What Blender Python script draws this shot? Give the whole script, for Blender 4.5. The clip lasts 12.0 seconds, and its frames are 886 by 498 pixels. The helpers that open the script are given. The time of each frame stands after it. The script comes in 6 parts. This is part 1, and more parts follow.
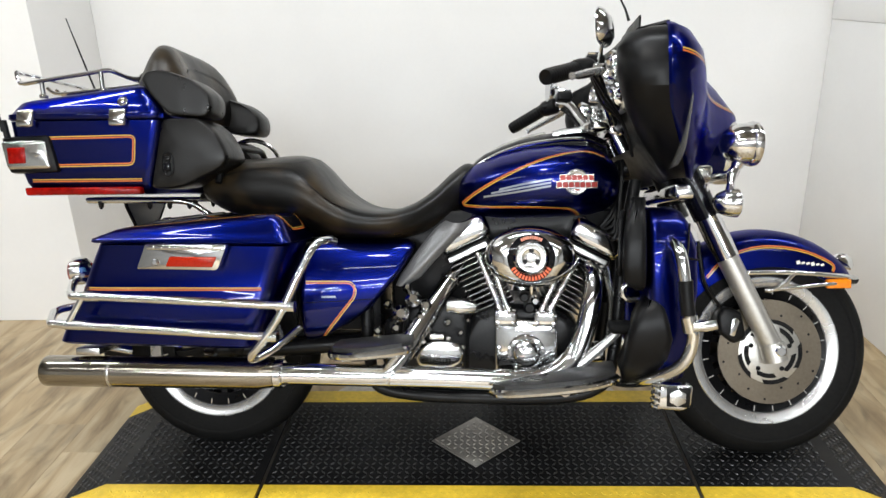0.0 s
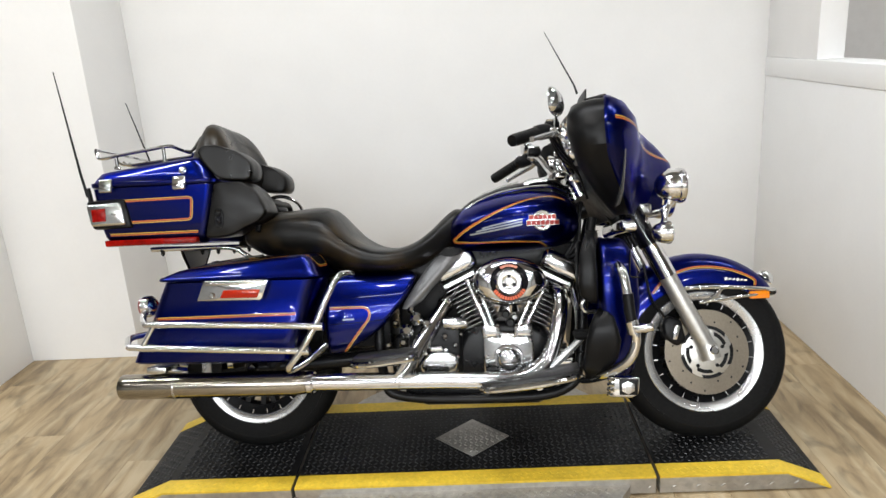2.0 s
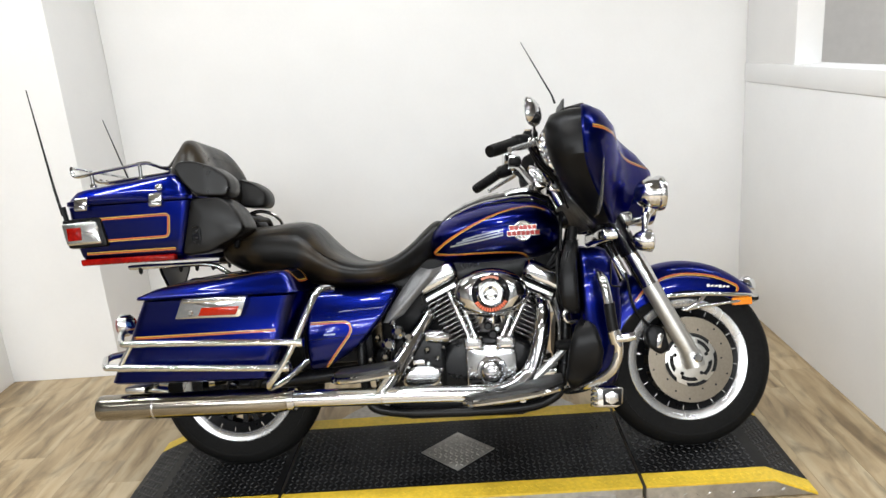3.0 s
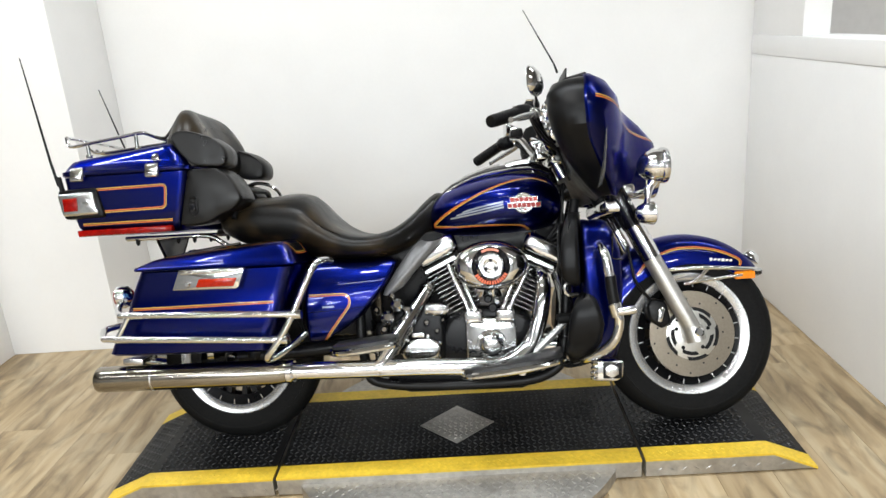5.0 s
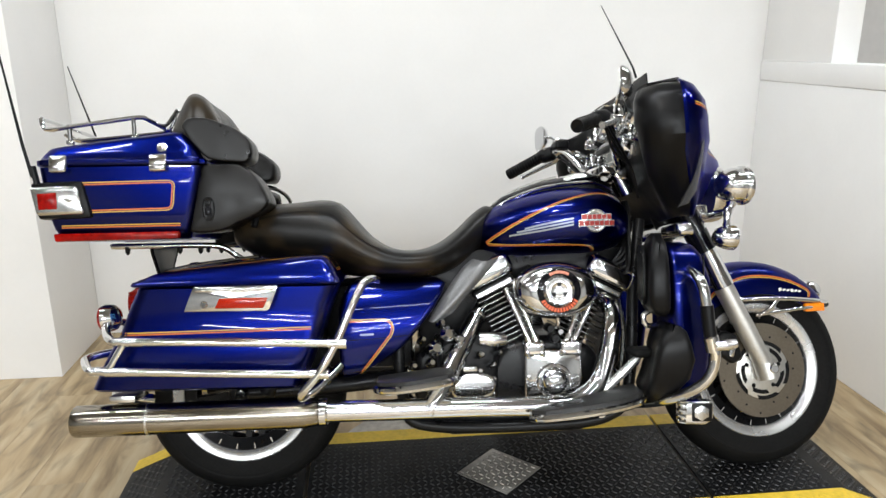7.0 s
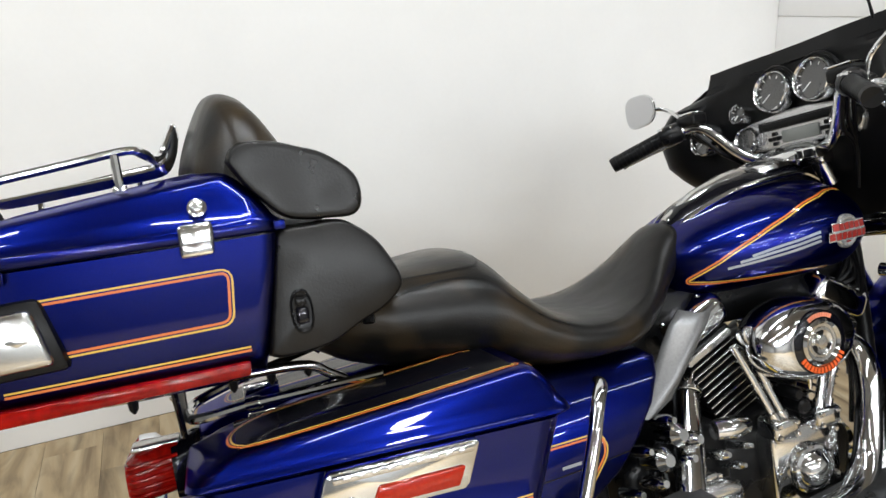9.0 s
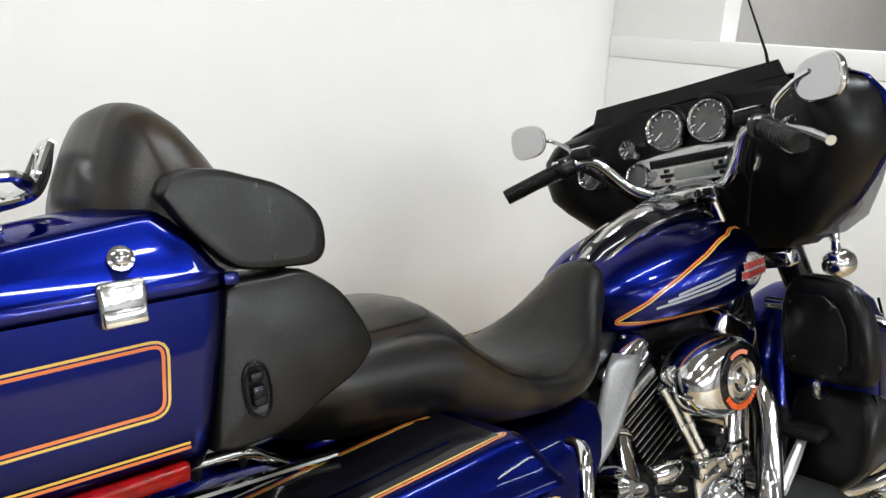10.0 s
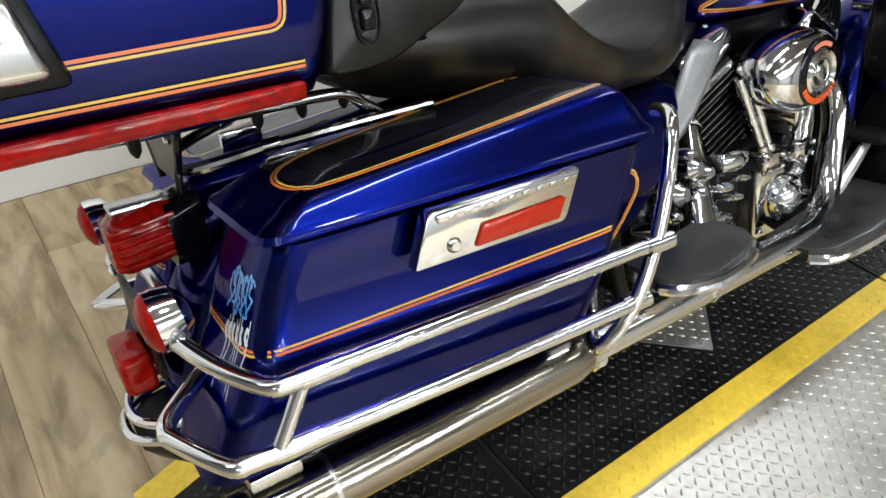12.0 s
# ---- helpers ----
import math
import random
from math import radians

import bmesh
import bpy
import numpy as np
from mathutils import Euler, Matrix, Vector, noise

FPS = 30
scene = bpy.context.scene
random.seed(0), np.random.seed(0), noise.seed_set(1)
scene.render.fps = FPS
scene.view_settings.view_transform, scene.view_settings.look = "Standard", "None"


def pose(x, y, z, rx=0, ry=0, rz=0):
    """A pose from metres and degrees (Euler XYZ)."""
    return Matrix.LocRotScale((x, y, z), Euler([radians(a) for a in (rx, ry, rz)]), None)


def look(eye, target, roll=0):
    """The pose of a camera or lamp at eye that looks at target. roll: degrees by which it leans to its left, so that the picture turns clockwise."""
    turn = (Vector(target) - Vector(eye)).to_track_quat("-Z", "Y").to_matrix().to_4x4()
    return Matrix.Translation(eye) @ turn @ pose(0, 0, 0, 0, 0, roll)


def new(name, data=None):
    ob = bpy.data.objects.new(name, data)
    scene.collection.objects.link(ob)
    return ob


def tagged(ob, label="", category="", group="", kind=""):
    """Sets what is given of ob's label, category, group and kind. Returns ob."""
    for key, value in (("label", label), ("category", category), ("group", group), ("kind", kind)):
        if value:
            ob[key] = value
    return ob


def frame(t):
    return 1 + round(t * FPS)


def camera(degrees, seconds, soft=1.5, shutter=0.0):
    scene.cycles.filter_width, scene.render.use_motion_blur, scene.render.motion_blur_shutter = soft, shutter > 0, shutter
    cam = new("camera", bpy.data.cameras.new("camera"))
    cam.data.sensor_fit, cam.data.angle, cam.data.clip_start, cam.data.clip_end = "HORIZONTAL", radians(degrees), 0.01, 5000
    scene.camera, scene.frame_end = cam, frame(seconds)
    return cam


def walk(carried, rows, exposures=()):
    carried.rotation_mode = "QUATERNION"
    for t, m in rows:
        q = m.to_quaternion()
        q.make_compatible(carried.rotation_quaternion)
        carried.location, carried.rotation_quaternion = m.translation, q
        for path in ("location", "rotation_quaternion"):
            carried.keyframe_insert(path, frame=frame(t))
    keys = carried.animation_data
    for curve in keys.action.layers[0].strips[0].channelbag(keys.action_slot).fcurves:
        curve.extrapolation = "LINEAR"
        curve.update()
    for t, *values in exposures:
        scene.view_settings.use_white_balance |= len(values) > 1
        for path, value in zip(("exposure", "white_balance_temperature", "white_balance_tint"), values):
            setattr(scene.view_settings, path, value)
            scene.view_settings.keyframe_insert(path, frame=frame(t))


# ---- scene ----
cam = camera(63.9, 12.0)
PATH = [
    (0, (0.777, -1.933, 1.328), (0.685, -0.058, 0.639), -1.6),
    (0.5, (0.792, -2.166, 1.432), (0.769, -0.248, 0.867), -1.8),
    (1, (0.809, -2.341, 1.444), (0.69, -0.418, 0.905), -1.8),
    (1.5, (0.817, -2.421, 1.434), (0.694, -0.515, 0.841), -2.6),
    (2, (0.828, -2.42, 1.44), (0.729, -0.504, 0.875), -3.7),
    (2.5, (0.857, -2.409, 1.443), (0.788, -0.485, 0.901), -4.6),
    (4.5, (0.872, -2.385, 1.428), (0.778, -0.465, 0.877), -4.6),
    (5, (0.873, -2.379, 1.416), (0.788, -0.473, 0.815), -4.5),
    (5.5, (0.833, -2.403, 1.415), (0.628, -0.498, 0.842), -3.2),
    (6, (0.786, -2.353, 1.379), (0.755, -0.438, 0.803), -0.4),
    (6.5, (0.615, -2.245, 1.37), (0.799, -0.322, 0.855), -2.0),
    (7, (0.377, -2.048, 1.33), (0.583, -0.136, 0.778), -0.2),
    (7.5, (0.135, -1.741, 1.356), (0.438, 0.141, 0.752), -0.9),
    (9.5, (-0.289, -0.867, 1.32), (0.65, 0.772, 0.663), -0.4),
    (10, (-0.366, -0.735, 1.312), (0.838, 0.732, 0.682), 2.6),
    (10.5, (-0.389, -0.667, 1.277), (0.842, 0.68, 0.458), 4.1),
    (11, (-0.419, -0.7, 1.235), (0.743, 0.588, 0.24), 2.6),
    (11.5, (-0.468, -0.727, 1.18), (0.526, 0.511, -0.036), 0.6),
    (12, (-0.486, -0.745, 1.17), (0.503, 0.51, -0.034), 3.2),
]
STOPS = ((0, -0.39, 6480, 10), (0.5, -0.49, 6540, 12), (1.5, -0.54, 6540, 11), (2.0, -0.51, 6540, 11), (2.5, -0.43, 6530, 11), (4.5, -0.36, 6460, 9.5), (5.5, -0.30, 6450, 9.5), (7.5, -0.41, 6470, 10), (9.5, -0.39, 6460, 10), (10.0, -0.37, 6440, 9.5), (10.5, -0.17, 6420, 9), (12, -0.28, 6300, 8))
walk(cam, [(t, look(eye, target, roll)) for t, eye, target, roll in PATH], STOPS)

# ---- light ----
world = bpy.data.worlds.new("room_world")
scene.world = world
world.use_nodes = True
world.node_tree.nodes["Background"].inputs["Color"].default_value = (0.9, 0.95, 1.0, 1)
world.node_tree.nodes["Background"].inputs["Strength"].default_value = 0.0


def tube_lamp_light(x, y, z, length, watts, along_x=True):
    data = bpy.data.lights.new("tube_light", "AREA")
    data.shape, data.size, data.size_y = "RECTANGLE", length, 0.10
    data.energy, data.color = watts, (0.95, 1.0, 1.03)
    ob = new("tube_light", data)
    ob.matrix_world = pose(x, y, z, 0, 0, 0 if along_x else 90)
    return ob


def round_lamp_light(x, y, z, wide, watts):
    data = bpy.data.lights.new("round_light", "AREA")
    data.shape, data.size, data.energy, data.color = "DISK", wide, watts, (1.0, 0.98, 0.94)
    ob = new("round_light", data)
    ob.matrix_world = pose(x, y, z)
    return ob


# ---- materials ----
def mat(name, base, rough=0.5, metal=0.0, coat=0.0, grain=0.0, scale=40.0, big=0.0, bump=0.0, rough_var=0.0, spec=0.5):
    """Principled material with variation at two scales, in metres."""
    m = bpy.data.materials.new(name)
    m.use_nodes = True
    t = m.node_tree
    p = t.nodes["Principled BSDF"]
    p.inputs["Roughness"].default_value, p.inputs["Metallic"].default_value = rough, metal
    p.inputs["Coat Weight"].default_value, p.inputs["Coat Roughness"].default_value = coat, 0.03
    p.inputs["Specular IOR Level"].default_value = spec
    p.inputs["Base Color"].default_value = (*base, 1)
    if grain or big or bump or rough_var:
        co = t.nodes.new("ShaderNodeTexCoord")
        fine, broad = t.nodes.new("ShaderNodeTexNoise"), t.nodes.new("ShaderNodeTexNoise")
        fine.inputs["Scale"].default_value, fine.inputs["Detail"].default_value = scale, 5
        broad.inputs["Scale"].default_value, broad.inputs["Detail"].default_value = scale / 12, 3
        for n in (fine, broad):
            t.links.new(co.outputs["Object"], n.inputs["Vector"])
        last = None
        for n, amount in ((fine, grain), (broad, big)):
            if amount:
                k = t.nodes.new("ShaderNodeMapRange")
                k.inputs["From Min"].default_value, k.inputs["From Max"].default_value = 0.3, 0.7
                k.inputs["To Min"].default_value, k.inputs["To Max"].default_value = 1 - amount, 1 + amount
                t.links.new(n.outputs["Fac"], k.inputs["Value"])
                v = t.nodes.new("ShaderNodeVectorMath")
                v.operation = "SCALE"
                if last:
                    t.links.new(last, v.inputs[0])
                else:
                    v.inputs[0].default_value = base
                t.links.new(k.outputs["Result"], v.inputs["Scale"])
                last = v.outputs["Vector"]
        if last:
            t.links.new(last, p.inputs["Base Color"])
        if rough_var:
            k = t.nodes.new("ShaderNodeMapRange")
            k.inputs["From Min"].default_value, k.inputs["From Max"].default_value = 0.3, 0.7
            k.inputs["To Min"].default_value, k.inputs["To Max"].default_value = max(0.02, rough - rough_var), rough + rough_var
            t.links.new(broad.outputs["Fac"], k.inputs["Value"])
            t.links.new(k.outputs["Result"], p.inputs["Roughness"])
        if bump:
            b = t.nodes.new("ShaderNodeBump")
            b.inputs["Strength"].default_value, b.inputs["Distance"].default_value = 1.0, bump
            t.links.new(fine.outputs["Fac"], b.inputs["Height"])
            t.links.new(b.outputs["Normal"], p.inputs["Normal"])
    return m


def wood_plank_material():
    m = bpy.data.materials.new("vinyl_plank")
    m.use_nodes = True
    t = m.node_tree
    p = t.nodes["Principled BSDF"]
    co, info = t.nodes.new("ShaderNodeTexCoord"), t.nodes.new("ShaderNodeObjectInfo")
    shift = t.nodes.new("ShaderNodeVectorMath")
    shift.operation = "ADD"
    spread = t.nodes.new("ShaderNodeCombineXYZ")
    for axis, k in (("X", 13.0), ("Y", 29.0)):
        mul = t.nodes.new("ShaderNodeMath")
        mul.operation, mul.inputs[1].default_value = "MULTIPLY", k
        t.links.new(info.outputs["Random"], mul.inputs[0])
        t.links.new(mul.outputs[0], spread.inputs[axis])
    t.links.new(co.outputs["Object"], shift.inputs[0])
    t.links.new(spread.outputs[0], shift.inputs[1])
    stretch = t.nodes.new("ShaderNodeMapping")
    stretch.inputs["Scale"].default_value = (7, 1.0, 1)
    t.links.new(shift.outputs[0], stretch.inputs["Vector"])
    n = t.nodes.new("ShaderNodeTexNoise")
    n.inputs["Scale"].default_value, n.inputs["Detail"].default_value, n.inputs["Distortion"].default_value = 2.2, 8, 0.6
    t.links.new(stretch.outputs[0], n.inputs["Vector"])
    ramp = t.nodes.new("ShaderNodeValToRGB")
    e = ramp.color_ramp.elements
    e[0].position, e[0].color = 0.30, (0.20, 0.138, 0.072, 1)
    e[1].position, e[1].color = 0.68, (0.48, 0.385, 0.245, 1)
    e.new(0.48).color = (0.385, 0.285, 0.162, 1)
    t.links.new(n.outputs["Fac"], ramp.inputs["Fac"])
    tone = t.nodes.new("ShaderNodeMapRange")
    tone.inputs["To Min"].default_value, tone.inputs["To Max"].default_value = 0.90, 1.09
    t.links.new(info.outputs["Random"], tone.inputs["Value"])
    v = t.nodes.new("ShaderNodeVectorMath")
    v.operation = "SCALE"
    t.links.new(ramp.outputs["Color"], v.inputs[0])
    t.links.new(tone.outputs["Result"], v.inputs["Scale"])
    knots, mix = t.nodes.new("ShaderNodeTexNoise"), t.nodes.new("ShaderNodeVectorMath")
    knots.inputs["Scale"].default_value, knots.inputs["Detail"].default_value, knots.inputs["Distortion"].default_value = 7.0, 6, 1.4
    squash = t.nodes.new("ShaderNodeMapping")
    squash.inputs["Scale"].default_value = (1.6, 0.55, 1)
    t.links.new(shift.outputs[0], squash.inputs["Vector"])
    t.links.new(squash.outputs[0], knots.inputs["Vector"])
    spot = t.nodes.new("ShaderNodeMapRange")
    spot.inputs["From Min"].default_value, spot.inputs["From Max"].default_value = 0.30, 0.52
    spot.inputs["To Min"].default_value, spot.inputs["To Max"].default_value = 0.60, 1.04
    t.links.new(knots.outputs["Fac"], spot.inputs["Value"])
    mix.operation = "SCALE"
    t.links.new(v.outputs["Vector"], mix.inputs[0])
    t.links.new(spot.outputs["Result"], mix.inputs["Scale"])
    t.links.new(mix.outputs["Vector"], p.inputs["Base Color"])
    p.inputs["Roughness"].default_value = 0.42
    b = t.nodes.new("ShaderNodeBump")
    b.inputs["Distance"].default_value = 0.0008
    t.links.new(n.outputs["Fac"], b.inputs["Height"])
    t.links.new(b.outputs["Normal"], p.inputs["Normal"])
    return m


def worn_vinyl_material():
    """Black seat vinyl, worn shinier in patches whose brown paints in a sheen, with soft creases."""
    m = mat("worn_seat_vinyl", (0.0046, 0.0042, 0.0038), 0.36, spec=0.25)
    t = m.node_tree
    p = t.nodes["Principled BSDF"]
    co = t.nodes.new("ShaderNodeTexCoord")
    rub, crease, fine = (t.nodes.new("ShaderNodeTexNoise") for _ in range(3))
    for n, scale, detail, warp in ((rub, 6.0, 2, 0.0), (crease, 9.0, 2, 0.25), (fine, 260.0, 4, 0.0)):
        n.inputs["Scale"].default_value, n.inputs["Detail"].default_value, n.inputs["Distortion"].default_value = scale, detail, warp
        t.links.new(co.outputs["Object"], n.inputs["Vector"])
    ramp = t.nodes.new("ShaderNodeValToRGB")
    e = ramp.color_ramp.elements
    e[0].position, e[0].color = 0.49, (0.0046, 0.0042, 0.0038, 1)
    e[1].position, e[1].color = 0.66, (0.038, 0.026, 0.013, 1)
    t.links.new(rub.outputs["Fac"], ramp.inputs["Fac"])
    t.links.new(ramp.outputs["Color"], p.inputs["Base Color"])
    gloss = t.nodes.new("ShaderNodeMapRange")
    gloss.inputs["From Min"].default_value, gloss.inputs["From Max"].default_value = 0.45, 0.70
    gloss.inputs["To Min"].default_value, gloss.inputs["To Max"].default_value = 0.37, 0.25
    t.links.new(rub.outputs["Fac"], gloss.inputs["Value"])
    t.links.new(gloss.outputs["Result"], p.inputs["Roughness"])
    b1, b2 = t.nodes.new("ShaderNodeBump"), t.nodes.new("ShaderNodeBump")
    b1.inputs["Distance"].default_value, b2.inputs["Distance"].default_value = 0.004, 0.0003
    t.links.new(crease.outputs["Fac"], b1.inputs["Height"])
    t.links.new(fine.outputs["Fac"], b2.inputs["Height"])
    t.links.new(b1.outputs["Normal"], b2.inputs["Normal"])
    t.links.new(b2.outputs["Normal"], p.inputs["Normal"])
    return m


BLUE = mat("cobalt_blue_paint", (0.0014, 0.0050, 0.093), 0.30, 1.0, 0.45, grain=0.15, scale=900)
BLUE.node_tree.nodes["Principled BSDF"].inputs["Specular Tint"].default_value = (0.06, 0.10, 0.75, 1)
BLACK_PAINT = mat("gloss_black_paint", (0.003, 0.003, 0.005), 0.25, 0.0, 0.5, spec=0.06)
CHROME = mat("chrome", (0.70, 0.71, 0.72), 0.10, 1.0, rough_var=0.04, scale=30)
# Chrome darkened and warmed: the muffler's dark, tan reflections are in its colour.
MUFFLER_CHROME = mat("muffler_chrome", (0.31, 0.285, 0.24), 0.15, 1.0, rough_var=0.06, scale=40, big=0.08)
CHROME_SOFT = mat("polished_alloy", (0.62, 0.62, 0.61), 0.22, 1.0, rough_var=0.06, scale=60)
FORK_GREY = mat("brushed_fork_alloy", (0.55, 0.54, 0.51), 0.38, 0.85, rough_var=0.08, grain=0.05, scale=90)
STEEL = mat("brake_steel", (0.20, 0.172, 0.135), 0.34, 1.0, grain=0.08, scale=120, rough_var=0.08)
VINYL = mat("black_seat_vinyl", (0.0042, 0.0038, 0.0035), 0.35, 0.0, spec=0.30, grain=0.25, scale=260, big=0.2, bump=0.0003, rough_var=0.08)
WORN_VINYL = worn_vinyl_material()
PLASTIC = mat("black_plastic", (0.0040, 0.0040, 0.0044), 0.36, 0.0, grain=0.15, scale=300, bump=0.0002, rough_var=0.08, spec=0.18)
SATIN = mat("satin_black_metal", (0.005, 0.005, 0.0055), 0.34, 0.0, grain=0.2, scale=150, rough_var=0.1, spec=0.20)
RUBBER = mat("tyre_rubber", (0.006, 0.006, 0.006), 0.62, 0.0, spec=0.10, grain=0.25, scale=120, big=0.2, rough_var=0.1)
RIM_SILVER = mat("rim_silver", (0.56, 0.56, 0.56), 0.26, 0.75, rough_var=0.06, scale=60)
RED = mat("red_lens", (0.24, 0.004, 0.002), 0.10, 0.0, 0.0, spec=0.22, grain=0.35, scale=70, big=0.25)
AMBER = mat("amber_lens", (0.85, 0.24, 0.010), 0.12, 0.0, 1.0, grain=0.15, scale=90)
ORANGE = mat("orange_pinstripe", (0.58, 0.135, 0.025), 0.3, 0.0, 1.0)
YELLOW_STRIPE = mat("gold_pinstripe", (0.60, 0.37, 0.06), 0.3, 0.0, 1.0)
GREY_STRIPE = mat("silver_pinstripe", (0.30, 0.33, 0.40), 0.3, 0.4, 1.0)
WHITE_PART = mat("white_mark", (0.8, 0.8, 0.8), 0.4)
# Board rubber lightened: the grazing reflection on the tops is in its base colour.
PAD = mat("grey_board_rubber", (0.020, 0.020, 0.020), 0.34, 0.0, spec=0.45, grain=0.3, scale=140, big=0.3, bump=0.0003, rough_var=0.08)
MAT_BLACK = mat("black_tread_rubber", (0.007, 0.007, 0.0075), 0.46, 0.0, spec=0.22, grain=0.3, scale=60, big=0.35, rough_var=0.12)
MAT_LUG = mat("worn_tread_rubber", (0.022, 0.022, 0.0225), 0.36, 0.0, spec=0.35, grain=0.4, scale=60, big=0.3, rough_var=0.1)
MAT_YELLOW = mat("yellow_safety_strip", (0.68, 0.46, 0.035), 0.5, 0.0, grain=0.12, scale=70, big=0.15, bump=0.0006)
DIAMOND_PLATE = mat("diamond_plate_alloy", (0.43, 0.412, 0.382), 0.46, 0.9, grain=0.15, scale=45, big=0.15, rough_var=0.1)
WALL = mat("white_wall_paint", (0.85, 0.845, 0.835), 0.6, grain=0.006, scale=60, big=0.012, bump=0.00012)
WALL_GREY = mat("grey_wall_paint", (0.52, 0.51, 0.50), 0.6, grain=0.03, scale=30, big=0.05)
# Unseen walls and ceiling, kept dark so paint and chrome reflect a dark room.
WALL_DARK = mat("dark_added_wall", (0.17, 0.168, 0.165), 0.6, grain=0.05, scale=20, big=0.2)
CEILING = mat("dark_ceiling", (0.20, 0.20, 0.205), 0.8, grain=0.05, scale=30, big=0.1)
PLANK = wood_plank_material()
EMBLEM_RED = mat("emblem_red", (0.30, 0.022, 0.018), 0.3, 0.2, 0.6)
RED_ORANGE = mat("reflector_red", (0.33, 0.016, 0.004), 0.12, 0.0, 0.3, spec=0.2, grain=0.12, scale=200)
MARK_BLUE = mat("airbrush_blue", (0.05, 0.30, 0.75), 0.3, 0.0, 1.0)
MARK_WHITE = mat("airbrush_white", (0.62, 0.68, 0.74), 0.3, 0.0, 1.0)
ORANGE_MARK = mat("orange_letter", (0.70, 0.10, 0.015), 0.35)
PINK_MARK = mat("pale_orange_letter", (0.75, 0.25, 0.15), 0.35)
MIRROR = mat("mirror_glass", (0.6, 0.6, 0.61), 0.02, 1.0)
GREY_PLASTIC = mat("grey_plastic", (0.17, 0.17, 0.172), 0.40, 0.55, grain=0.1, scale=200, rough_var=0.06)

# ---- mesh helpers ----
def part(name, bm, material, parent=None, label="", m=None, smooth=35):
    data = bpy.data.meshes.new(name)
    bmesh.ops.recalc_face_normals(bm, faces=bm.faces)
    bm.to_mesh(data)
    bm.free()
    data.materials.append(material)
    if smooth:
        for f in data.polygons:
            f.use_smooth = True
        data.set_sharp_from_angle(angle=radians(smooth))
    ob = new(name, data)
    if parent:
        ob.parent = parent
    if m is not None:
        ob.matrix_basis = m
    if label:
        tagged(ob, label=label)
    return ob


def loft(rings, caps=True, closed=True):
    bm = bmesh.new()
    vs = [[bm.verts.new(p) for p in ring] for ring in rings]
    n = len(rings[0])
    for a, b in zip(vs, vs[1:]):
        for i in range(n if closed else n - 1):
            j = (i + 1) % n
            bm.faces.new((a[i], a[j], b[j], b[i]))
    if caps:
        bm.faces.new(vs[0])
        bm.faces.new(vs[-1])
    return bm


def smooth_path(pts, res=6):
    pts = [Vector(p) for p in pts]
    if len(pts) == 2:
        return pts
    ext = [2 * pts[0] - pts[1], *pts, 2 * pts[-1] - pts[-2]]
    out = []
    for a, b, c, d in zip(ext, ext[1:], ext[2:], ext[3:]):
        for k in range(res):
            s = k / res
            out.append(0.5 * (2 * b + (c - a) * s + (2 * a - 5 * b + 4 * c - d) * s * s + (3 * b - a - 3 * c + d) * s ** 3))
    return out + [pts[-1]]


def tube(pts, r, n=12, res=6, caps=True):
    """A round bar along a smooth path. r: one radius, or one for each point given."""
    path = smooth_path(pts, res)
    if isinstance(r, (int, float)):
        radii = [r] * len(path)
    else:
        radii = [float(np.interp(i / (len(path) - 1), np.linspace(0, 1, len(r)), r)) for i in range(len(path))]
    rings, side = [], None
    for i, p in enumerate(path):
        d = (path[min(i + 1, len(path) - 1)] - path[max(i - 1, 0)]).normalized()
        if side is None:
            side = d.orthogonal().normalized()
        side = (side - d * side.dot(d)).normalized()
        up = d.cross(side)
        rings.append([p + radii[i] * (math.cos(a) * side + math.sin(a) * up) for a in (2 * math.pi * k / n for k in range(n))])
    return loft(rings, caps)


def lathe(profile, n=48, m=None):
    """Profile of (radius, height) turned about z; ends close where the radius is 0."""
    bm = bmesh.new()
    rows = []
    for r, h in profile:
        rows.append([bm.verts.new((0, 0, h))] if r < 1e-6 else [bm.verts.new((r * math.cos(2 * math.pi * k / n), r * math.sin(2 * math.pi * k / n), h)) for k in range(n)])
    for a, b in zip(rows, rows[1:]):
        for k in range(n):
            j = (k + 1) % n
            if len(a) == 1 and len(b) == 1:
                continue
            if len(a) == 1:
                bm.faces.new((a[0], b[j], b[k]))
            elif len(b) == 1:
                bm.faces.new((a[k], a[j], b[0]))
            else:
                bm.faces.new((a[k], a[j], b[j], b[k]))
    if m is not None:
        bm.transform(m)
    return bm


def bevel(bm, width, seg=2, angle=30):
    edges = [e for e in bm.edges if len(e.link_faces) == 2 and e.calc_face_angle(0) > radians(angle)]
    if width:
        bmesh.ops.bevel(bm, geom=edges, offset=width, segments=seg, affect="EDGES", profile=0.5, clamp_overlap=True)
    return bm


def box(x0, x1, y0, y1, z0, z1, r=0.003, seg=2):
    bm = bmesh.new()
    bmesh.ops.create_cube(bm, size=1, matrix=Matrix.LocRotScale(((x0 + x1) / 2, (y0 + y1) / 2, (z0 + z1) / 2), None, (abs(x1 - x0), abs(y1 - y0), abs(z1 - z0))))
    return bevel(bm, r, seg)


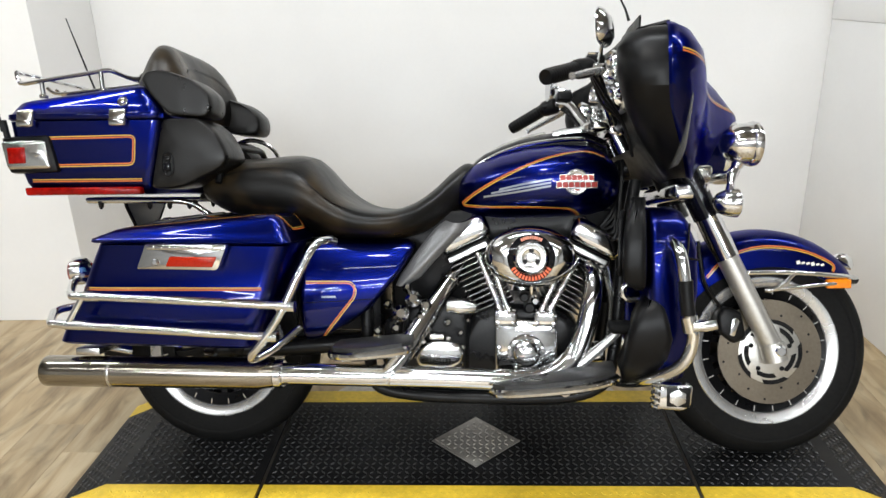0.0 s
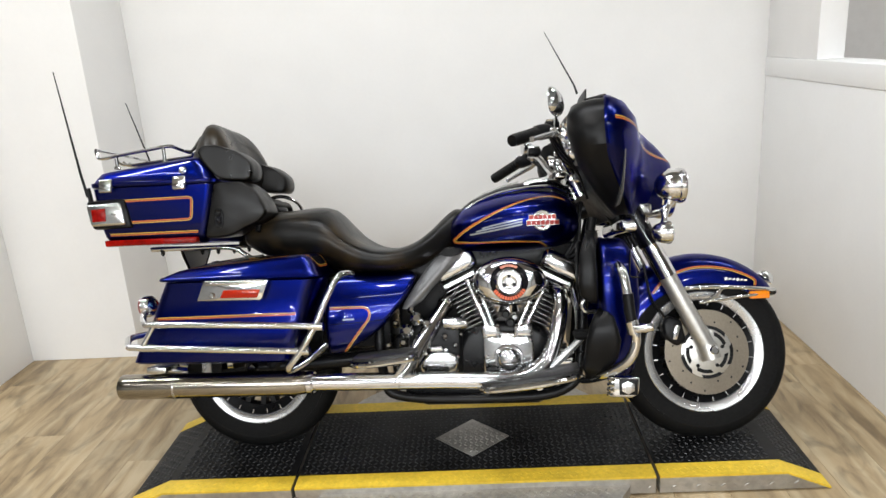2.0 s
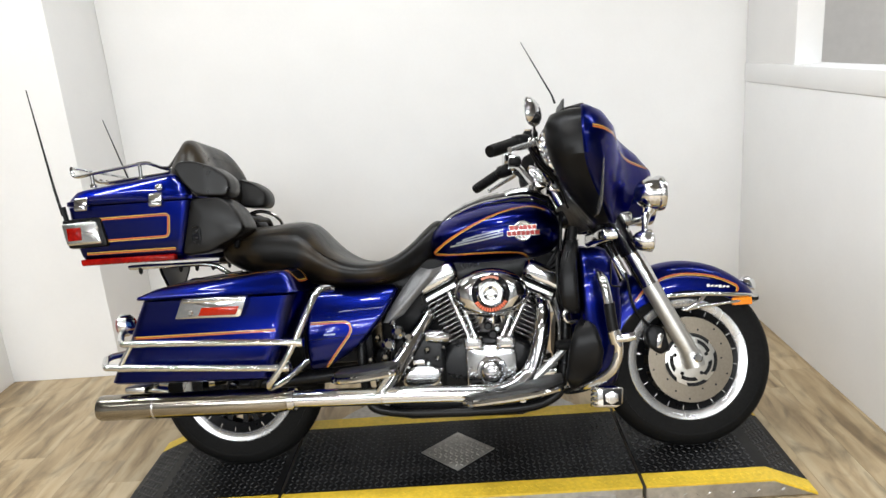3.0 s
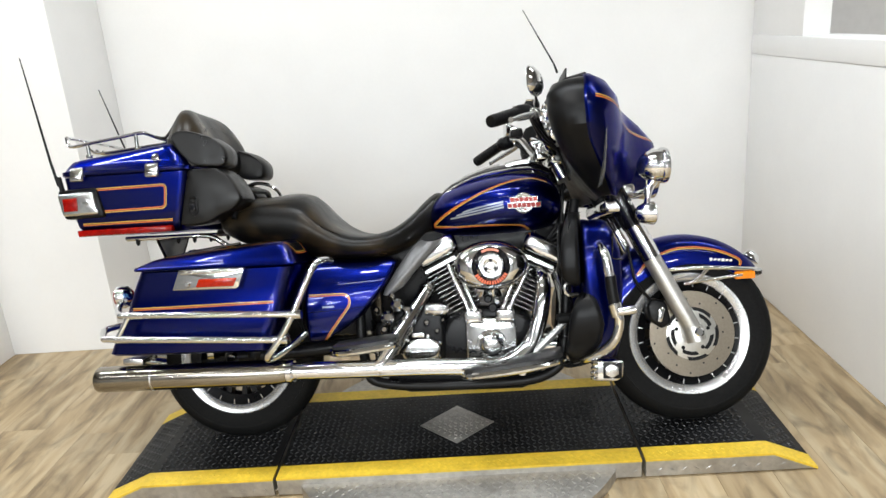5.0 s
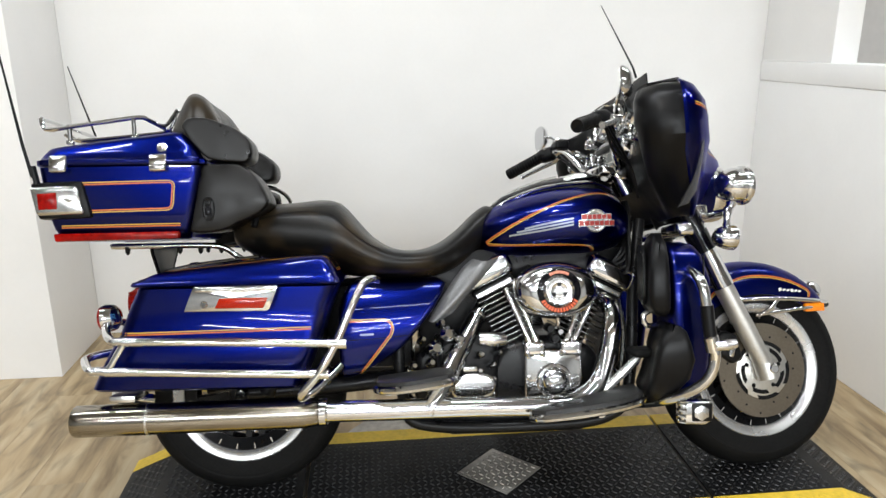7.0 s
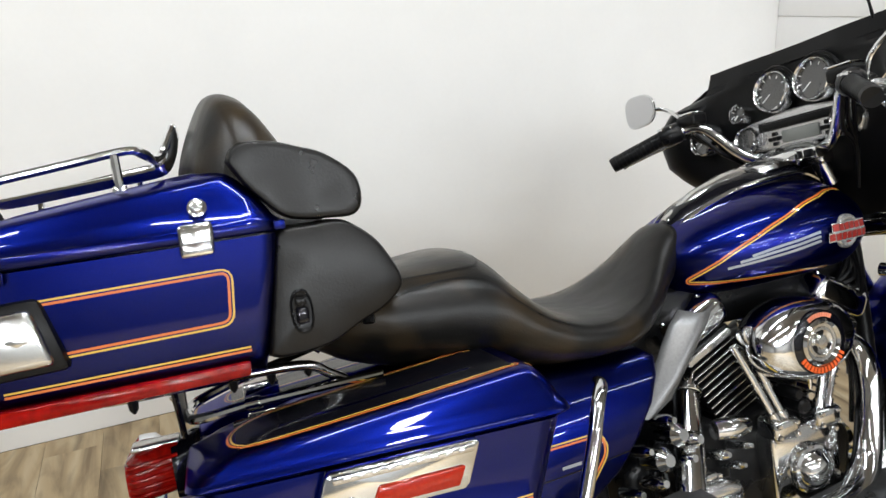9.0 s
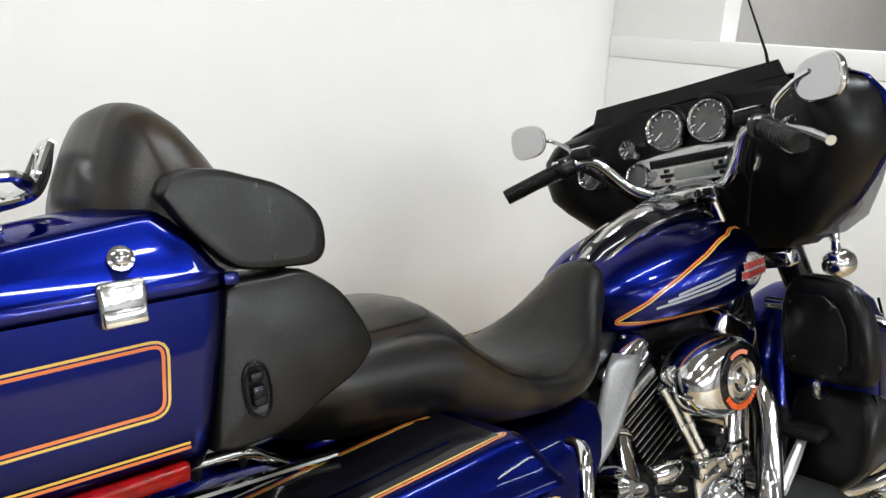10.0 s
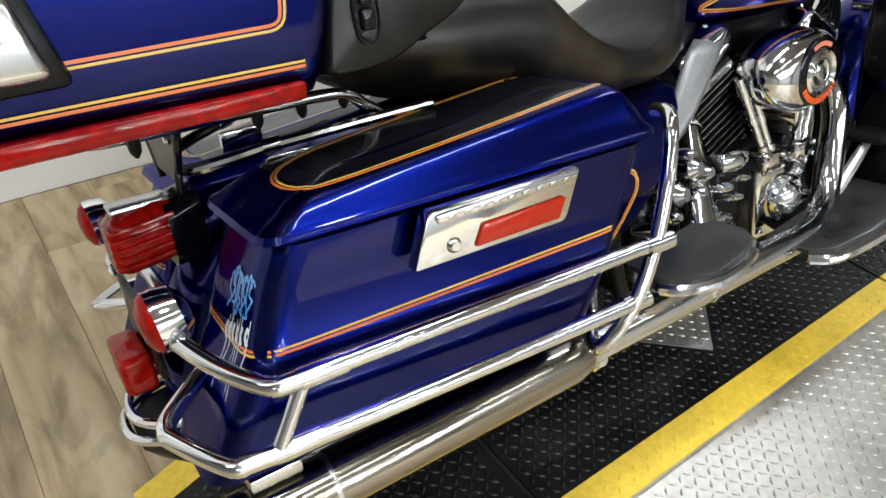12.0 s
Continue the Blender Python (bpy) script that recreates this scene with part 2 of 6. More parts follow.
def slab(outline, v0, v1, r=0.004, seg=2):
    """A side outline of (x, z) given depth along y."""
    bm = bmesh.new()
    a = [bm.verts.new((x, v0, z)) for x, z in outline]
    b = [bm.verts.new((x, v1, z)) for x, z in outline]
    n = len(outline)
    bm.faces.new(a)
    bm.faces.new(b)
    for i in range(n):
        j = (i + 1) % n
        bm.faces.new((a[i], a[j], b[j], b[i]))
    bmesh.ops.recalc_face_normals(bm, faces=bm.faces)
    return bevel(bm, r, seg)


def superring(x, half, z0, z1, n=32, e=2.6, lean=0.0, mid=0.0):
    """A rounded section across the bike at x, half wide, from z0 to z1."""
    out = []
    for k in range(n):
        a = 2 * math.pi * k / n
        c, s = math.cos(a), math.sin(a)
        out.append((x + lean * s, mid + half * abs(c) ** (2 / e) * (1 if c > 0 else -1), (z0 + z1) / 2 + (z1 - z0) / 2 * abs(s) ** (2 / e) * (1 if s > 0 else -1)))
    return out


def axis_matrix(origin, direction):
    return Matrix.Translation(origin) @ Vector(direction).to_track_quat("Z", "Y").to_matrix().to_4x4()


def empty(name, label, category, m=None, group="", kind=""):
    ob = new(name)
    ob.empty_display_size = 0.1
    if m is not None:
        ob.matrix_basis = m
    return tagged(ob, label, category, group, kind)


# ---- the room ----
FLOOR_Z, TOP_Z = -0.065, 3.4
X_LEFT, X_RIGHT, Y_BACK, Y_BLOCK, X_BLOCK = -1.56, 2.37, 1.45, 0.96, -0.98
Y_REAR, X_FAR_LEFT, X_FAR_RIGHT = -12.0, -5.0, 6.0


def wall_box(name, x0, x1, y0, y1, z0, z1, material, label, r=0.004):
    return tagged(part(name, box(x0, x1, y0, y1, z0, z1, r), material), label, "wall", kind="structure")


wall_box("wall_back", X_BLOCK, X_RIGHT + 0.12, Y_BACK, Y_BACK + 0.12, FLOOR_Z, TOP_Z, WALL, "smooth white painted wall behind the motorcycle")
wall_box("wall_block", X_LEFT - 0.12, X_BLOCK, Y_BLOCK, Y_BACK + 0.12, FLOOR_Z, TOP_Z, WALL, "white painted wall projection with a square corner")
wall_box("wall_left", X_LEFT - 0.12, X_LEFT, 0.30, Y_BLOCK, FLOOR_Z, TOP_Z, WALL, "white painted side wall")
SILL_Z, OPEN_Y, Y_END = 1.25, 0.90, -0.18
wall_box("wall_right_low", X_RIGHT, X_RIGHT + 0.12, Y_END, Y_BACK, FLOOR_Z, SILL_Z - 0.095, WALL, "white painted side wall below a wide opening")
wall_box("wall_right_pier", X_RIGHT, X_RIGHT + 0.12, OPEN_Y, Y_BACK, SILL_Z, TOP_Z, WALL, "white painted wall beside the opening")
wall_box("wall_right_beam", X_RIGHT, X_RIGHT + 0.12, Y_END, OPEN_Y, 2.4, TOP_Z, WALL, "white painted beam over the opening")
tagged(part("window_sill", box(X_RIGHT - 0.006, X_RIGHT + 0.16, Y_END, Y_BACK - 0.002, SILL_Z - 0.095, SILL_Z, 0.006), WALL), "white painted ledge along the wall opening", "sill", kind="structure")
wall_box("wall_far_right", X_FAR_RIGHT, X_FAR_RIGHT + 0.1, Y_REAR, Y_BACK + 0.12, FLOOR_Z, TOP_Z, WALL_DARK, "dark grey wall added to close the right side")
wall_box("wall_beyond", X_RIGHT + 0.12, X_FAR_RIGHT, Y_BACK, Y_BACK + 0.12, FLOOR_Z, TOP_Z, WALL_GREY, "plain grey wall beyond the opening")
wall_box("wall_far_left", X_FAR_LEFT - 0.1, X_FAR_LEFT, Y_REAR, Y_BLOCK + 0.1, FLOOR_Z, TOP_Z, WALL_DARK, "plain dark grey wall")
wall_box("wall_left_return", X_FAR_LEFT, X_LEFT - 0.12, Y_BLOCK, Y_BLOCK + 0.1, FLOOR_Z, TOP_Z, WALL, "plain white wall")
wall_box("wall_rear", X_FAR_LEFT, X_FAR_RIGHT, Y_REAR - 0.1, Y_REAR, FLOOR_Z, TOP_Z, WALL_DARK, "unseen dark grey wall added to close the room behind")
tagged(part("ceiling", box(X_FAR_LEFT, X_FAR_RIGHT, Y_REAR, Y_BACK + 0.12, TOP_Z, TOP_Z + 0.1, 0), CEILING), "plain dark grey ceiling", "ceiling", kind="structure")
floor = tagged(part("floor", box(X_FAR_LEFT, X_FAR_RIGHT, Y_REAR, Y_BACK, FLOOR_Z - 0.1, FLOOR_Z - 0.006, 0), PLANK), "light brown wood-look vinyl plank floor", "floor", kind="structure")

round_lamp_light(0.28, -1.35, TOP_Z - 0.06, 0.30, 30)
for ly, watts in ((-0.2, 58), (-2.9, 24), (-5.8, 120), (-8.2, 255), (-10.2, 330)):
    for lx in (-2.2, 0.5, 3.2):
        tube_lamp_light(lx, ly, TOP_Z - 0.06, 1.9, watts)

# ---- the turntable platform ----
table = empty("motorcycle_turntable", "low black rubber-topped motorcycle turntable with yellow edges", "turntable")
PX0, PX1, PY0, PY1 = -0.30, 1.81, -0.348, 0.226
RAMP0, RAMP1 = -0.445, 1.955
J0, J1 = 0.155, 1.388


def deck(x0, x1, a=None, b=None):
    """One deck section; a, b: where an end ramp meets the floor."""
    top = [(x0, 0.0), (x1, 0.0)]
    out = ([(a, FLOOR_Z + 0.004)] if a is not None else [(x0, FLOOR_Z + 0.004)]) + top + ([(b, FLOOR_Z + 0.004)] if b is not None else [(x1, FLOOR_Z + 0.004)])
    return slab(out, PY0, PY1, 0.002, 1)


def strip_path(x0, x1, a, b, y0, y1, lift):
    """A flat strip that follows the deck top and its ramps."""
    prof = [(x0, 0.0), (x1, 0.0)]
    if a is not None:
        prof = [(a, FLOOR_Z + 0.004)] + prof
    if b is not None:
        prof = prof + [(b, FLOOR_Z + 0.004)]
    return loft([[(x, y0, z - 0.003), (x, y1, z - 0.003), (x, y1, z + lift), (x, y0, z + lift)] for x, z in prof])


for x0, x1, a, b in ((PX0, J0 - 0.006, RAMP0, None), (J0 + 0.006, J1 - 0.006, None, None), (J1 + 0.006, PX1, None, RAMP1)):
    part("deck_section", deck(x0, x1, a, b), DIAMOND_PLATE, table, "diamond-plate steel deck section")
    part("rubber_mat", strip_path(x0, x1, a, b, PY0 + 0.072, PY1 - 0.068, 0.004), MAT_BLACK, table, "black rubber tread mat")
    part("edge_strip", strip_path(x0, x1, a, b, PY0 - 0.001, PY0 + 0.072, 0.005), MAT_YELLOW, table, "yellow safety edge strip")
    part("edge_strip", strip_path(x0, x1, a, b, PY1 - 0.068, PY1 + 0.001, 0.005), MAT_YELLOW, table, "yellow safety edge strip")
DISC_C, DISC_R = (0.77, -0.061), 0.60
part("turning_disc", lathe([(0, -0.022), (DISC_R - 0.01, -0.022), (DISC_R, -0.026), (DISC_R, FLOOR_Z), (0, FLOOR_Z)], 96, Matrix.Translation((*DISC_C, 0))), DIAMOND_PLATE, table, "round diamond-plate turning disc")
part("badge_plate", loft([[(0.634, -0.065, z), (0.771, 0.064, z), (0.908, -0.065, z), (0.771, -0.194, z)] for z in (0.0, 0.0065)]), DIAMOND_PLATE, table, "bare diamond-plate square set in the mat")


def lugs(name, cells, z, material, label, long=0.0105, wide=0.0030, high=0.0016):
    """Raised tread bars, each turned the other way from its neighbours."""
    vs, fs_ = [], []
    for x, y, turn, zz, slope in cells:
        c, s_ = math.cos(turn), math.sin(turn)
        base = len(vs)
        for u, v, h in ((-long, 0, 0), (0, -wide, 0), (long, 0, 0), (0, wide, 0), (-long * 0.55, 0, high), (0, -wide * 0.4, high), (long * 0.55, 0, high), (0, wide * 0.4, high)):
            px_, py_ = x + u * c - v * s_, y + u * s_ + v * c
            vs.append((px_, py_, z + zz + slope * (px_ - x) + h))
        for k in range(4):
            l = (k + 1) % 4
            fs_.append((base + k, base + l, base + 4 + l, base + 4 + k))
        fs_.append((base + 4, base + 5, base + 6, base + 7))
    me = bpy.data.meshes.new(name)
    me.from_pydata(vs, [], fs_)
    me.materials.append(material)
    ob = new(name, me)
    ob.parent = table
    return tagged(ob, label=label, kind="stuff")


def tread(x0, x1, y0, y1, step, keep=lambda x, y: True, zz=lambda x: (0.0, 0.0)):
    out = []
    for i in range(int((x1 - x0) / step)):
        for j in range(int((y1 - y0) / step)):
            x, y = x0 + (i + 0.5) * step, y0 + (j + 0.5) * step
            if keep(x, y):
                out.append((x, y, radians(45 if (i + j) % 2 else -45), *zz(x)))
    return out


def ramp(x):
    k = (FLOOR_Z + 0.004)
    if x < PX0:
        s_ = -k / (PX0 - RAMP0)
        return (PX0 - x) * -s_, s_
    if x > PX1:
        s_ = k / (RAMP1 - PX1)
        return (x - PX1) * s_, s_
    return 0.0, 0.0


def off_joints(x, y):
    return abs(x - J0) > 0.018 and abs(x - J1) > 0.018 and abs(x - PX0) > 0.012 and abs(x - PX1) > 0.012 and abs(x - 0.771) / 0.142 + abs(y + 0.065) / 0.134 > 1.05


lugs("mat_tread", tread(RAMP0 + 0.02, RAMP1 - 0.02, PY0 + 0.078, PY1 - 0.074, 0.0205, off_joints, ramp), 0.0042, MAT_LUG, "raised diamond tread of the black mat", 0.0098, 0.0036, 0.0030)
lugs("plate_tread", tread(0.62, 0.92, -0.21, 0.08, 0.0195, lambda x, y: abs(x - 0.771) / 0.137 + abs(y + 0.065) / 0.129 < 0.9), 0.0066, DIAMOND_PLATE, "raised diamond tread of the bare plate", 0.0088, 0.0030, 0.0026)
lugs("disc_tread", tread(DISC_C[0] - DISC_R, DISC_C[0] + DISC_R, DISC_C[1] - DISC_R, PY0 - 0.012, 0.0215, lambda x, y: math.hypot(x - DISC_C[0], y - DISC_C[1]) < DISC_R - 0.02), -0.0220, DIAMOND_PLATE, "raised diamond tread of the turning disc", 0.0100, 0.0034, 0.0026)
lugs("yellow_tread", tread(RAMP0 + 0.02, RAMP1 - 0.02, PY0 + 0.008, PY0 + 0.066, 0.0205, lambda x, y: off_joints(x, 1), ramp), 0.0052, MAT_YELLOW, "raised tread of the yellow strip", 0.0085, 0.0030, 0.0012)
side_cells = [(x, PY0 - 0.0006, 0, -0.034, 0) for x in np.arange(-0.36, 1.90, 0.04)]
vs_, fs2 = [], []
for i, (x, y, *_r) in enumerate(side_cells):
    if x < DISC_C[0] - 0.53 or x > DISC_C[0] + 0.53:
        if -0.33 < x < 1.85:
            b_ = len(vs_)
            t_ = 1 if i % 2 else -1
            for u, w_, d_ in ((-0.010, -0.007 * t_, 0), (0.002, -0.003, 0), (0.010, 0.007 * t_, 0), (-0.002, 0.003, 0), (0, 0, -0.0016)):
                vs_.append((x + u, y + d_, -0.036 + w_))
            fs2 += [(b_, b_ + 1, b_ + 4), (b_ + 1, b_ + 2, b_ + 4), (b_ + 2, b_ + 3, b_ + 4), (b_ + 3, b_, b_ + 4)]
side_mesh = bpy.data.meshes.new("side_tread")
side_mesh.from_pydata(vs_, [], fs2)
side_mesh.materials.append(DIAMOND_PLATE)
side_tread = new("side_tread", side_mesh)
side_tread.parent = table
tagged(side_tread, label="raised tread on the deck side", kind="stuff")

# ---- the motorcycle ----
from mathutils.bvhtree import BVHTree

LEAN, YAW, STEER_DEG = -15.5, -2.2, 6.0
BIKE = pose(0, -0.015, 0.0, 0, 0, YAW) @ pose(0, 0, 0, LEAN, 0, 0)
bike = empty("motorcycle", "dark blue touring motorcycle with chrome trim leaning on its side stand", "motorcycle", BIKE)
HEAD = Matrix.Translation((1.769, 0, 0)) @ pose(0, 0, 0, 0, -26, 0)
STEER = pose(0, 0, 0.3, -2, 0, 0) @ Matrix.Translation((0, 0, -0.3)) @ HEAD @ pose(0, 0, 0, 0, 0, STEER_DEG) @ HEAD.inverted()


def quad_ring(corners, z, r, n=5):
    """A rounded four-cornered ring at height z; z may be a function of x."""
    out = []
    c = [Vector(p) for p in corners]
    for i in range(4):
        p, a, b = c[i], c[i - 1], c[(i + 1) % 4]
        s, e = p + (a - p).normalized() * r, p + (b - p).normalized() * r
        for k in range(n):
            t = k / (n - 1)
            q = (1 - t) ** 2 * s + 2 * t * (1 - t) * p + t * t * e
            out.append((q.x, q.y, z(q.x) if callable(z) else z))
    return out


def surface_of(*obs):
    """Trees of the given parts' meshes, in the motorcycle's own frame."""
    trees = []
    for ob in obs:
        bm = bmesh.new()
        bm.from_mesh(ob.data)
        trees.append(BVHTree.FromBMesh(bm))
        bm.free()
    return trees


def on_surface(trees, p, way):
    best = None
    for t in trees:
        hit, normal, _, dist = t.ray_cast(Vector(p), Vector(way))
        if hit is not None and (best is None or dist < best[2]):
            best = (hit, normal, dist)
    return best


def ribbon(trees, pts, way, width, lift, res=5, close=False, offset=0.0):
    """A thin painted line laid on a surface along pts, seen along way."""
    path = smooth_path(pts + ([pts[0]] if close else []), res) if res > 1 else [Vector(p) for p in pts]
    if res <= 1:
        dense = []
        for a, b in zip(path, path[1:]):
            k = max(1, int((b - a).length / 0.02))
            dense += [a.lerp(b, i / k) for i in range(k)]
        path = dense + [path[-1]]
    got = []
    for p in path:
        h = on_surface(trees, p - Vector(way) * 1.0, way)
        if h:
            n = h[1] if h[1].dot(Vector(way)) < 0 else -h[1]
            got.append((h[0], n))
    bm = bmesh.new()
    rows = []
    for i, (p, n) in enumerate(got):
        d = (got[min(i + 1, len(got) - 1)][0] - got[max(i - 1, 0)][0]).normalized()
        side = d.cross(n).normalized()
        q = p + n * lift + side * offset
        rows.append([bm.verts.new(q - side * width / 2), bm.verts.new(q + side * width / 2)])
    for a, b in zip(rows, rows[1:]):
        bm.faces.new((a[0], a[1], b[1], b[0]))
    return bm


def double_stripe(trees, pts, way, parent, res=5, close=False, w=0.0038, flip=1):
    part("orange_pinstripe", ribbon(trees, pts, way, w, 0.0012, res, close, -flip * w * 0.70), ORANGE, parent, "orange pinstripe")
    part("gold_pinstripe", ribbon(trees, pts, way, w * 0.8, 0.0012, res, close, flip * w * 0.70), YELLOW_STRIPE, parent, "gold pinstripe")


def rounded(pts, r=0.015, n=4):
    """Round the inner corners of an open line of points."""
    pts = [Vector(p) for p in pts]
    out = [pts[0]]
    for a, p, b in zip(pts, pts[1:], pts[2:]):
        s, e = p + (a - p).normalized() * r, p + (b - p).normalized() * r
        out += [(1 - t) ** 2 * s + 2 * t * (1 - t) * p + t * t * e for t in (k / n for k in range(n + 1))]
    return out + [pts[-1]]


def bolt(p, way, r, parent, m=None, material=None):
    part("bolt", lathe([(0, r * 0.7), (r * 0.6, r * 0.7), (r, r * 0.3), (r, -r * 0.6), (0, -r * 0.6)], 8, axis_matrix(p, way)), material or CHROME, parent, m=m)


# wheels
def arc_slab(r0, r1, a0, a1, y0, y1, n=6, twist=0.0):
    """A curved piece of a disc about y, between two radii and two angles."""
    rings = []
    for k in range(n + 1):
        t = k / n
        a = a0 + (a1 - a0) * t
        ri, ro = r0, r1
        rings.append([(ri * math.cos(a), y0, ri * math.sin(a)), (ro * math.cos(a + twist), y0, ro * math.sin(a + twist)), (ro * math.cos(a + twist), y1, ro * math.sin(a + twist)), (ri * math.cos(a), y1, ri * math.sin(a))])
    return loft(rings)


def wheel(name, centre, radius, half, m, discs, label):
    side = axis_matrix(centre, (0, -1, 0))
    hub = part(name, lathe([(0, 0.075), (0.035, 0.075), (0.045, 0.06), (0.05, 0.03), (0.05, -0.03), (0.045, -0.06), (0.035, -0.075), (0, -0.075)], 32, side), SATIN, bike, label, m)
    rt = radius - 0.205
    prof = [(0.196, half * 0.80), (0.205, half * 0.90), (0.220, half * 0.96), (0.205 + rt * 0.45, half), (0.205 + rt * 0.62, half * 0.97), (0.205 + rt * 0.80, half * 0.83), (0.205 + rt * 0.93, half * 0.52), (radius - 0.002, half * 0.22), (radius, 0)]
    prof = prof + [(r, -h) for r, h in reversed(prof[:-1])] + [prof[0]]
    part("tyre", lathe(prof, 96, side), RUBBER, hub, "black road tyre")
    for s in (1, -1):
        part("tyre_ridge", lathe([(0.2275 + rt * 0.3, s * (half * 0.995 + 0.0015)), (0.231 + rt * 0.3, s * (half + 0.002)), (0.2345 + rt * 0.3, s * (half + 0.0015)), (0.2345 + rt * 0.3, s * half * 0.97)], 96, side), RUBBER, hub)
    part("rim", lathe([(0.180, half * 0.62), (0.183, half * 0.82), (0.198, half * 0.97), (0.211, half * 0.985), (0.2165, half * 0.90), (0.204, half * 0.74), (0.195, half * 0.3), (0.195, -half * 0.3), (0.204, -half * 0.74), (0.2165, -half * 0.90), (0.211, -half * 0.985), (0.198, -half * 0.97), (0.183, -half * 0.82), (0.180, -half * 0.62), (0.178, 0), (0.180, half * 0.62)], 96, side), RIM_SILVER, hub, "polished alloy rim")
    base = Matrix.Translation(centre)
    for k in range(9):
        a = 2 * math.pi * k / 9
        for d in (-0.17, 0.17):
            bm = loft([[(r * math.cos(a + d * f) - w * math.sin(a), y, r * math.sin(a + d * f) + w * math.cos(a)) for w, y in ((-0.010, -0.022), (0.010, -0.022), (0.010, 0.022), (-0.010, 0.022))] for r, f in ((0.035, 0.3), (0.11, 0.6), (0.186, 1.0))])
            bm.transform(base)
            part("spoke", bm, SATIN, hub)
    for s in (1, -1):
        bm = lathe([(0.150, s * 0.030), (0.182, s * 0.046), (0.182, s * 0.038), (0.150, s * 0.022), (0.150, s * 0.030)], 72, side)
        part("inner_rim", bm, SATIN, hub, "satin black inner rim")
        for k in range(20):
            a = 2 * math.pi * (k + 0.5) / 20
            bm = arc_slab(0.164, 0.180, a - 0.010, a + 0.010, -s * 0.040, -s * 0.0455, 1)
            bm.transform(base)
            part("rim_notch", bm, CHROME_SOFT, hub)
    for y in discs:
        s = -1 if y < 0 else 1
        carrier = part("brake_disc", lathe([(0.084, abs(y)), (0.149, abs(y)), (0.149, abs(y) + 0.005), (0.084, abs(y) + 0.005), (0.084, abs(y))], 72, axis_matrix(centre, (0, s, 0))), STEEL, hub, "drilled steel brake disc")
        part("disc_carrier", lathe([(0.0, abs(y) + 0.001), (0.090, abs(y) + 0.001), (0.090, abs(y) + 0.0065), (0.088, abs(y) + 0.0075), (0.0, abs(y) + 0.0085)], 48, axis_matrix(centre, (0, s, 0))), FORK_GREY, carrier, "grey alloy disc carrier")
        for k in range(5):
            a = 2 * math.pi * k / 5 + 0.3
            bm = arc_slab(0.062, 0.075, a, a + 0.80, y + s * 0.006, y + s * 0.0088, 8, 0.10)
            bm.transform(base)
            part("carrier_slot", bm, SATIN, carrier)
            bm = arc_slab(0.081, 0.093, a + 0.35, a + 1.15, y + s * 0.006, y + s * 0.0085, 8, 0.10)
            bm.transform(base)
            part("carrier_slot", bm, SATIN, carrier)
            q = Vector(centre) + Vector((0.058 * math.cos(a), y + s * 0.008, 0.058 * math.sin(a)))
            part("disc_bolt", lathe([(0, 0.003), (0.006, 0.003), (0.007, 0), (0, 0)], 10, axis_matrix(q, (0, s, 0))), SATIN, carrier)
        for k in range(15):
            a = 2 * math.pi * k / 15
            q = Vector(centre) + Vector(((0.108 + 0.014 * (k % 3)) * math.cos(a), y + s * 0.0052, (0.108 + 0.014 * (k % 3)) * math.sin(a)))
            part("disc_hole", lathe([(0, 0.0006), (0.0035, 0.0006), (0.0035, 0), (0, 0)], 8, axis_matrix(q, (0, s, 0))), SATIN, carrier)
    return hub


REAR_C, FRONT_C = (-0.020, -0.030, 0.297), (1.606, -0.018, 0.303)
wheel("rear_wheel", REAR_C, 0.310, 0.062, None, (0.08,), "black cast rear wheel with polished rim")
wheel("front_wheel", FRONT_C, 0.311, 0.062, STEER, (-0.078, 0.078), "black cast front wheel with polished rim")


# fenders
def fender(name, centre, radius, half, a0, a1, m, label, drop, n=24, tip=0.0, inner=0.012):
    rings = []
    for k in range(n + 1):
        a = radians(a0 + (a1 - a0) * k / n)
        c, s = math.cos(a), math.sin(a)
        t = k / n
        h = half * (1 - 0.35 * max(0, (0.10 - t) / 0.10) ** 2)
        d = drop(t)
        prof = [(-h, -d), (-h, -d * 0.35), (-h * 0.93, 0.016), (-h * 0.72, 0.036), (-h * 0.40, 0.048), (0, 0.052), (h * 0.40, 0.048), (h * 0.72, 0.036), (h * 0.93, 0.016), (h, -d * 0.35), (h, -d)]
        prof = prof + [(v * (1 - inner / half), q - inner * (0.8 if abs(v) < h * 0.9 else 0.0)) for v, q in reversed(prof)]
        rings.append([(centre[0] + (radius + q) * c, v, centre[2] + (radius + q) * s) for v, q in prof])
    return part(name, loft(rings), BLUE, bike, label, m)


front_fender = fender("front_fender", (1.612, 0, 0.312), 0.293, 0.088, 36, 166, STEER, "dark blue front fender with pinstripes", lambda t: 0.030 + 0.030 * math.sin(math.pi * min(1, t * 1.1)))
rear_fender = fender("rear_fender", (-0.012, 0, 0.300), 0.300, 0.090, 55, 196, None, "dark blue rear fender", lambda t: 0.05)
ff = surface_of(front_fender)
double_stripe(ff, [(1.43, -0.5, 0.515), (1.48, -0.5, 0.565), (1.56, -0.5, 0.598), (1.64, -0.5, 0.602), (1.72, -0.5, 0.588), (1.785, -0.5, 0.560), (1.80, -0.5, 0.545), (1.795, -0.5, 0.532)], (0, 1, 0), front_fender)
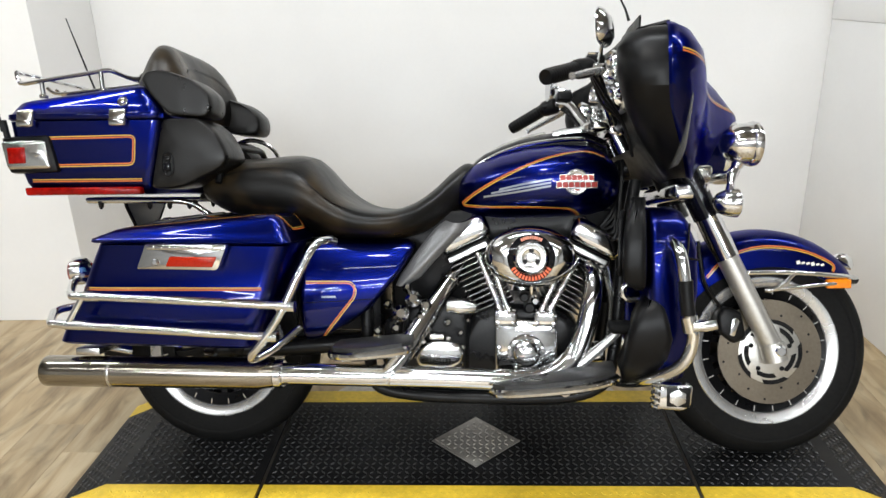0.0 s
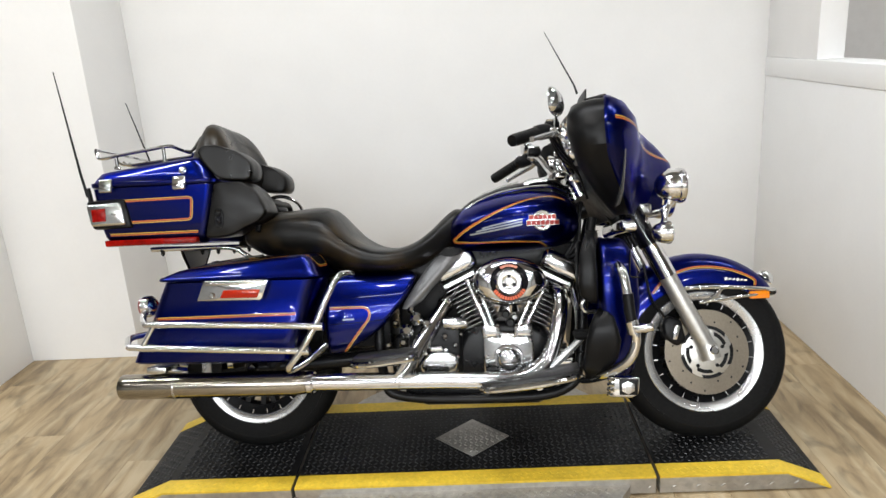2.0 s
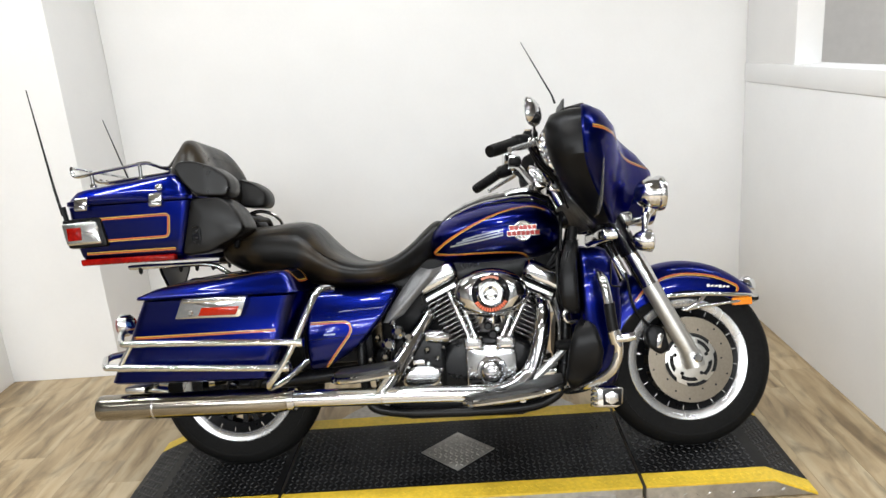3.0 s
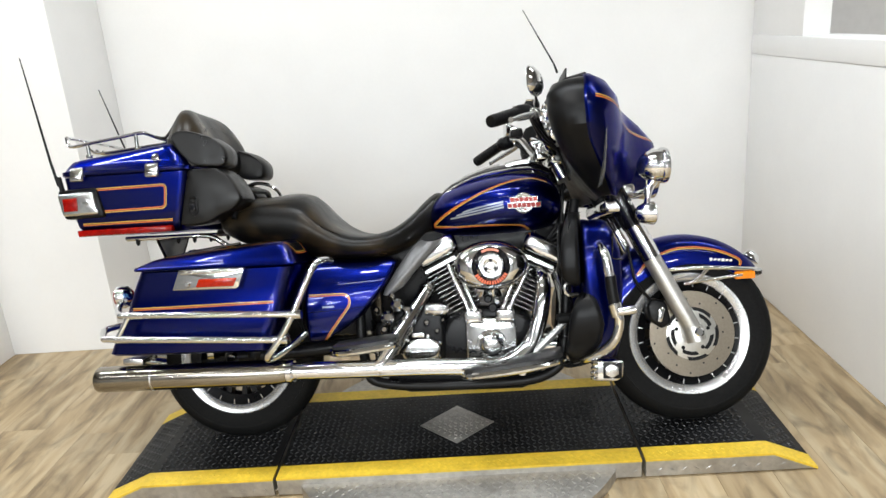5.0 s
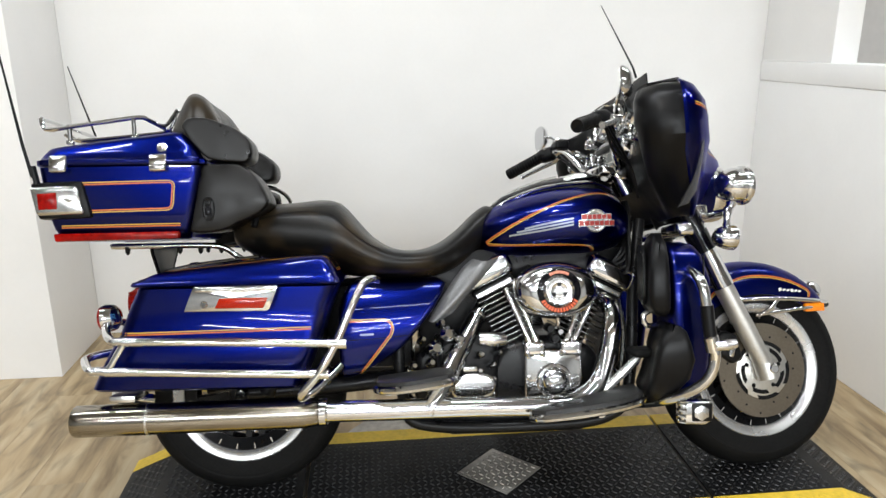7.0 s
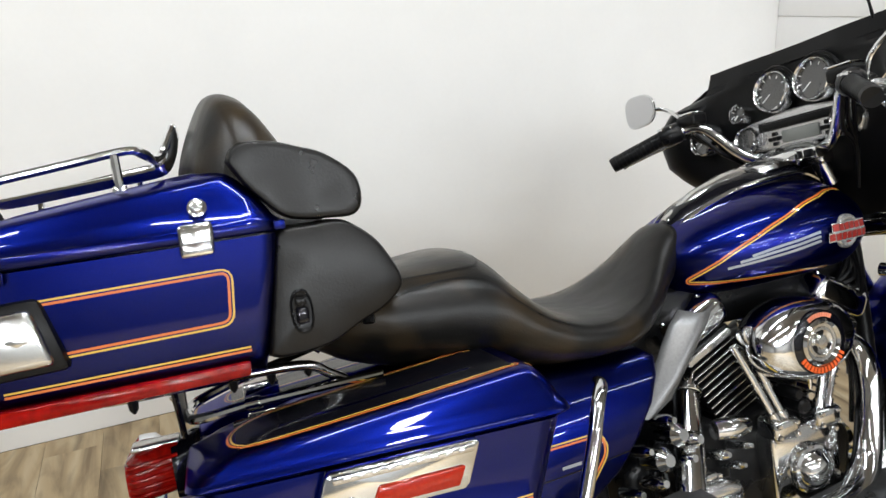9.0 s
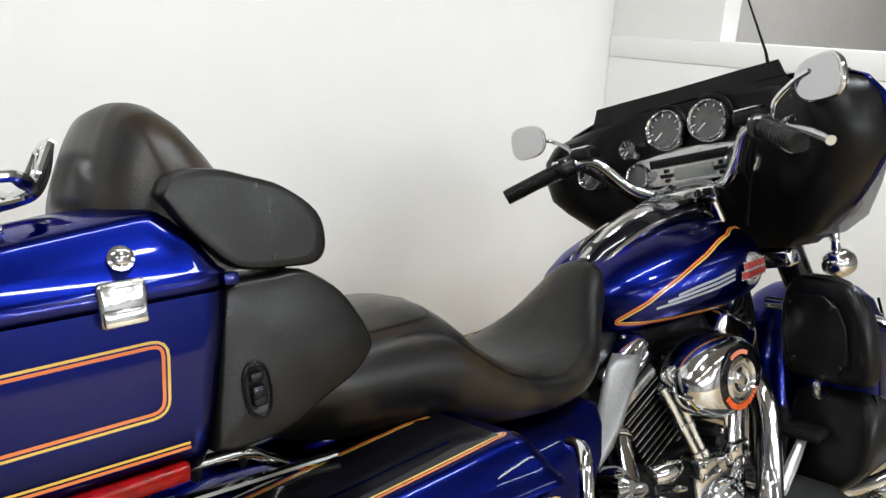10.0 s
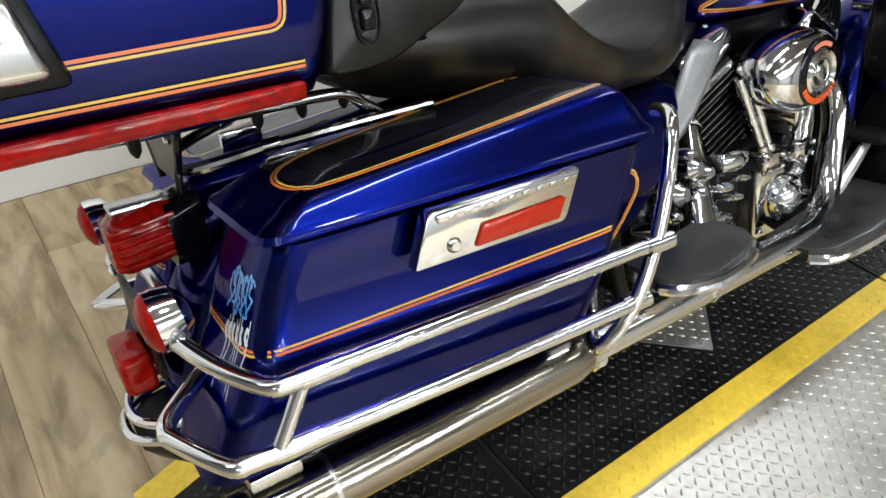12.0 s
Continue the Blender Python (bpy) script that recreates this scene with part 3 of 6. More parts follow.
for k in range(6):
    part("script_bar", ribbon(ff, [(1.690 + k * 0.014, -0.5, 0.557 - 0.0015 * k), (1.700 + k * 0.014, -0.5, 0.560 - 0.0015 * k)], (0, 1, 0), 0.006 if k % 3 else 0.010, 0.0012), WHITE_PART, front_fender, "white script mark")
for s in (-1, 1):
    rail = part("fender_rail", tube([(1.50, s * 0.098, 0.528), (1.66, s * 0.104, 0.530), (1.80, s * 0.098, 0.520), (1.875, s * 0.065, 0.512), (1.895, s * 0.0, 0.510)], 0.0075), CHROME, front_fender, "chrome fender rail")
    part("lower_rail", tube([(1.59, s * 0.104, 0.478), (1.72, s * 0.104, 0.492), (1.80, s * 0.097, 0.498), (1.87, s * 0.062, 0.498)], 0.006), CHROME, rail)
    part("rail_stay", tube([(1.60, s * 0.104, 0.476), (1.64, s * 0.105, 0.495), (1.675, s * 0.104, 0.527)], 0.007), CHROME, rail)
    part("reflector", slab([(1.772, 0.484), (1.842, 0.484), (1.842, 0.511), (1.772, 0.511)], s * 0.088, s * 0.103, 0.004), AMBER, front_fender, "amber side reflector")
    part("rail_end", tube([(1.83, s * 0.088, 0.506), (1.875, s * 0.062, 0.506)], 0.011), PLASTIC, front_fender)
part("fender_lamp", lathe([(0, 0.030), (0.012, 0.027), (0.020, 0.016), (0.022, 0), (0, -0.005)], 24, axis_matrix((1.872, 0, 0.553), (0.6, 0, 0.8)) @ Matrix.Diagonal((1.0, 1.5, 1, 1))), CHROME, front_fender, "small chrome fender tip lamp")

# fork and headlamp
for s in (-1, 1):
    leg = part("fork_leg", tube([(1.475, s * 0.122, 0.575), (1.545, s * 0.122, 0.435), (1.600, s * 0.122, 0.325), (1.612, s * 0.122, 0.302)], [0.0305, 0.030, 0.0295, 0.028], 24, 1), FORK_GREY, bike, "grey alloy fork leg", STEER)
    part("fork_cover", tube([(1.255, s * 0.122, 1.02), (1.33, s * 0.122, 0.867), (1.418, s * 0.122, 0.688)], [0.034, 0.037, 0.038], 24, 1), BLACK_PAINT, leg, "gloss black upper fork cover")
    part("fork_sleeve", tube([(1.417, s * 0.122, 0.690), (1.474, s * 0.122, 0.574)], [0.034, 0.036], 24, 1), CHROME, leg, "chrome fork slider cover")
    part("axle_cap", lathe([(0, 0.028), (0.012, 0.028), (0.018, 0.022), (0.021, 0.0), (0.021, -0.02), (0, -0.02)], 20, axis_matrix((1.612, s * 0.132, 0.312), (0, s, 0))), CHROME, leg, "chrome axle nut cover")
    part("axle_clamp", tube([(1.600, s * 0.122, 0.33), (1.612, s * 0.125, 0.28)], 0.034, 20, 1), FORK_GREY, leg)
    caliper = part("brake_caliper", slab([(1.455, 0.36), (1.50, 0.325), (1.535, 0.345), (1.52, 0.42), (1.475, 0.435), (1.45, 0.41)], s * 0.06, s * 0.118, 0.012, 3), SATIN, bike, "black front brake caliper", STEER)
    part("caliper_trim", slab([(1.482, 0.352), (1.497, 0.349), (1.512, 0.395), (1.500, 0.405), (1.488, 0.395)], s * 0.116, s * 0.124, 0.005, 2), CHROME, caliper, "chrome caliper insert")
    part("brake_hose", tube([(1.47, s * 0.09, 0.43), (1.42, s * 0.10, 0.50), (1.40, s * 0.10, 0.62)], 0.005), PLASTIC, caliper)
nacelle = part("headlamp_nacelle", loft([superring(x, h, z - zz, z + zz, e=2.2) for x, h, z, zz in ((1.40, 0.11, 0.90, 0.10), (1.46, 0.098, 0.888, 0.094), (1.485, 0.095, 0.887, 0.092))]), BLUE, bike, "blue headlamp housing", STEER)
part("headlamp_rim", lathe([(0.085, 0.055), (0.093, 0.050), (0.097, 0.030), (0.097, 0.010), (0.092, -0.01), (0.080, -0.01), (0.080, 0.050), (0.085, 0.055)], 48, axis_matrix((1.485, 0, 0.887), (1, 0, 0))), CHROME, nacelle, "chrome headlamp ring")
part("headlamp_lens", lathe([(0, 0.060), (0.05, 0.056), (0.084, 0.046), (0.084, 0.03), (0, 0.03)], 40, axis_matrix((1.485, 0, 0.887), (1, 0, 0))), CHROME_SOFT, nacelle, "clear headlamp lens")
bar = part("lamp_bar", tube([(1.45, -0.208, 0.800), (1.435, -0.10, 0.800), (1.43, 0, 0.800), (1.435, 0.10, 0.800), (1.45, 0.208, 0.800)], 0.012), CHROME, bike, "chrome passing lamp bar", STEER)
for s in (-1, 1):
    part("lamp_stem", tube([(1.452, s * 0.207, 0.80), (1.462, s * 0.206, 0.815), (1.470, s * 0.205, 0.83)], [0.016, 0.013, 0.018], 14), CHROME, bar)
    lamp = part("passing_lamp", lathe([(0, -0.062), (0.016, -0.060), (0.034, -0.050), (0.048, -0.032), (0.055, -0.012), (0.056, 0.012), (0.0600, 0.016), (0.0615, 0.024), (0.0590, 0.034), (0.054, 0.037), (0.052, 0.030), (0, 0.030)], 44, axis_matrix((1.483, s * 0.205, 0.882), (1, 0, 0))), CHROME, bar, "chrome passing lamp")
    part("lamp_glass", lathe([(0, 0.040), (0.03, 0.038), (0.053, 0.032), (0.053, 0.028), (0, 0.028)], 36, axis_matrix((1.483, s * 0.205, 0.882), (1, 0, 0))), CHROME_SOFT, lamp, "clear lamp lens")
    part("signal_stem", tube([(1.452, s * 0.208, 0.80), (1.448, s * 0.210, 0.775), (1.446, s * 0.210, 0.752)], [0.015, 0.010, 0.014], 14), CHROME, bar)
    sig = part("turn_signal", lathe([(0, -0.050), (0.014, -0.048), (0.028, -0.036), (0.036, -0.016), (0.039, 0.004), (0.039, 0.014), (0.035, 0.018), (0, 0.018)], 36, axis_matrix((1.450, s * 0.210, 0.722), (1, 0, 0))), CHROME, bar, "chrome turn signal")
    part("signal_lens", lathe([(0, 0.028), (0.018, 0.026), (0.034, 0.018), (0.034, 0.014), (0, 0.014)], 28, axis_matrix((1.450, s * 0.210, 0.722), (1, 0, 0))), AMBER, sig, "amber signal lens")
triple = part("fork_yoke", box(1.315, 1.415, -0.155, 0.155, 0.735, 0.785, 0.015, 3), CHROME, bike, "polished lower fork yoke", STEER)
part("yoke_cover", box(1.36, 1.43, -0.14, 0.14, 0.79, 0.835, 0.012, 3), CHROME_SOFT, triple)
part("steering_head", tube([(1.235, 0, 1.0), (1.36, 0, 0.76)], 0.036, 20, 1), SATIN, bike, "black steering head")

# fairing
def shell_ring(w, half, xe, xw, nose, n=45, p=2.6, t=0.0):
    """Wings swept back from a centre line, with a rounded nose that stands out by nose."""
    out = []
    for u in np.sin(np.linspace(-math.pi / 2, math.pi / 2, n)):
        v = u * (half - t)
        out.append((xe - t + (xw - xe) * max(0.0, 1 - abs(u) ** p) ** 0.55 + nose * math.exp(-(v / 0.125) ** 2), v, w))
    return out


SHELL = ((1.160, 0.376, 1.226, 1.305, 0.004), (1.142, 0.408, 1.220, 1.350, 0.012), (1.10, 0.436, 1.213, 1.380, 0.052), (1.057, 0.442, 1.211, 1.386, 0.105), (0.99, 0.440, 1.213, 1.388, 0.158), (0.95, 0.408, 1.226, 1.384, 0.168), (0.90, 0.362, 1.255, 1.380, 0.152), (0.86, 0.318, 1.283, 1.374, 0.125), (0.82, 0.268, 1.308, 1.366, 0.085), (0.79, 0.215, 1.330, 1.360, 0.045))
outer = [shell_ring(*r) for r in SHELL]
inner = [shell_ring(*r, t=0.006) for r in SHELL]
fairing = part("fairing", loft([a + b[::-1] for a, b in zip(outer, inner)]), BLUE, bike, "dark blue batwing fairing with an orange pinstripe", STEER)
fs = surface_of(fairing)
for s in (-1, 1):
    double_stripe(fs, [(2.0, s * 0.433, 1.076), (2.0, s * 0.39, 1.070), (2.0, s * 0.33, 1.060), (2.0, s * 0.22, 1.035), (2.0, s * 0.10, 1.005), (2.0, s * 0.02, 0.996)], (-1, 0, 0), fairing, w=0.0048, flip=s)


def inner_ring(w, half, xe, xl, xd, n=61):
    """Black inner face: flat across the dash, then lobes that swell back before they turn out to the seam."""
    out = []
    for u in np.linspace(-1, 1, n):
        a = abs(u)
        if a > 0.80:
            k = (a - 0.80) / 0.20
            x = xl + (xe - xl) * (1 - math.sqrt(max(0.0, 1 - k ** 2.2)))
        elif a > 0.52:
            k = (a - 0.52) / 0.28
            x = xd + (xl - xd) * k * k * (3 - 2 * k)
        else:
            x = xd + 0.010 * math.cos(a / 0.52 * math.pi / 2)
        out.append((x, u * (half - 0.004), w))
    return out


INNER = ((1.217, 0.250, 1.190, 1.190, 1.190), (1.188, 0.260, 1.186, 1.184, 1.182), (1.166, 0.272, 1.184, 1.182, 1.178), (1.154, 0.374, 1.222, 1.165, 1.177), (1.138, 0.407, 1.217, 1.125, 1.176), (1.10, 0.434, 1.211, 1.104, 1.176), (1.04, 0.440, 1.209, 1.103, 1.176), (0.99, 0.438, 1.211, 1.116, 1.178), (0.95, 0.406, 1.224, 1.137, 1.184), (0.90, 0.360, 1.253, 1.172, 1.205), (0.86, 0.316, 1.281, 1.210, 1.24), (0.82, 0.266, 1.306, 1.252, 1.27), (0.79, 0.213, 1.326, 1.295, 1.30))
front_face = [[(x + 0.005, v, w) for x, v, w in inner_ring(*r)] for r in INNER]
back_face = [inner_ring(*r) for r in INNER]
dash = part("inner_fairing", loft([a + b[::-1] for a, b in zip(back_face, front_face)]), PLASTIC, bike, "black inner fairing with gauges and radio", STEER)
part("fairing_top", loft([[(1.182, u * 0.262, 1.180), (1.224, u * 0.368, 1.166), (1.306 - 0.078 * abs(u) ** 2.6, u * 0.374, 1.164), (1.296 - 0.078 * abs(u) ** 2.6, u * 0.374, 1.156)] for u in np.linspace(-1, 1, 21)]), PLASTIC, dash)


def gauge(y, z, r, x=1.182):
    g = part("gauge", lathe([(r * 0.90, 0.002), (r * 0.93, 0.010), (r * 1.0, 0.014), (r * 1.06, 0.009), (r * 1.08, -0.02), (r * 0.90, -0.02), (r * 0.90, 0.002)], 40, axis_matrix((x, y, z), (-1, 0, 0.18))), CHROME, dash, "round gauge with chrome bezel")
    part("dial_face", lathe([(0, 0.001), (r * 0.91, 0.001), (r * 0.91, -0.012), (0, -0.012)], 36, axis_matrix((x, y, z), (-1, 0, 0.18))), DIAL, g, "dark grey dial")
    for k in range(9):
        a = radians(-40 + 260 * k / 8)
        d = Vector((0, math.cos(a), math.sin(a)))
        c = Vector((x - 0.0025, y, z))
        part("dial_mark", tube([c + d * r * 0.70, c + d * r * 0.84], 0.0009, 4), WHITE_PART, g)
    part("needle", tube([(x - 0.004, y + r * 0.15, z - r * 0.1), (x - 0.004, y + r * 0.62, z - r * 0.45)], 0.0013, 5), WHITE_PART, g)


DIAL = mat("dial_grey", (0.032, 0.032, 0.032), 0.25, 0.0, 1.0, grain=0.1, scale=60)
SCREEN = mat("lcd_grey", (0.16, 0.17, 0.16), 0.2, 0.0, 1.0)
for y, z, r in ((0.033, 1.119, 0.047), (-0.082, 1.119, 0.047), (0.142, 1.088, 0.024), (-0.185, 1.088, 0.024), (0.255, 1.045, 0.042), (-0.285, 1.045, 0.042)):
    gauge(y, z, r, 1.142 if abs(y) > 0.25 else 1.160)
for s in (-1, 1):
    part("hood_rim", tube([(1.172, -0.0245 + s * 0.058 + 0.058 * math.cos(radians(a)), 1.119 + 0.058 * math.sin(radians(a))) for a in range(0, 181, 30)], 0.004, 8), PLASTIC, dash)
radio = part("radio", slab([(-0.155, 0.982), (0.155, 0.982), (0.168, 1.010), (0.150, 1.055), (0.03, 1.068), (-0.03, 1.068), (-0.150, 1.055), (-0.168, 1.010)], 0.0, 0.028, 0.007, 3), RIM_SILVER, dash, "silver radio with display", m=pose(1.188, -0.016, 0, 0, 0, 90))
part("radio_face", box(1.1566, 1.1588, -0.105, 0.105, 1.028, 1.050, 0.004, 2), PLASTIC, radio, "black radio faceplate", m=pose(1.188, 0.0, 0, 0, 0, 90).inverted())
part("radio_display", box(1.154, 1.160, -0.062, 0.040, 0.992, 1.022, 0.003), SCREEN, radio, "grey radio display", m=pose(1.188, 0.0, 0, 0, 0, 90).inverted())
part("radio_slot", box(1.154, 1.160, -0.095, 0.095, 1.030, 1.047, 0.003), PLASTIC, radio, m=pose(1.188, 0.0, 0, 0, 0, 90).inverted())
for y in (0.062, -0.082):
    for dy, dz in ((0, 0), (0.012, 0), (-0.012, 0), (0, 0.012), (0, -0.012)):
        part("radio_button", box(1.153, 1.161, y + dy - 0.005, y + dy + 0.005, 1.006 + dz - 0.005, 1.006 + dz + 0.005, 0.002), PLASTIC, radio, m=pose(1.188, 0.0, 0, 0, 0, 90).inverted())
for y in (0.122, -0.148):
    g = part("side_gauge", lathe([(0.026, 0.004), (0.030, 0.010), (0.033, 0.004), (0.033, -0.02), (0.026, -0.02), (0.026, 0.004)], 36, axis_matrix((1.148, y, 1.018), (-1, 0, 0.1))), CHROME, dash, "small round gauge with chrome bezel")
    part("dial_face", lathe([(0, 0.002), (0.0265, 0.001), (0.0265, -0.01), (0, -0.01)], 30, axis_matrix((1.148, y, 1.018), (-1, 0, 0.1))), DIAL, g)
sw = part("switch_panel", box(1.10, 1.14, -0.105, 0.02, 0.940, 0.968, 0.006), CHROME, dash, "chrome switch panel")
for k in range(4):
    part("rocker_switch", box(1.094, 1.102, -0.098 + 0.030 * k, -0.076 + 0.030 * k, 0.945, 0.963, 0.003), PLASTIC, sw)
part("bar_cover", loft([[(x, u * h, z + 0.010 * (1 - abs(u) ** 3)) for u in np.linspace(-1, 1, 13)] + [(x, u * h, z - 0.012) for u in np.linspace(1, -1, 13)] for x, h, z in ((1.075, 0.045, 0.950), (1.085, 0.060, 0.957), (1.135, 0.074, 0.972), (1.165, 0.070, 0.978), (1.175, 0.055, 0.974))]), CHROME, bike, "smooth chrome handlebar clamp cover", STEER)

# smoked wind deflectors below the fairing's wings
SMOKE = mat("smoked_plastic", (0.20, 0.205, 0.21), 0.12, 0.0, 0.5)
SMOKE.node_tree.nodes["Principled BSDF"].inputs["Alpha"].default_value = 0.60
for s in (-1, 1):
    bm = slab([(0.235, 0.812), (0.300, 0.815), (0.352, 0.848), (0.388, 0.915), (0.410, 0.972), (0.395, 0.995), (0.330, 0.960), (0.250, 0.870)], 0.0, 0.004, 0.0015)
    bm.transform(pose(1.276, 0.03 if s > 0 else 0, 0.045 if s > 0 else 0, 0, 0, 0) @ Matrix(((0, -1, 0, 0), (s, 0, 0, 0), (0, 0, 1, 0), (0, 0, 0, 1))))
    part("wind_deflector", bm, SMOKE, bike, "smoked clear plastic wind deflector", STEER)

# handlebar and controls
BAR = ((0.940, 0.354, 1.030), (1.021, 0.266, 1.069), (1.062, 0.237, 1.078), (1.090, 0.195, 1.066), (1.135, 0.13, 0.985), (1.165, 0.06, 0.96))
hb = part("handlebar", tube(list(BAR) + [(x, -y, z) for x, y, z in reversed(BAR)], 0.0135, 14), CHROME, bike, "chrome handlebar", STEER)
part("bar_clamp", box(1.15, 1.20, -0.075, 0.075, 0.925, 0.975, 0.012, 3), CHROME, hb)
for s in (-1, 1):
    part("riser", tube([(1.165, s * 0.05, 0.955), (1.20, s * 0.05, 0.88)], 0.02, 16, 1), CHROME, hb)
    grip = part("hand_grip", tube([(0.923, s * 0.372, 1.022), (0.927, s * 0.368, 1.024), (1.015, s * 0.273, 1.066)], [0.0175, 0.0205, 0.0200], 24, 2), PLASTIC, hb, "black rubber hand grip")
    for k in range(12):
        p = Vector((0.931, s * 0.3635, 1.0258)).lerp(Vector((1.012, s * 0.2762, 1.0645)), k / 11)
        part("grip_ring", lathe([(0.0195, -0.002), (0.0212, 0.0), (0.0195, 0.002)], 20, axis_matrix(p, (0.66, -s * 0.70, 0.31))), PLASTIC, grip)
    hs = part("switch_housing", tube([(1.014, s * 0.274, 1.065), (1.024, s * 0.264, 1.069), (1.052, s * 0.250, 1.076), (1.060, s * 0.241, 1.078)], [0.022, 0.027, 0.027, 0.020], 16, 2), SATIN, hb, "black switch housing")
    for dx, dy, dz in ((0, 0, 0.010), (-0.004, 0.004, -0.010), (0.016, -0.018, 0.012), (0.012, -0.014, -0.008)):
        part("switch_button", box(1.004 + dx, 1.020 + dx, s * (0.268 + dy) - 0.010, s * (0.268 + dy) + 0.010, 1.066 + dz, 1.081 + dz, 0.003), CHROME, hs)
    part("reservoir", box(1.048, 1.098, s * 0.222 - 0.034, s * 0.222 + 0.030, 1.082, 1.112, 0.008, 3), SATIN, hb, "black brake fluid reservoir")
    part("reservoir_cap", box(1.052, 1.094, s * 0.222 - 0.029, s * 0.222 + 0.026, 1.112, 1.118, 0.003), CHROME, hb, "chrome reservoir cap")
    part("lever_bracket", box(1.055, 1.095, s * 0.258 - 0.018, s * 0.258 + 0.018, 1.056, 1.084, 0.008, 3), CHROME_SOFT, hb)
    part("lever", tube([(1.082, s * 0.258, 1.066), (1.074, s * 0.300, 1.056), (1.035, s * 0.352, 1.040), (0.990, s * 0.398, 1.020), (0.980, s * 0.407, 1.016)], [0.010, 0.010, 0.009, 0.007, 0.010], 12), RIM_SILVER, hb, "polished hand lever")
    stem = part("mirror_stem", tube([(1.078, s * 0.262, 1.085), (1.082, s * 0.275, 1.120), (1.078, s * 0.320, 1.150), (1.066, s * 0.355, 1.160)], 0.0058, 10), CHROME, hb, "chrome mirror stem")
    mm = Matrix.Translation((1.052, s * 0.385, 1.162)) @ Matrix(((0, 0, -1, 0), (-1, 0, -s * 0.20, 0), (0, 1, 0.10, 0), (0, 0, 0, 1)))
    if s < 0:
        mm = Matrix.Translation((1.062, -0.372, 1.142)) @ Matrix.Rotation(math.radians(-26), 4, 'Z') @ Matrix(((0, 0, -1, 0), (-1, 0, 0.20, 0), (0, 1, 0.10, 0), (0, 0, 0, 1)))

    def mirror_ring(f, h):
        """A rounded, slightly tapering mirror outline at scale f and depth h."""
        return [mm @ Vector((f * 0.062 * abs(math.cos(a)) ** 0.7 * (1 if math.cos(a) > 0 else -1), f * (0.045 - s * 0.006 * math.cos(a)) * abs(math.sin(a)) ** 0.7 * (1 if math.sin(a) > 0 else -1), h)) for a in (2 * math.pi * k / 40 for k in range(40))]
    head = part("mirror", loft([mirror_ring(f, h) for f, h in ((0.25, -0.026), (0.6, -0.023), (0.88, -0.013), (1.0, -0.001), (0.99, 0.003), (0.93, 0.004))]), CHROME, hb, "chrome mirror with tapered rounded head")
    part("mirror_glass", loft([mirror_ring(0.92, 0.0035), mirror_ring(0.92, 0.0050)]), MIRROR, head, "mirror glass")
    for k in range(3):
        part("control_cable", tube([(1.07, s * (0.235 - 0.012 * k), 1.06), (1.11, s * (0.20 - 0.015 * k), 1.02 - 0.012 * k), (1.17, s * 0.15, 0.95), (1.21, s * 0.11, 0.86)], 0.0048, 8), PLASTIC, hb)

# fuel tank
TANK = ((0.712, 0.050, 0.730, 0.795), (0.735, 0.105, 0.705, 0.828), (0.78, 0.148, 0.693, 0.857), (0.85, 0.180, 0.688, 0.884), (0.93, 0.207, 0.690, 0.903), (1.02, 0.219, 0.693, 0.912), (1.10, 0.208, 0.698, 0.906), (1.15, 0.172, 0.712, 0.884), (1.178, 0.130, 0.735, 0.852), (1.188, 0.08, 0.76, 0.825))
tank = part("fuel_tank", loft([superring(x, h, a, b, 48, 2.35) for x, h, a, b in TANK]), BLUE, bike, "dark blue teardrop fuel tank with orange pinstripes", smooth=60)
ts = surface_of(tank)
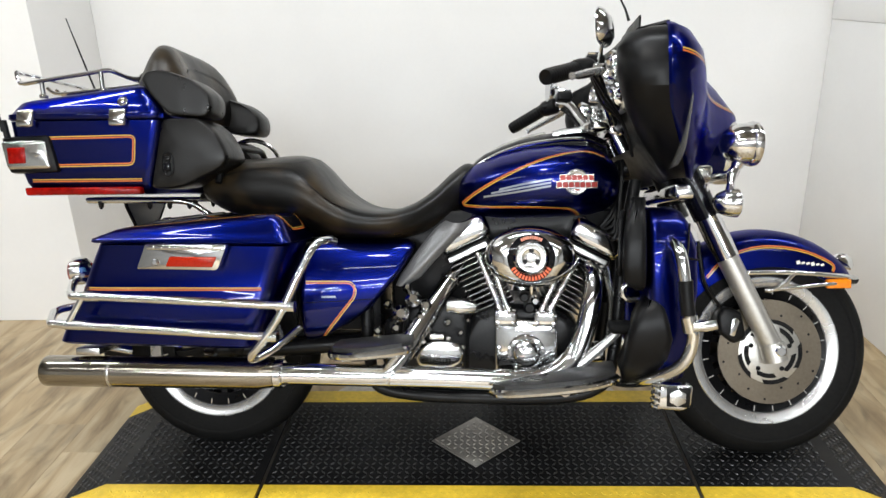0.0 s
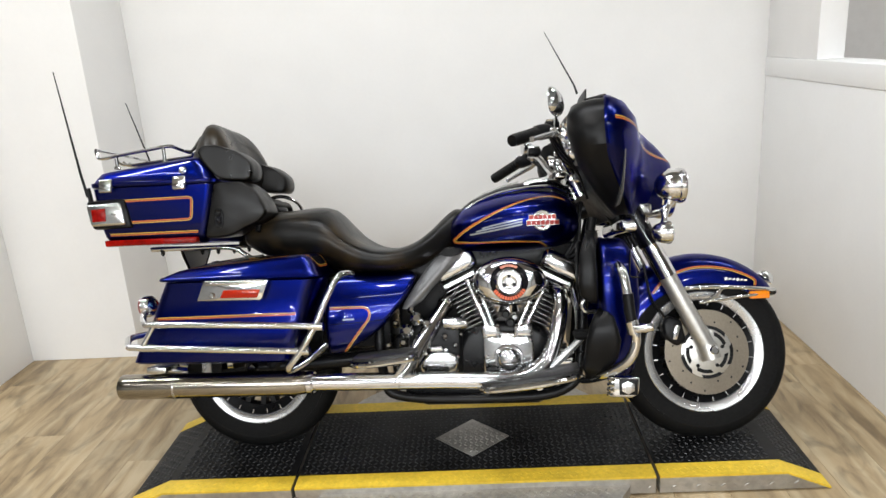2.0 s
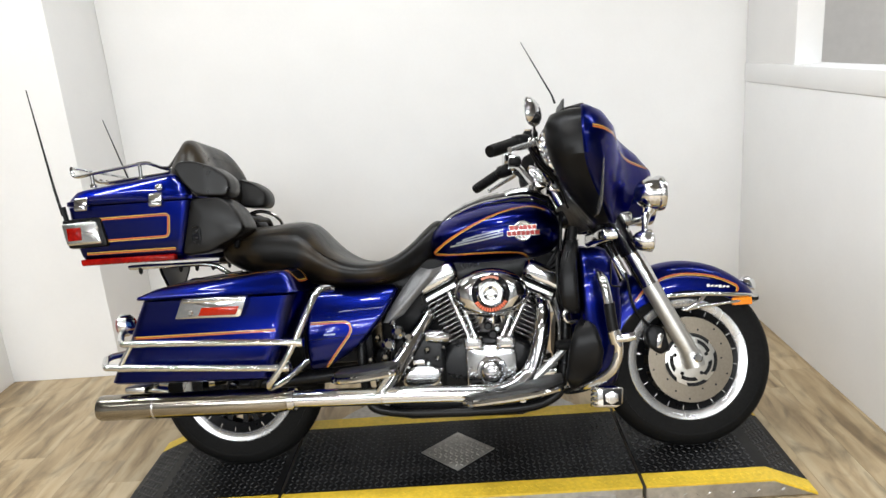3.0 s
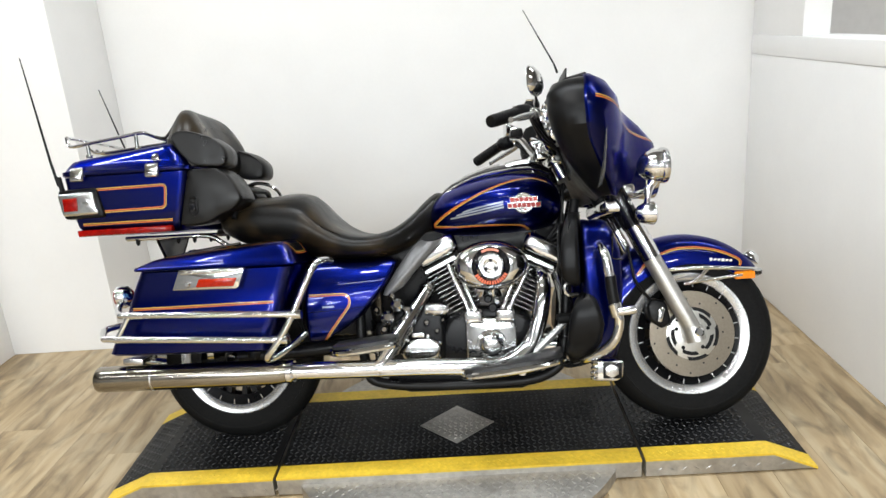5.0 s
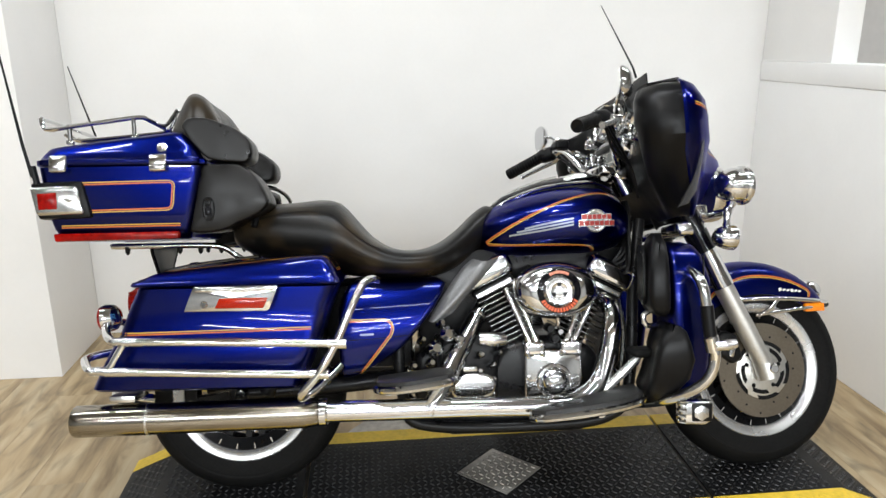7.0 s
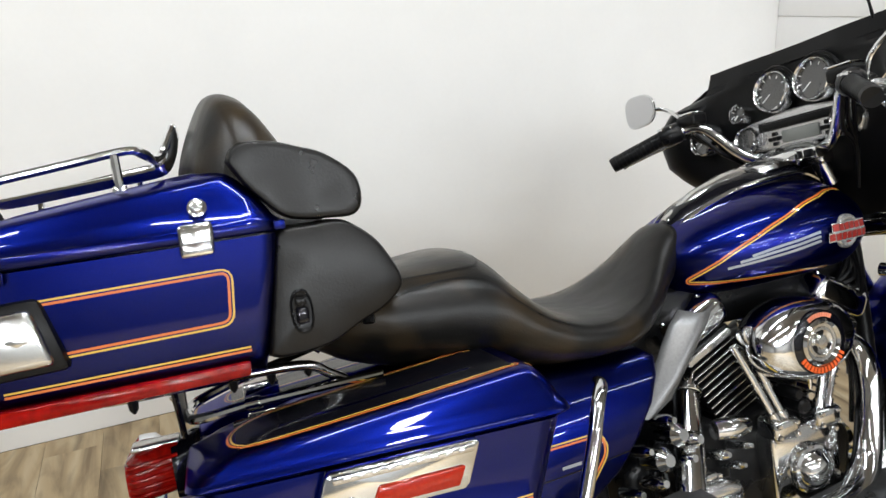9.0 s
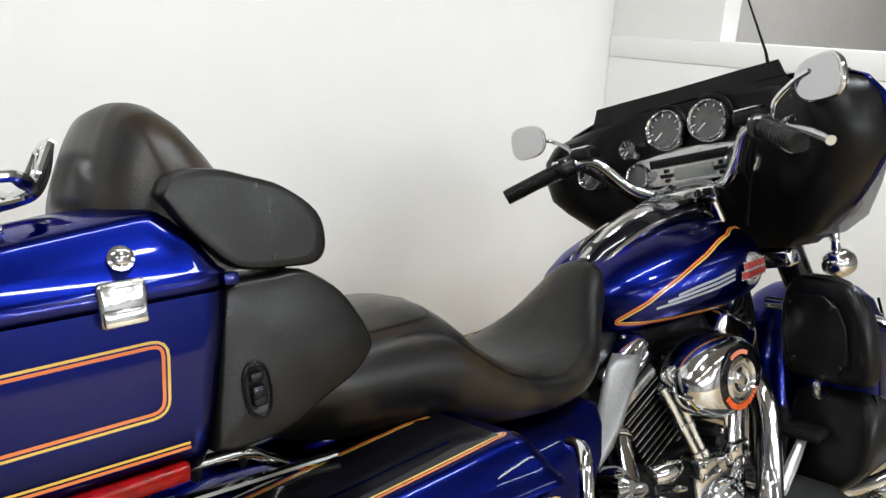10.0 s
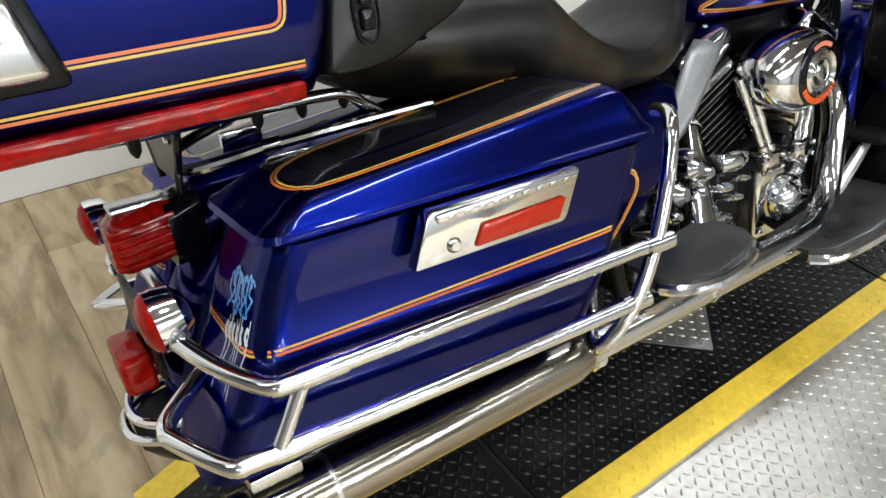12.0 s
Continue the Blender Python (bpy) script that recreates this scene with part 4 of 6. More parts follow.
for s in (-1, 1):
    way = (0, -s, 0)
    double_stripe(ts, [(1.138, s, 0.866), (1.10, s, 0.878), (1.058, s, 0.880), (0.98, s, 0.864), (0.905, s, 0.836), (0.835, s, 0.802), (0.785, s, 0.773), (0.745, s, 0.744), (0.741, s, 0.737), (0.752, s, 0.732), (0.822, s, 0.729), (0.932, s, 0.729), (1.027, s, 0.725), (1.055, s, 0.717), (1.070, s, 0.703)], way, tank, res=4, flip=s)
    for k in range(3):
        part("silver_pinstripe", ribbon(ts, [(0.80 + 0.022 * k, s, 0.757 + 0.010 * k), (0.90, s, 0.772 + 0.009 * k), (0.985, s, 0.787 + 0.009 * k)], way, 0.0055, 0.0012), GREY_STRIPE, tank, "silver pinstripe")
    hit = on_surface(ts, (1.053, s, 0.797), way)
    out = hit[1] if hit[1].y * s > 0 else -hit[1]
    badge = part("tank_badge", lathe([(0.0, 0.0030), (0.022, 0.0030), (0.025, 0.0048), (0.031, 0.0048), (0.034, 0.0025), (0.035, 0.0), (0.035, -0.012), (0, -0.012)], 36, axis_matrix(hit[0], out)), RIM_SILVER, tank, "round silver emblem with red marks")
    for w, dz in ((0.046, 0.009), (0.054, -0.009)):
        part("emblem_band", ribbon(ts, [(1.053 + w * k / 5, s, 0.799 + dz) for k in range(-5, 6)], way, 0.019, 0.0058, 2), RIM_SILVER, badge, "silver emblem band")
        for k in range(6 if dz > 0 else 7):
            n_ = 5 if dz > 0 else 6
            x = 1.053 + (w - 0.008) * (2 * k / n_ - 1)
            part("emblem_mark", ribbon(ts, [(x - 0.0064, s, 0.7985 + dz), (x, s, 0.799 + dz), (x + 0.0064, s, 0.7995 + dz)], way, 0.0140, 0.0068, 2), EMBLEM_RED, badge, "red emblem mark")
    part("emblem_mark", ribbon(ts, [(1.047, s, 0.775), (1.053, s, 0.774), (1.060, s, 0.775)], way, 0.010, 0.0056, 2), EMBLEM_RED, badge)
console = part("tank_console", loft([[(x, u * h, z + 0.028 * (1 - abs(u) ** 2.5)) for u in np.linspace(-1, 1, 15)] + [(x, u * h, z - 0.03) for u in np.linspace(1, -1, 15)] for x, h, z in ((0.742, 0.030, 0.810), (0.80, 0.045, 0.857), (0.90, 0.058, 0.898), (1.00, 0.066, 0.917), (1.09, 0.066, 0.922), (1.15, 0.055, 0.900), (1.17, 0.04, 0.88))]), BLACK_PAINT, bike, "gloss black tank console")
part("console_trim", tube([(0.745, -0.034, 0.813), (0.80, -0.052, 0.862), (0.90, -0.066, 0.902), (1.00, -0.074, 0.918), (1.09, -0.074, 0.921), (1.15, -0.06, 0.901)], 0.006, 8), CHROME, console, "chrome console edge")
part("console_trim", tube([(0.745, 0.034, 0.813), (0.80, 0.052, 0.862), (0.90, 0.066, 0.902), (1.00, 0.074, 0.918), (1.09, 0.074, 0.921), (1.15, 0.06, 0.901)], 0.006, 8), CHROME, console, "chrome console edge")
part("filler_door", loft([[(x, u * h, z + 0.010 * (1 - abs(u) ** 2.5)) for u in np.linspace(-1, 1, 11)] + [(x, u * h, z - 0.01) for u in np.linspace(1, -1, 11)] for x, h, z in ((1.00, 0.045, 0.940), (1.03, 0.054, 0.948), (1.09, 0.056, 0.952), (1.12, 0.044, 0.944))]), CHROME, console, "chrome fuel filler door")
part("console_grain", loft([[(x, u * h, z + 0.026 * (1 - abs(u) ** 2.5)) for u in np.linspace(-1, 1, 11)] + [(x, u * h, z - 0.01) for u in np.linspace(1, -1, 11)] for x, h, z in ((0.77, 0.022, 0.840), (0.85, 0.030, 0.888), (0.93, 0.036, 0.915), (0.98, 0.038, 0.924))]), CHROME_SOFT, console)

# seat
SEAT = ((-0.030, 0.130, 0.745, 0.835, 2.4), (0.02, 0.165, 0.715, 0.870, 2.3), (0.10, 0.190, 0.688, 0.888, 2.25), (0.20, 0.200, 0.665, 0.894, 2.2), (0.262, 0.205, 0.652, 0.886, 2.2), (0.300, 0.207, 0.646, 0.864, 2.2), (0.340, 0.209, 0.640, 0.820, 2.2), (0.385, 0.211, 0.634, 0.777, 2.3), (0.445, 0.212, 0.631, 0.746, 2.3), (0.52, 0.206, 0.632, 0.737, 2.3), (0.59, 0.178, 0.642, 0.750, 2.3), (0.65, 0.138, 0.665, 0.786, 2.2), (0.70, 0.102, 0.700, 0.830, 2.2), (0.742, 0.080, 0.740, 0.857, 2.2), (0.778, 0.055, 0.790, 0.850, 2.2))


def seat_ring(x, half, a, b, e, n=56):
    out = []
    for px_, py_, pz_ in superring(x, half, a, b, n, e):
        top = max(0.0, (pz_ - (a + b) / 2) / ((b - a) / 2))
        k = abs(py_) / half
        dish = 0.022 * math.exp(-((x - 0.48) / 0.14) ** 2) + 0.016 * math.exp(-((x - 0.14) / 0.10) ** 2)
        out.append((px_, py_, pz_ - dish * top * (1 - k * k) - 0.012 * max(0, math.sin(k * math.pi)) * (1 - top) * 0.3))
    return out


def refine(rows, n):
    """Smoothly interpolated rows of numbers."""
    a = np.array(rows)
    p = smooth_path([Vector((r[0], r[1], r[2])) for r in rows], n)
    q = smooth_path([Vector((r[0], r[3], r[4] if len(r) > 4 else 0)) for r in rows], n)
    return [(u.x, u.y, u.z, v.y, v.z) for u, v in zip(p, q)]


seat = part("seat", loft([seat_ring(*r) for r in refine(SEAT, 4)]), WORN_VINYL, bike, "black stitched vinyl two-up touring seat with worn patches and painted brown sheen", smooth=60)
ss = surface_of(seat)
for s in (-1, 1):
    part("seat_seam", ribbon(ss, [(0.03, s, 0.815), (0.12, s, 0.835), (0.20, s, 0.842), (0.262, s, 0.832), (0.315, s, 0.785), (0.385, s, 0.735), (0.49, s, 0.708), (0.60, s, 0.730), (0.67, s, 0.778)], (0, -s, 0), 0.004, 0.0015), SATIN, seat, "stitched seam")
    part("seat_seam", ribbon(ss, [(0.05, s * 0.14, 2), (0.15, s * 0.15, 2), (0.235, s * 0.15, 2), (0.275, s * 0.12, 2), (0.285, s * 0.0, 2)], (0, 0, -1), 0.004, 0.0015), SATIN, seat, "stitched seam")
part("grab_strap", tube([(0.045, -0.20, 0.80), (0.06, -0.15, 0.895), (0.065, 0, 0.905), (0.06, 0.15, 0.895), (0.045, 0.20, 0.80)], 0.010, 8), PLASTIC, seat)

# backrest with wings and side pads
def cushion(outline, y_of, s, depth, dome):
    """A padded panel on a side outline of (x, z), facing outward, with rounded edges and a domed face."""
    pts = smooth_path([Vector((x, 0, z)) for x, z in outline + outline[:1]], 4)[:-1]
    c = sum(pts, Vector()) / len(pts)
    rings = []
    for f, h in ((0.90, -depth), (0.98, -depth * 0.9), (1.0, -depth * 0.5), (1.0, -0.020), (0.99, -0.010), (0.968, -0.003), (0.945, 0.0), (0.92, 0.0008), (0.80, dome * 0.45), (0.60, dome * 0.8), (0.35, dome * 0.96), (0.03, dome)):
        rings.append([(c.x + (p.x - c.x) * f, s * (y_of(c.x + (p.x - c.x) * f) + h), c.z + (p.z - c.z) * f) for p in pts])
    return loft(rings)


def hump(y):
    """Side section of the backrest's middle at y: front, top and back."""
    a = abs(y)
    h = float(np.interp(a, (0.0, 0.10, 0.15, 0.19, 0.22, 0.245, 0.262), (1.0, 0.99, 0.955, 0.86, 0.69, 0.48, 0.30)))
    t = float(np.interp(a, (0.0, 0.20, 0.262), (1.0, 0.95, 0.55)))
    prof = [(-0.060, 0.990), (-0.052, 1.030), (-0.058, 1.080), (-0.074, 1.130), (-0.094, 1.170), (-0.114, 1.196), (-0.138, 1.208), (-0.158, 1.204), (-0.172, 1.186), (-0.190, 1.150), (-0.206, 1.110), (-0.214, 1.075), (-0.210, 1.035), (-0.196, 1.000), (-0.14, 0.988)]
    bow = 0.045 * (a / 0.262) ** 2
    return [(-0.145 + (p.x + 0.145) * t + bow, y, 0.988 + (p.y - 0.988) * h) for p in smooth_path([(x, z, 0) for x, z in prof + prof[:1]], 3)[:-1]]


backrest = part("backrest", loft([hump(y) for y in np.linspace(-0.246, 0.246, 33)]), WORN_VINYL, bike, "black padded vinyl wraparound backrest", smooth=60)
POD = [(-0.122, 0.789), (-0.113, 0.835), (-0.103, 0.885), (-0.090, 0.955), (-0.084, 0.973), (-0.070, 0.978), (-0.030, 0.978), (0.010, 0.978), (0.034, 0.967), (0.064, 0.941), (0.086, 0.905), (0.098, 0.875), (0.094, 0.856), (0.068, 0.833), (0.020, 0.812), (-0.022, 0.792), (-0.060, 0.784), (-0.105, 0.783)]
WING = [(-0.140, 1.085), (-0.121, 1.051), (-0.097, 1.021), (-0.070, 0.994), (-0.036, 0.984), (0.000, 0.981), (0.040, 0.981), (0.055, 1.004), (0.048, 1.044), (0.006, 1.080), (-0.035, 1.096), (-0.070, 1.107), (-0.105, 1.110), (-0.128, 1.104)]
for s in (-1, 1):
    part("backrest_wing", cushion(WING, lambda x: 0.260 - 0.04 * x, s, 0.12, 0.0015), VINYL, backrest, "black padded vinyl side wing", m=pose(0, 0, -0.020 if s > 0 else 0), smooth=60)
bs = surface_of(backrest)
part("backrest_seam", ribbon(bs, [(1, -0.16, 1.085), (1, -0.12, 1.13), (1, 0.0, 1.145), (1, 0.12, 1.13), (1, 0.16, 1.085)], (-1, 0, 0), 0.004, 0.0015), SATIN, backrest, "stitched seam")
part("grab_rail", tube([(-0.07, 0.20, 0.86), (-0.060, 0.20, 0.920), (-0.027, 0.20, 0.942), (0.013, 0.20, 0.947), (0.062, 0.20, 0.930), (0.094, 0.20, 0.895), (0.10, 0.195, 0.84)], 0.0075, 10), CHROME, bike, "chrome passenger grab rail")
for s in (-1, 1):
    pod = part("speaker_pod", cushion(POD, lambda x: 0.264, s, 0.16, 0.007), VINYL, bike, "black padded passenger armrest pod", m=pose(-0.03, 0, -0.04) if s > 0 else None, smooth=60)
    ov = [(-0.066 + 0.017 * abs(math.cos(g)) ** 0.8 * (1 if math.cos(g) > 0 else -1), 0.850 + 0.034 * abs(math.sin(g)) ** 0.8 * (1 if math.sin(g) > 0 else -1)) for g in (2 * math.pi * k / 24 for k in range(24))]
    sock = part("pod_socket", loft([[(x, s * v, z) for x, z in ov] for v in (0.268, 0.2735)] + [[(-0.066 + (x + 0.066) * f, s * v, 0.850 + (z - 0.850) * f) for x, z in ov] for f, v in ((0.90, 0.2745), (0.80, 0.2725))]), SATIN, pod, "black oval socket plate")
    part("socket_cover", box(-0.075, -0.057, s * 0.271, s * 0.280, 0.832, 0.856, 0.004, 3), BLACK_PAINT, sock, "black plastic socket cover")
    part("socket_tab", box(-0.074, -0.058, s * 0.272, s * 0.2785, 0.860, 0.872, 0.003, 2), SATIN, sock)

# rear luggage case
def pak_ring(z, x0, x1, half, r, tilt=0.0):
    return quad_ring([(x0, -half * 0.97), (x1, -half), (x1, half), (x0, half * 0.97)], (lambda x: z + tilt * (x + 0.08)), r, 7)


pak = part("luggage_case", loft([pak_ring(0.768, -0.475, -0.135, 0.222, 0.026), pak_ring(0.772, -0.485, -0.125, 0.240, 0.026), pak_ring(0.800, -0.497, -0.118, 0.262, 0.026), pak_ring(0.845, -0.510, -0.108, 0.270, 0.026), pak_ring(0.93, -0.522, -0.090, 0.276, 0.026), pak_ring(0.972, -0.528, -0.083, 0.278, 0.026)]), BLUE, bike, "dark blue rear luggage case with pinstripes", smooth=50)
lid = part("case_lid", loft([pak_ring(0.975, -0.533, -0.078, 0.283, 0.05), pak_ring(0.979, -0.540, -0.074, 0.287, 0.052), pak_ring(0.992, -0.540, -0.074, 0.287, 0.052), pak_ring(0.998, -0.531, -0.082, 0.281, 0.045, 0.01), pak_ring(1.030, -0.527, -0.098, 0.271, 0.048, 0.052), pak_ring(1.064, -0.520, -0.118, 0.259, 0.05, 0.096), pak_ring(1.071, -0.517, -0.123, 0.255, 0.05, 0.104), pak_ring(1.076, -0.511, -0.130, 0.248, 0.05, 0.110), pak_ring(1.083, -0.495, -0.146, 0.228, 0.05, 0.117), pak_ring(1.092, -0.455, -0.172, 0.18, 0.05, 0.122), pak_ring(1.096, -0.38, -0.22, 0.10, 0.04, 0.12)]), BLUE, pak, "dark blue case lid", smooth=50)
ps = surface_of(pak, lid)
for s in (-1, 1):
    way = (0, -s, 0)
    double_stripe(ps, rounded([(-0.415, s, 0.926), (-0.158, s, 0.929), (-0.166, s, 0.852), (-0.405, s, 0.849)], 0.016), way, pak, res=1, flip=s)
    double_stripe(ps, [(-0.50, s, 0.808), (-0.35, s, 0.8085), (-0.146, s, 0.809)], way, pak, flip=s)
    part("side_marker", slab([(-0.486, 0.766), (-0.152, 0.769), (-0.149, 0.790), (-0.490, 0.789)], s * 0.235, s * 0.268, 0.005, 2), RED, pak, "long red side marker lens")
    lamp = part("case_lamp", slab([(-0.526, 0.838), (-0.396, 0.841), (-0.416, 0.922), (-0.544, 0.918)], s * 0.235, s * 0.287, 0.010, 3), CHROME_SOFT, pak, "silver corner lamp housing")
    part("lamp_surround", slab([(-0.524, 0.828), (-0.380, 0.831), (-0.405, 0.934), (-0.545, 0.930)], s * 0.230, s * 0.280, 0.010, 2), PLASTIC, lamp, "black lamp gasket")
    part("lamp_lens", slab([(-0.517, 0.854), (-0.468, 0.856), (-0.470, 0.901), (-0.521, 0.899)], s * 0.284, s * 0.291, 0.003), RED, lamp, "red corner lens")
    part("lamp_mark", slab([(-0.452, 0.882), (-0.437, 0.874), (-0.421, 0.880), (-0.436, 0.890)], s * 0.2868, s * 0.2885, 0.001), CHROME_SOFT, lamp)
    for x in (-0.462, -0.196):
        latch = part("case_latch", slab([(x - 0.024, 0.955), (x + 0.022, 0.956), (x + 0.025, 0.985), (x + 0.025, 1.003), (x - 0.023, 1.002)], s * 0.276, s * 0.296, 0.006, 3), CHROME, pak, "chrome case latch")
        part("latch_tab", box(x - 0.021, x + 0.021, s * 0.294, s * 0.301, 0.957, 0.975, 0.004), CHROME, latch)
    part("case_lock", lathe([(0, 0.012), (0.006, 0.012), (0.009, 0.010), (0.010, 0.004), (0.0135, 0.003), (0.0135, -0.01), (0, -0.01)], 24, axis_matrix((-0.188, s * 0.272, 1.023), (0, s, 0.3))), CHROME, pak, "chrome round lock")
    part("lid_hinge", box(-0.088, -0.070, s * 0.268 - 0.012, s * 0.268 + 0.012, 0.976, 0.99, 0.003), BLUE, pak)
    ant = part("whip_antenna", tube([(-0.535, s * 0.280, 0.945), (-0.556, s * 0.284, 1.03), (-0.628, s * 0.300, 1.385)] if s < 0 else [(-0.528, s * 0.278, 0.945), (-0.552, s * 0.278, 1.04), (-0.664, s * 0.243, 1.378)], [0.0052, 0.0045, 0.0018], 8, 1), PLASTIC, pak, "black whip antenna")
    part("antenna_base", tube([(-0.524, s * 0.277, 0.925), (-0.534, s * 0.279, 0.975)], 0.0085, 10), PLASTIC, ant)
# rack on the lid
side_rail = [(-0.552, 0.186, 1.122), (-0.545, 0.190, 1.100), (-0.525, 0.198, 1.088), (-0.45, 0.200, 1.098), (-0.35, 0.200, 1.111), (-0.275, 0.196, 1.121), (-0.252, 0.180, 1.117), (-0.243, 0.13, 1.110), (-0.243, 0.0, 1.110)]
rack = part("lid_rack", tube([(x, -y, z) for x, y, z in side_rail] + [(x, y, z) for x, y, z in side_rail[-2::-1]], 0.0066, 10, 4), CHROME, bike, "chrome luggage rack on the case lid")
part("rack_rail", tube([(-0.552, -0.186, 1.122), (-0.556, -0.10, 1.124), (-0.557, 0, 1.124), (-0.556, 0.10, 1.124), (-0.552, 0.186, 1.122)], 0.0060, 8), CHROME, rack)
for y in (-0.066, -0.022, 0.022, 0.066):
    lift = 0.004 * abs(y) / 0.066
    part("rack_slat", tube([(-0.540, y, 1.094), (-0.505, y, 1.076), (-0.40, y, 1.083), (-0.30, y, 1.092), (-0.258, y, 1.096), (-0.232, y, 1.104), (-0.216, y, 1.130), (-0.207, y, 1.168 - lift)], 0.0056, 8), CHROME, rack)
part("rack_hoop", tube([(-0.2065, -0.066, 1.164), (-0.2065, -0.03, 1.167), (-0.2065, 0.0, 1.168), (-0.2065, 0.03, 1.167), (-0.2065, 0.066, 1.164)], 0.0060, 8), CHROME, rack)
for s in (-1, 1):
    part("rack_hook", tube([(-0.262, s * 0.188, 1.120), (-0.244, s * 0.130, 1.111), (-0.232, s * 0.088, 1.117), (-0.214, s * 0.070, 1.150), (-0.2065, s * 0.066, 1.165)], 0.0062, 8), CHROME, rack)
    for x, z in ((-0.290, 1.094), (-0.470, 1.080)):
        part("rack_post", tube([(x, s * 0.199, z + 0.022), (x, s * 0.190, 1.050)], 0.0065, 8), CHROME, rack)
        part("rack_foot", box(x - 0.010, x + 0.010, s * 0.190 - 0.008, s * 0.190 + 0.008, z - 0.034, z - 0.022, 0.003), CHROME, rack)

# carrier under the case
rail = [(0.002, 0.142, 0.702), (-0.024, 0.148, 0.720), (-0.072, 0.160, 0.746), (-0.22, 0.160, 0.750), (-0.355, 0.153, 0.750), (-0.385, 0.125, 0.751), (-0.392, 0.05, 0.752)]
carrier = part("case_carrier", tube([(x, -y, z) for x, y, z in rail] + rail[::-1], 0.0085, 12, 5), CHROME, bike, "chrome carrier under the luggage case")
bm = slab([(-0.122, 0.742), (0.122, 0.742), (0.112, 0.722), (0.066, 0.668), (0.052, 0.655), (-0.052, 0.655), (-0.066, 0.668), (-0.112, 0.722)], 0.270, 0.276, 0.002)
bm.transform(pose(0, 0, 0, 0, 0, 90))
cb = part("carrier_bracket", bm, GREY_PLASTIC, carrier, "grey painted carrier bracket plate")
for s in (-1, 1):
    part("bracket_flange", tube([(-0.273, s * 0.124, 0.742), (-0.273, s * 0.112, 0.722), (-0.273, s * 0.064, 0.666), (-0.273, s * 0.052, 0.640)], 0.0055, 8, 2), BLACK_PAINT, cb)
    bolt((-0.278, s * 0.085, 0.722), (-1, 0, 0), 0.008, cb)
for s in (-1, 1):
    part("carrier_stay", tube([(0.058, s * 0.193, 0.712), (-0.05, s * 0.152, 0.700), (-0.153, s * 0.109, 0.687), (-0.215, s * 0.085, 0.676), (-0.255, s * 0.055, 0.668), (-0.265, 0.0, 0.667)], [0.006, 0.0075, 0.009, 0.009, 0.009, 0.009], 10), CHROME, carrier, "chrome carrier stay")
    part("stay_joint", tube([(-0.163, s * 0.105, 0.686), (-0.141, s * 0.114, 0.689)], 0.0115, 12), CHROME, carrier)
    for x in (-0.06, -0.12, -0.18, -0.33):
        part("carrier_clip", tube([(x, s * 0.158, 0.748), (x, s * 0.158, 0.731), (x, s * 0.158, 0.724)], [0.009, 0.007, 0.002], 8, 1), PLASTIC, carrier)
    part("bag_bracket", box(-0.165, -0.095, s * 0.102, s * 0.109, 0.638, 0.672, 0.004), CHROME, carrier)
    for x in (-0.148, -0.113):
        bolt((x, s * 0.111, 0.656), (0, s, 0), 0.009, carrier)

# tail lamp and rear signals
tail = part("tail_lamp", loft([superring(x, h, z - a, z + a, 24, 3.2) for x, h, z, a in ((-0.270, 0.042, 0.588, 0.040), (-0.31, 0.050, 0.586, 0.045), (-0.360, 0.048, 0.578, 0.043), (-0.378, 0.038, 0.574, 0.034))]), RED, bike, "red tail lamp on the rear fender")
part("lamp_visor", box(-0.366, -0.285, -0.024, 0.024, 0.622, 0.632, 0.004), CHROME_SOFT, tail, "chrome tail lamp visor")
part("lamp_base", loft([superring(x, h, z - a, z + a, 24, 3.2) for x, h, z, a in ((-0.25, 0.045, 0.585, 0.055), (-0.29, 0.055, 0.578, 0.05), (-0.30, 0.055, 0.578, 0.05))]), BLACK_PAINT, tail)
for k in range(5):
    z = 0.556 + 0.013 * k
    part("lens_rib", tube([(-0.290, -0.0495, z + 0.006), (-0.350, -0.0490, z), (-0.373, -0.038, z - 0.002), (-0.3755, 0, z - 0.003), (-0.373, 0.038, z - 0.002), (-0.350, 0.0490, z), (-0.290, 0.0495, z + 0.006)], 0.0035, 8), RED, tail)
sb = part("signal_bar", tube([(-0.36, -0.215, 0.545), (-0.345, -0.14, 0.525), (-0.335, 0, 0.515), (-0.345, 0.14, 0.525), (-0.36, 0.215, 0.545)], 0.010, 12), CHROME, bike, "chrome rear signal bar")
for s in (-1, 1):
    sig = part("rear_signal", lathe([(0, 0.045), (0.022, 0.042), (0.036, 0.030), (0.040, 0.012), (0.040, 0.0), (0, 0.0)], 32, axis_matrix((-0.375, s * 0.222, 0.547), (1, 0, 0.1))), CHROME, sb, "chrome rear turn signal")
    part("signal_lens", lathe([(0, -0.016), (0.02, -0.014), (0.034, -0.007), (0.038, 0.0), (0.038, 0.004), (0, 0.004)], 32, axis_matrix((-0.376, s * 0.222, 0.547), (1, 0, 0.1))), RED, sig, "red signal lens")
plate = part("plate_bracket", box(-0.372, -0.362, -0.10, 0.10, 0.40, 0.50, 0.006), SATIN, bike, "black plate bracket")
part("rear_reflector", box(-0.418, -0.372, -0.055, 0.055, 0.365, 0.425, 0.010, 3), RED, plate, "red rear reflector")
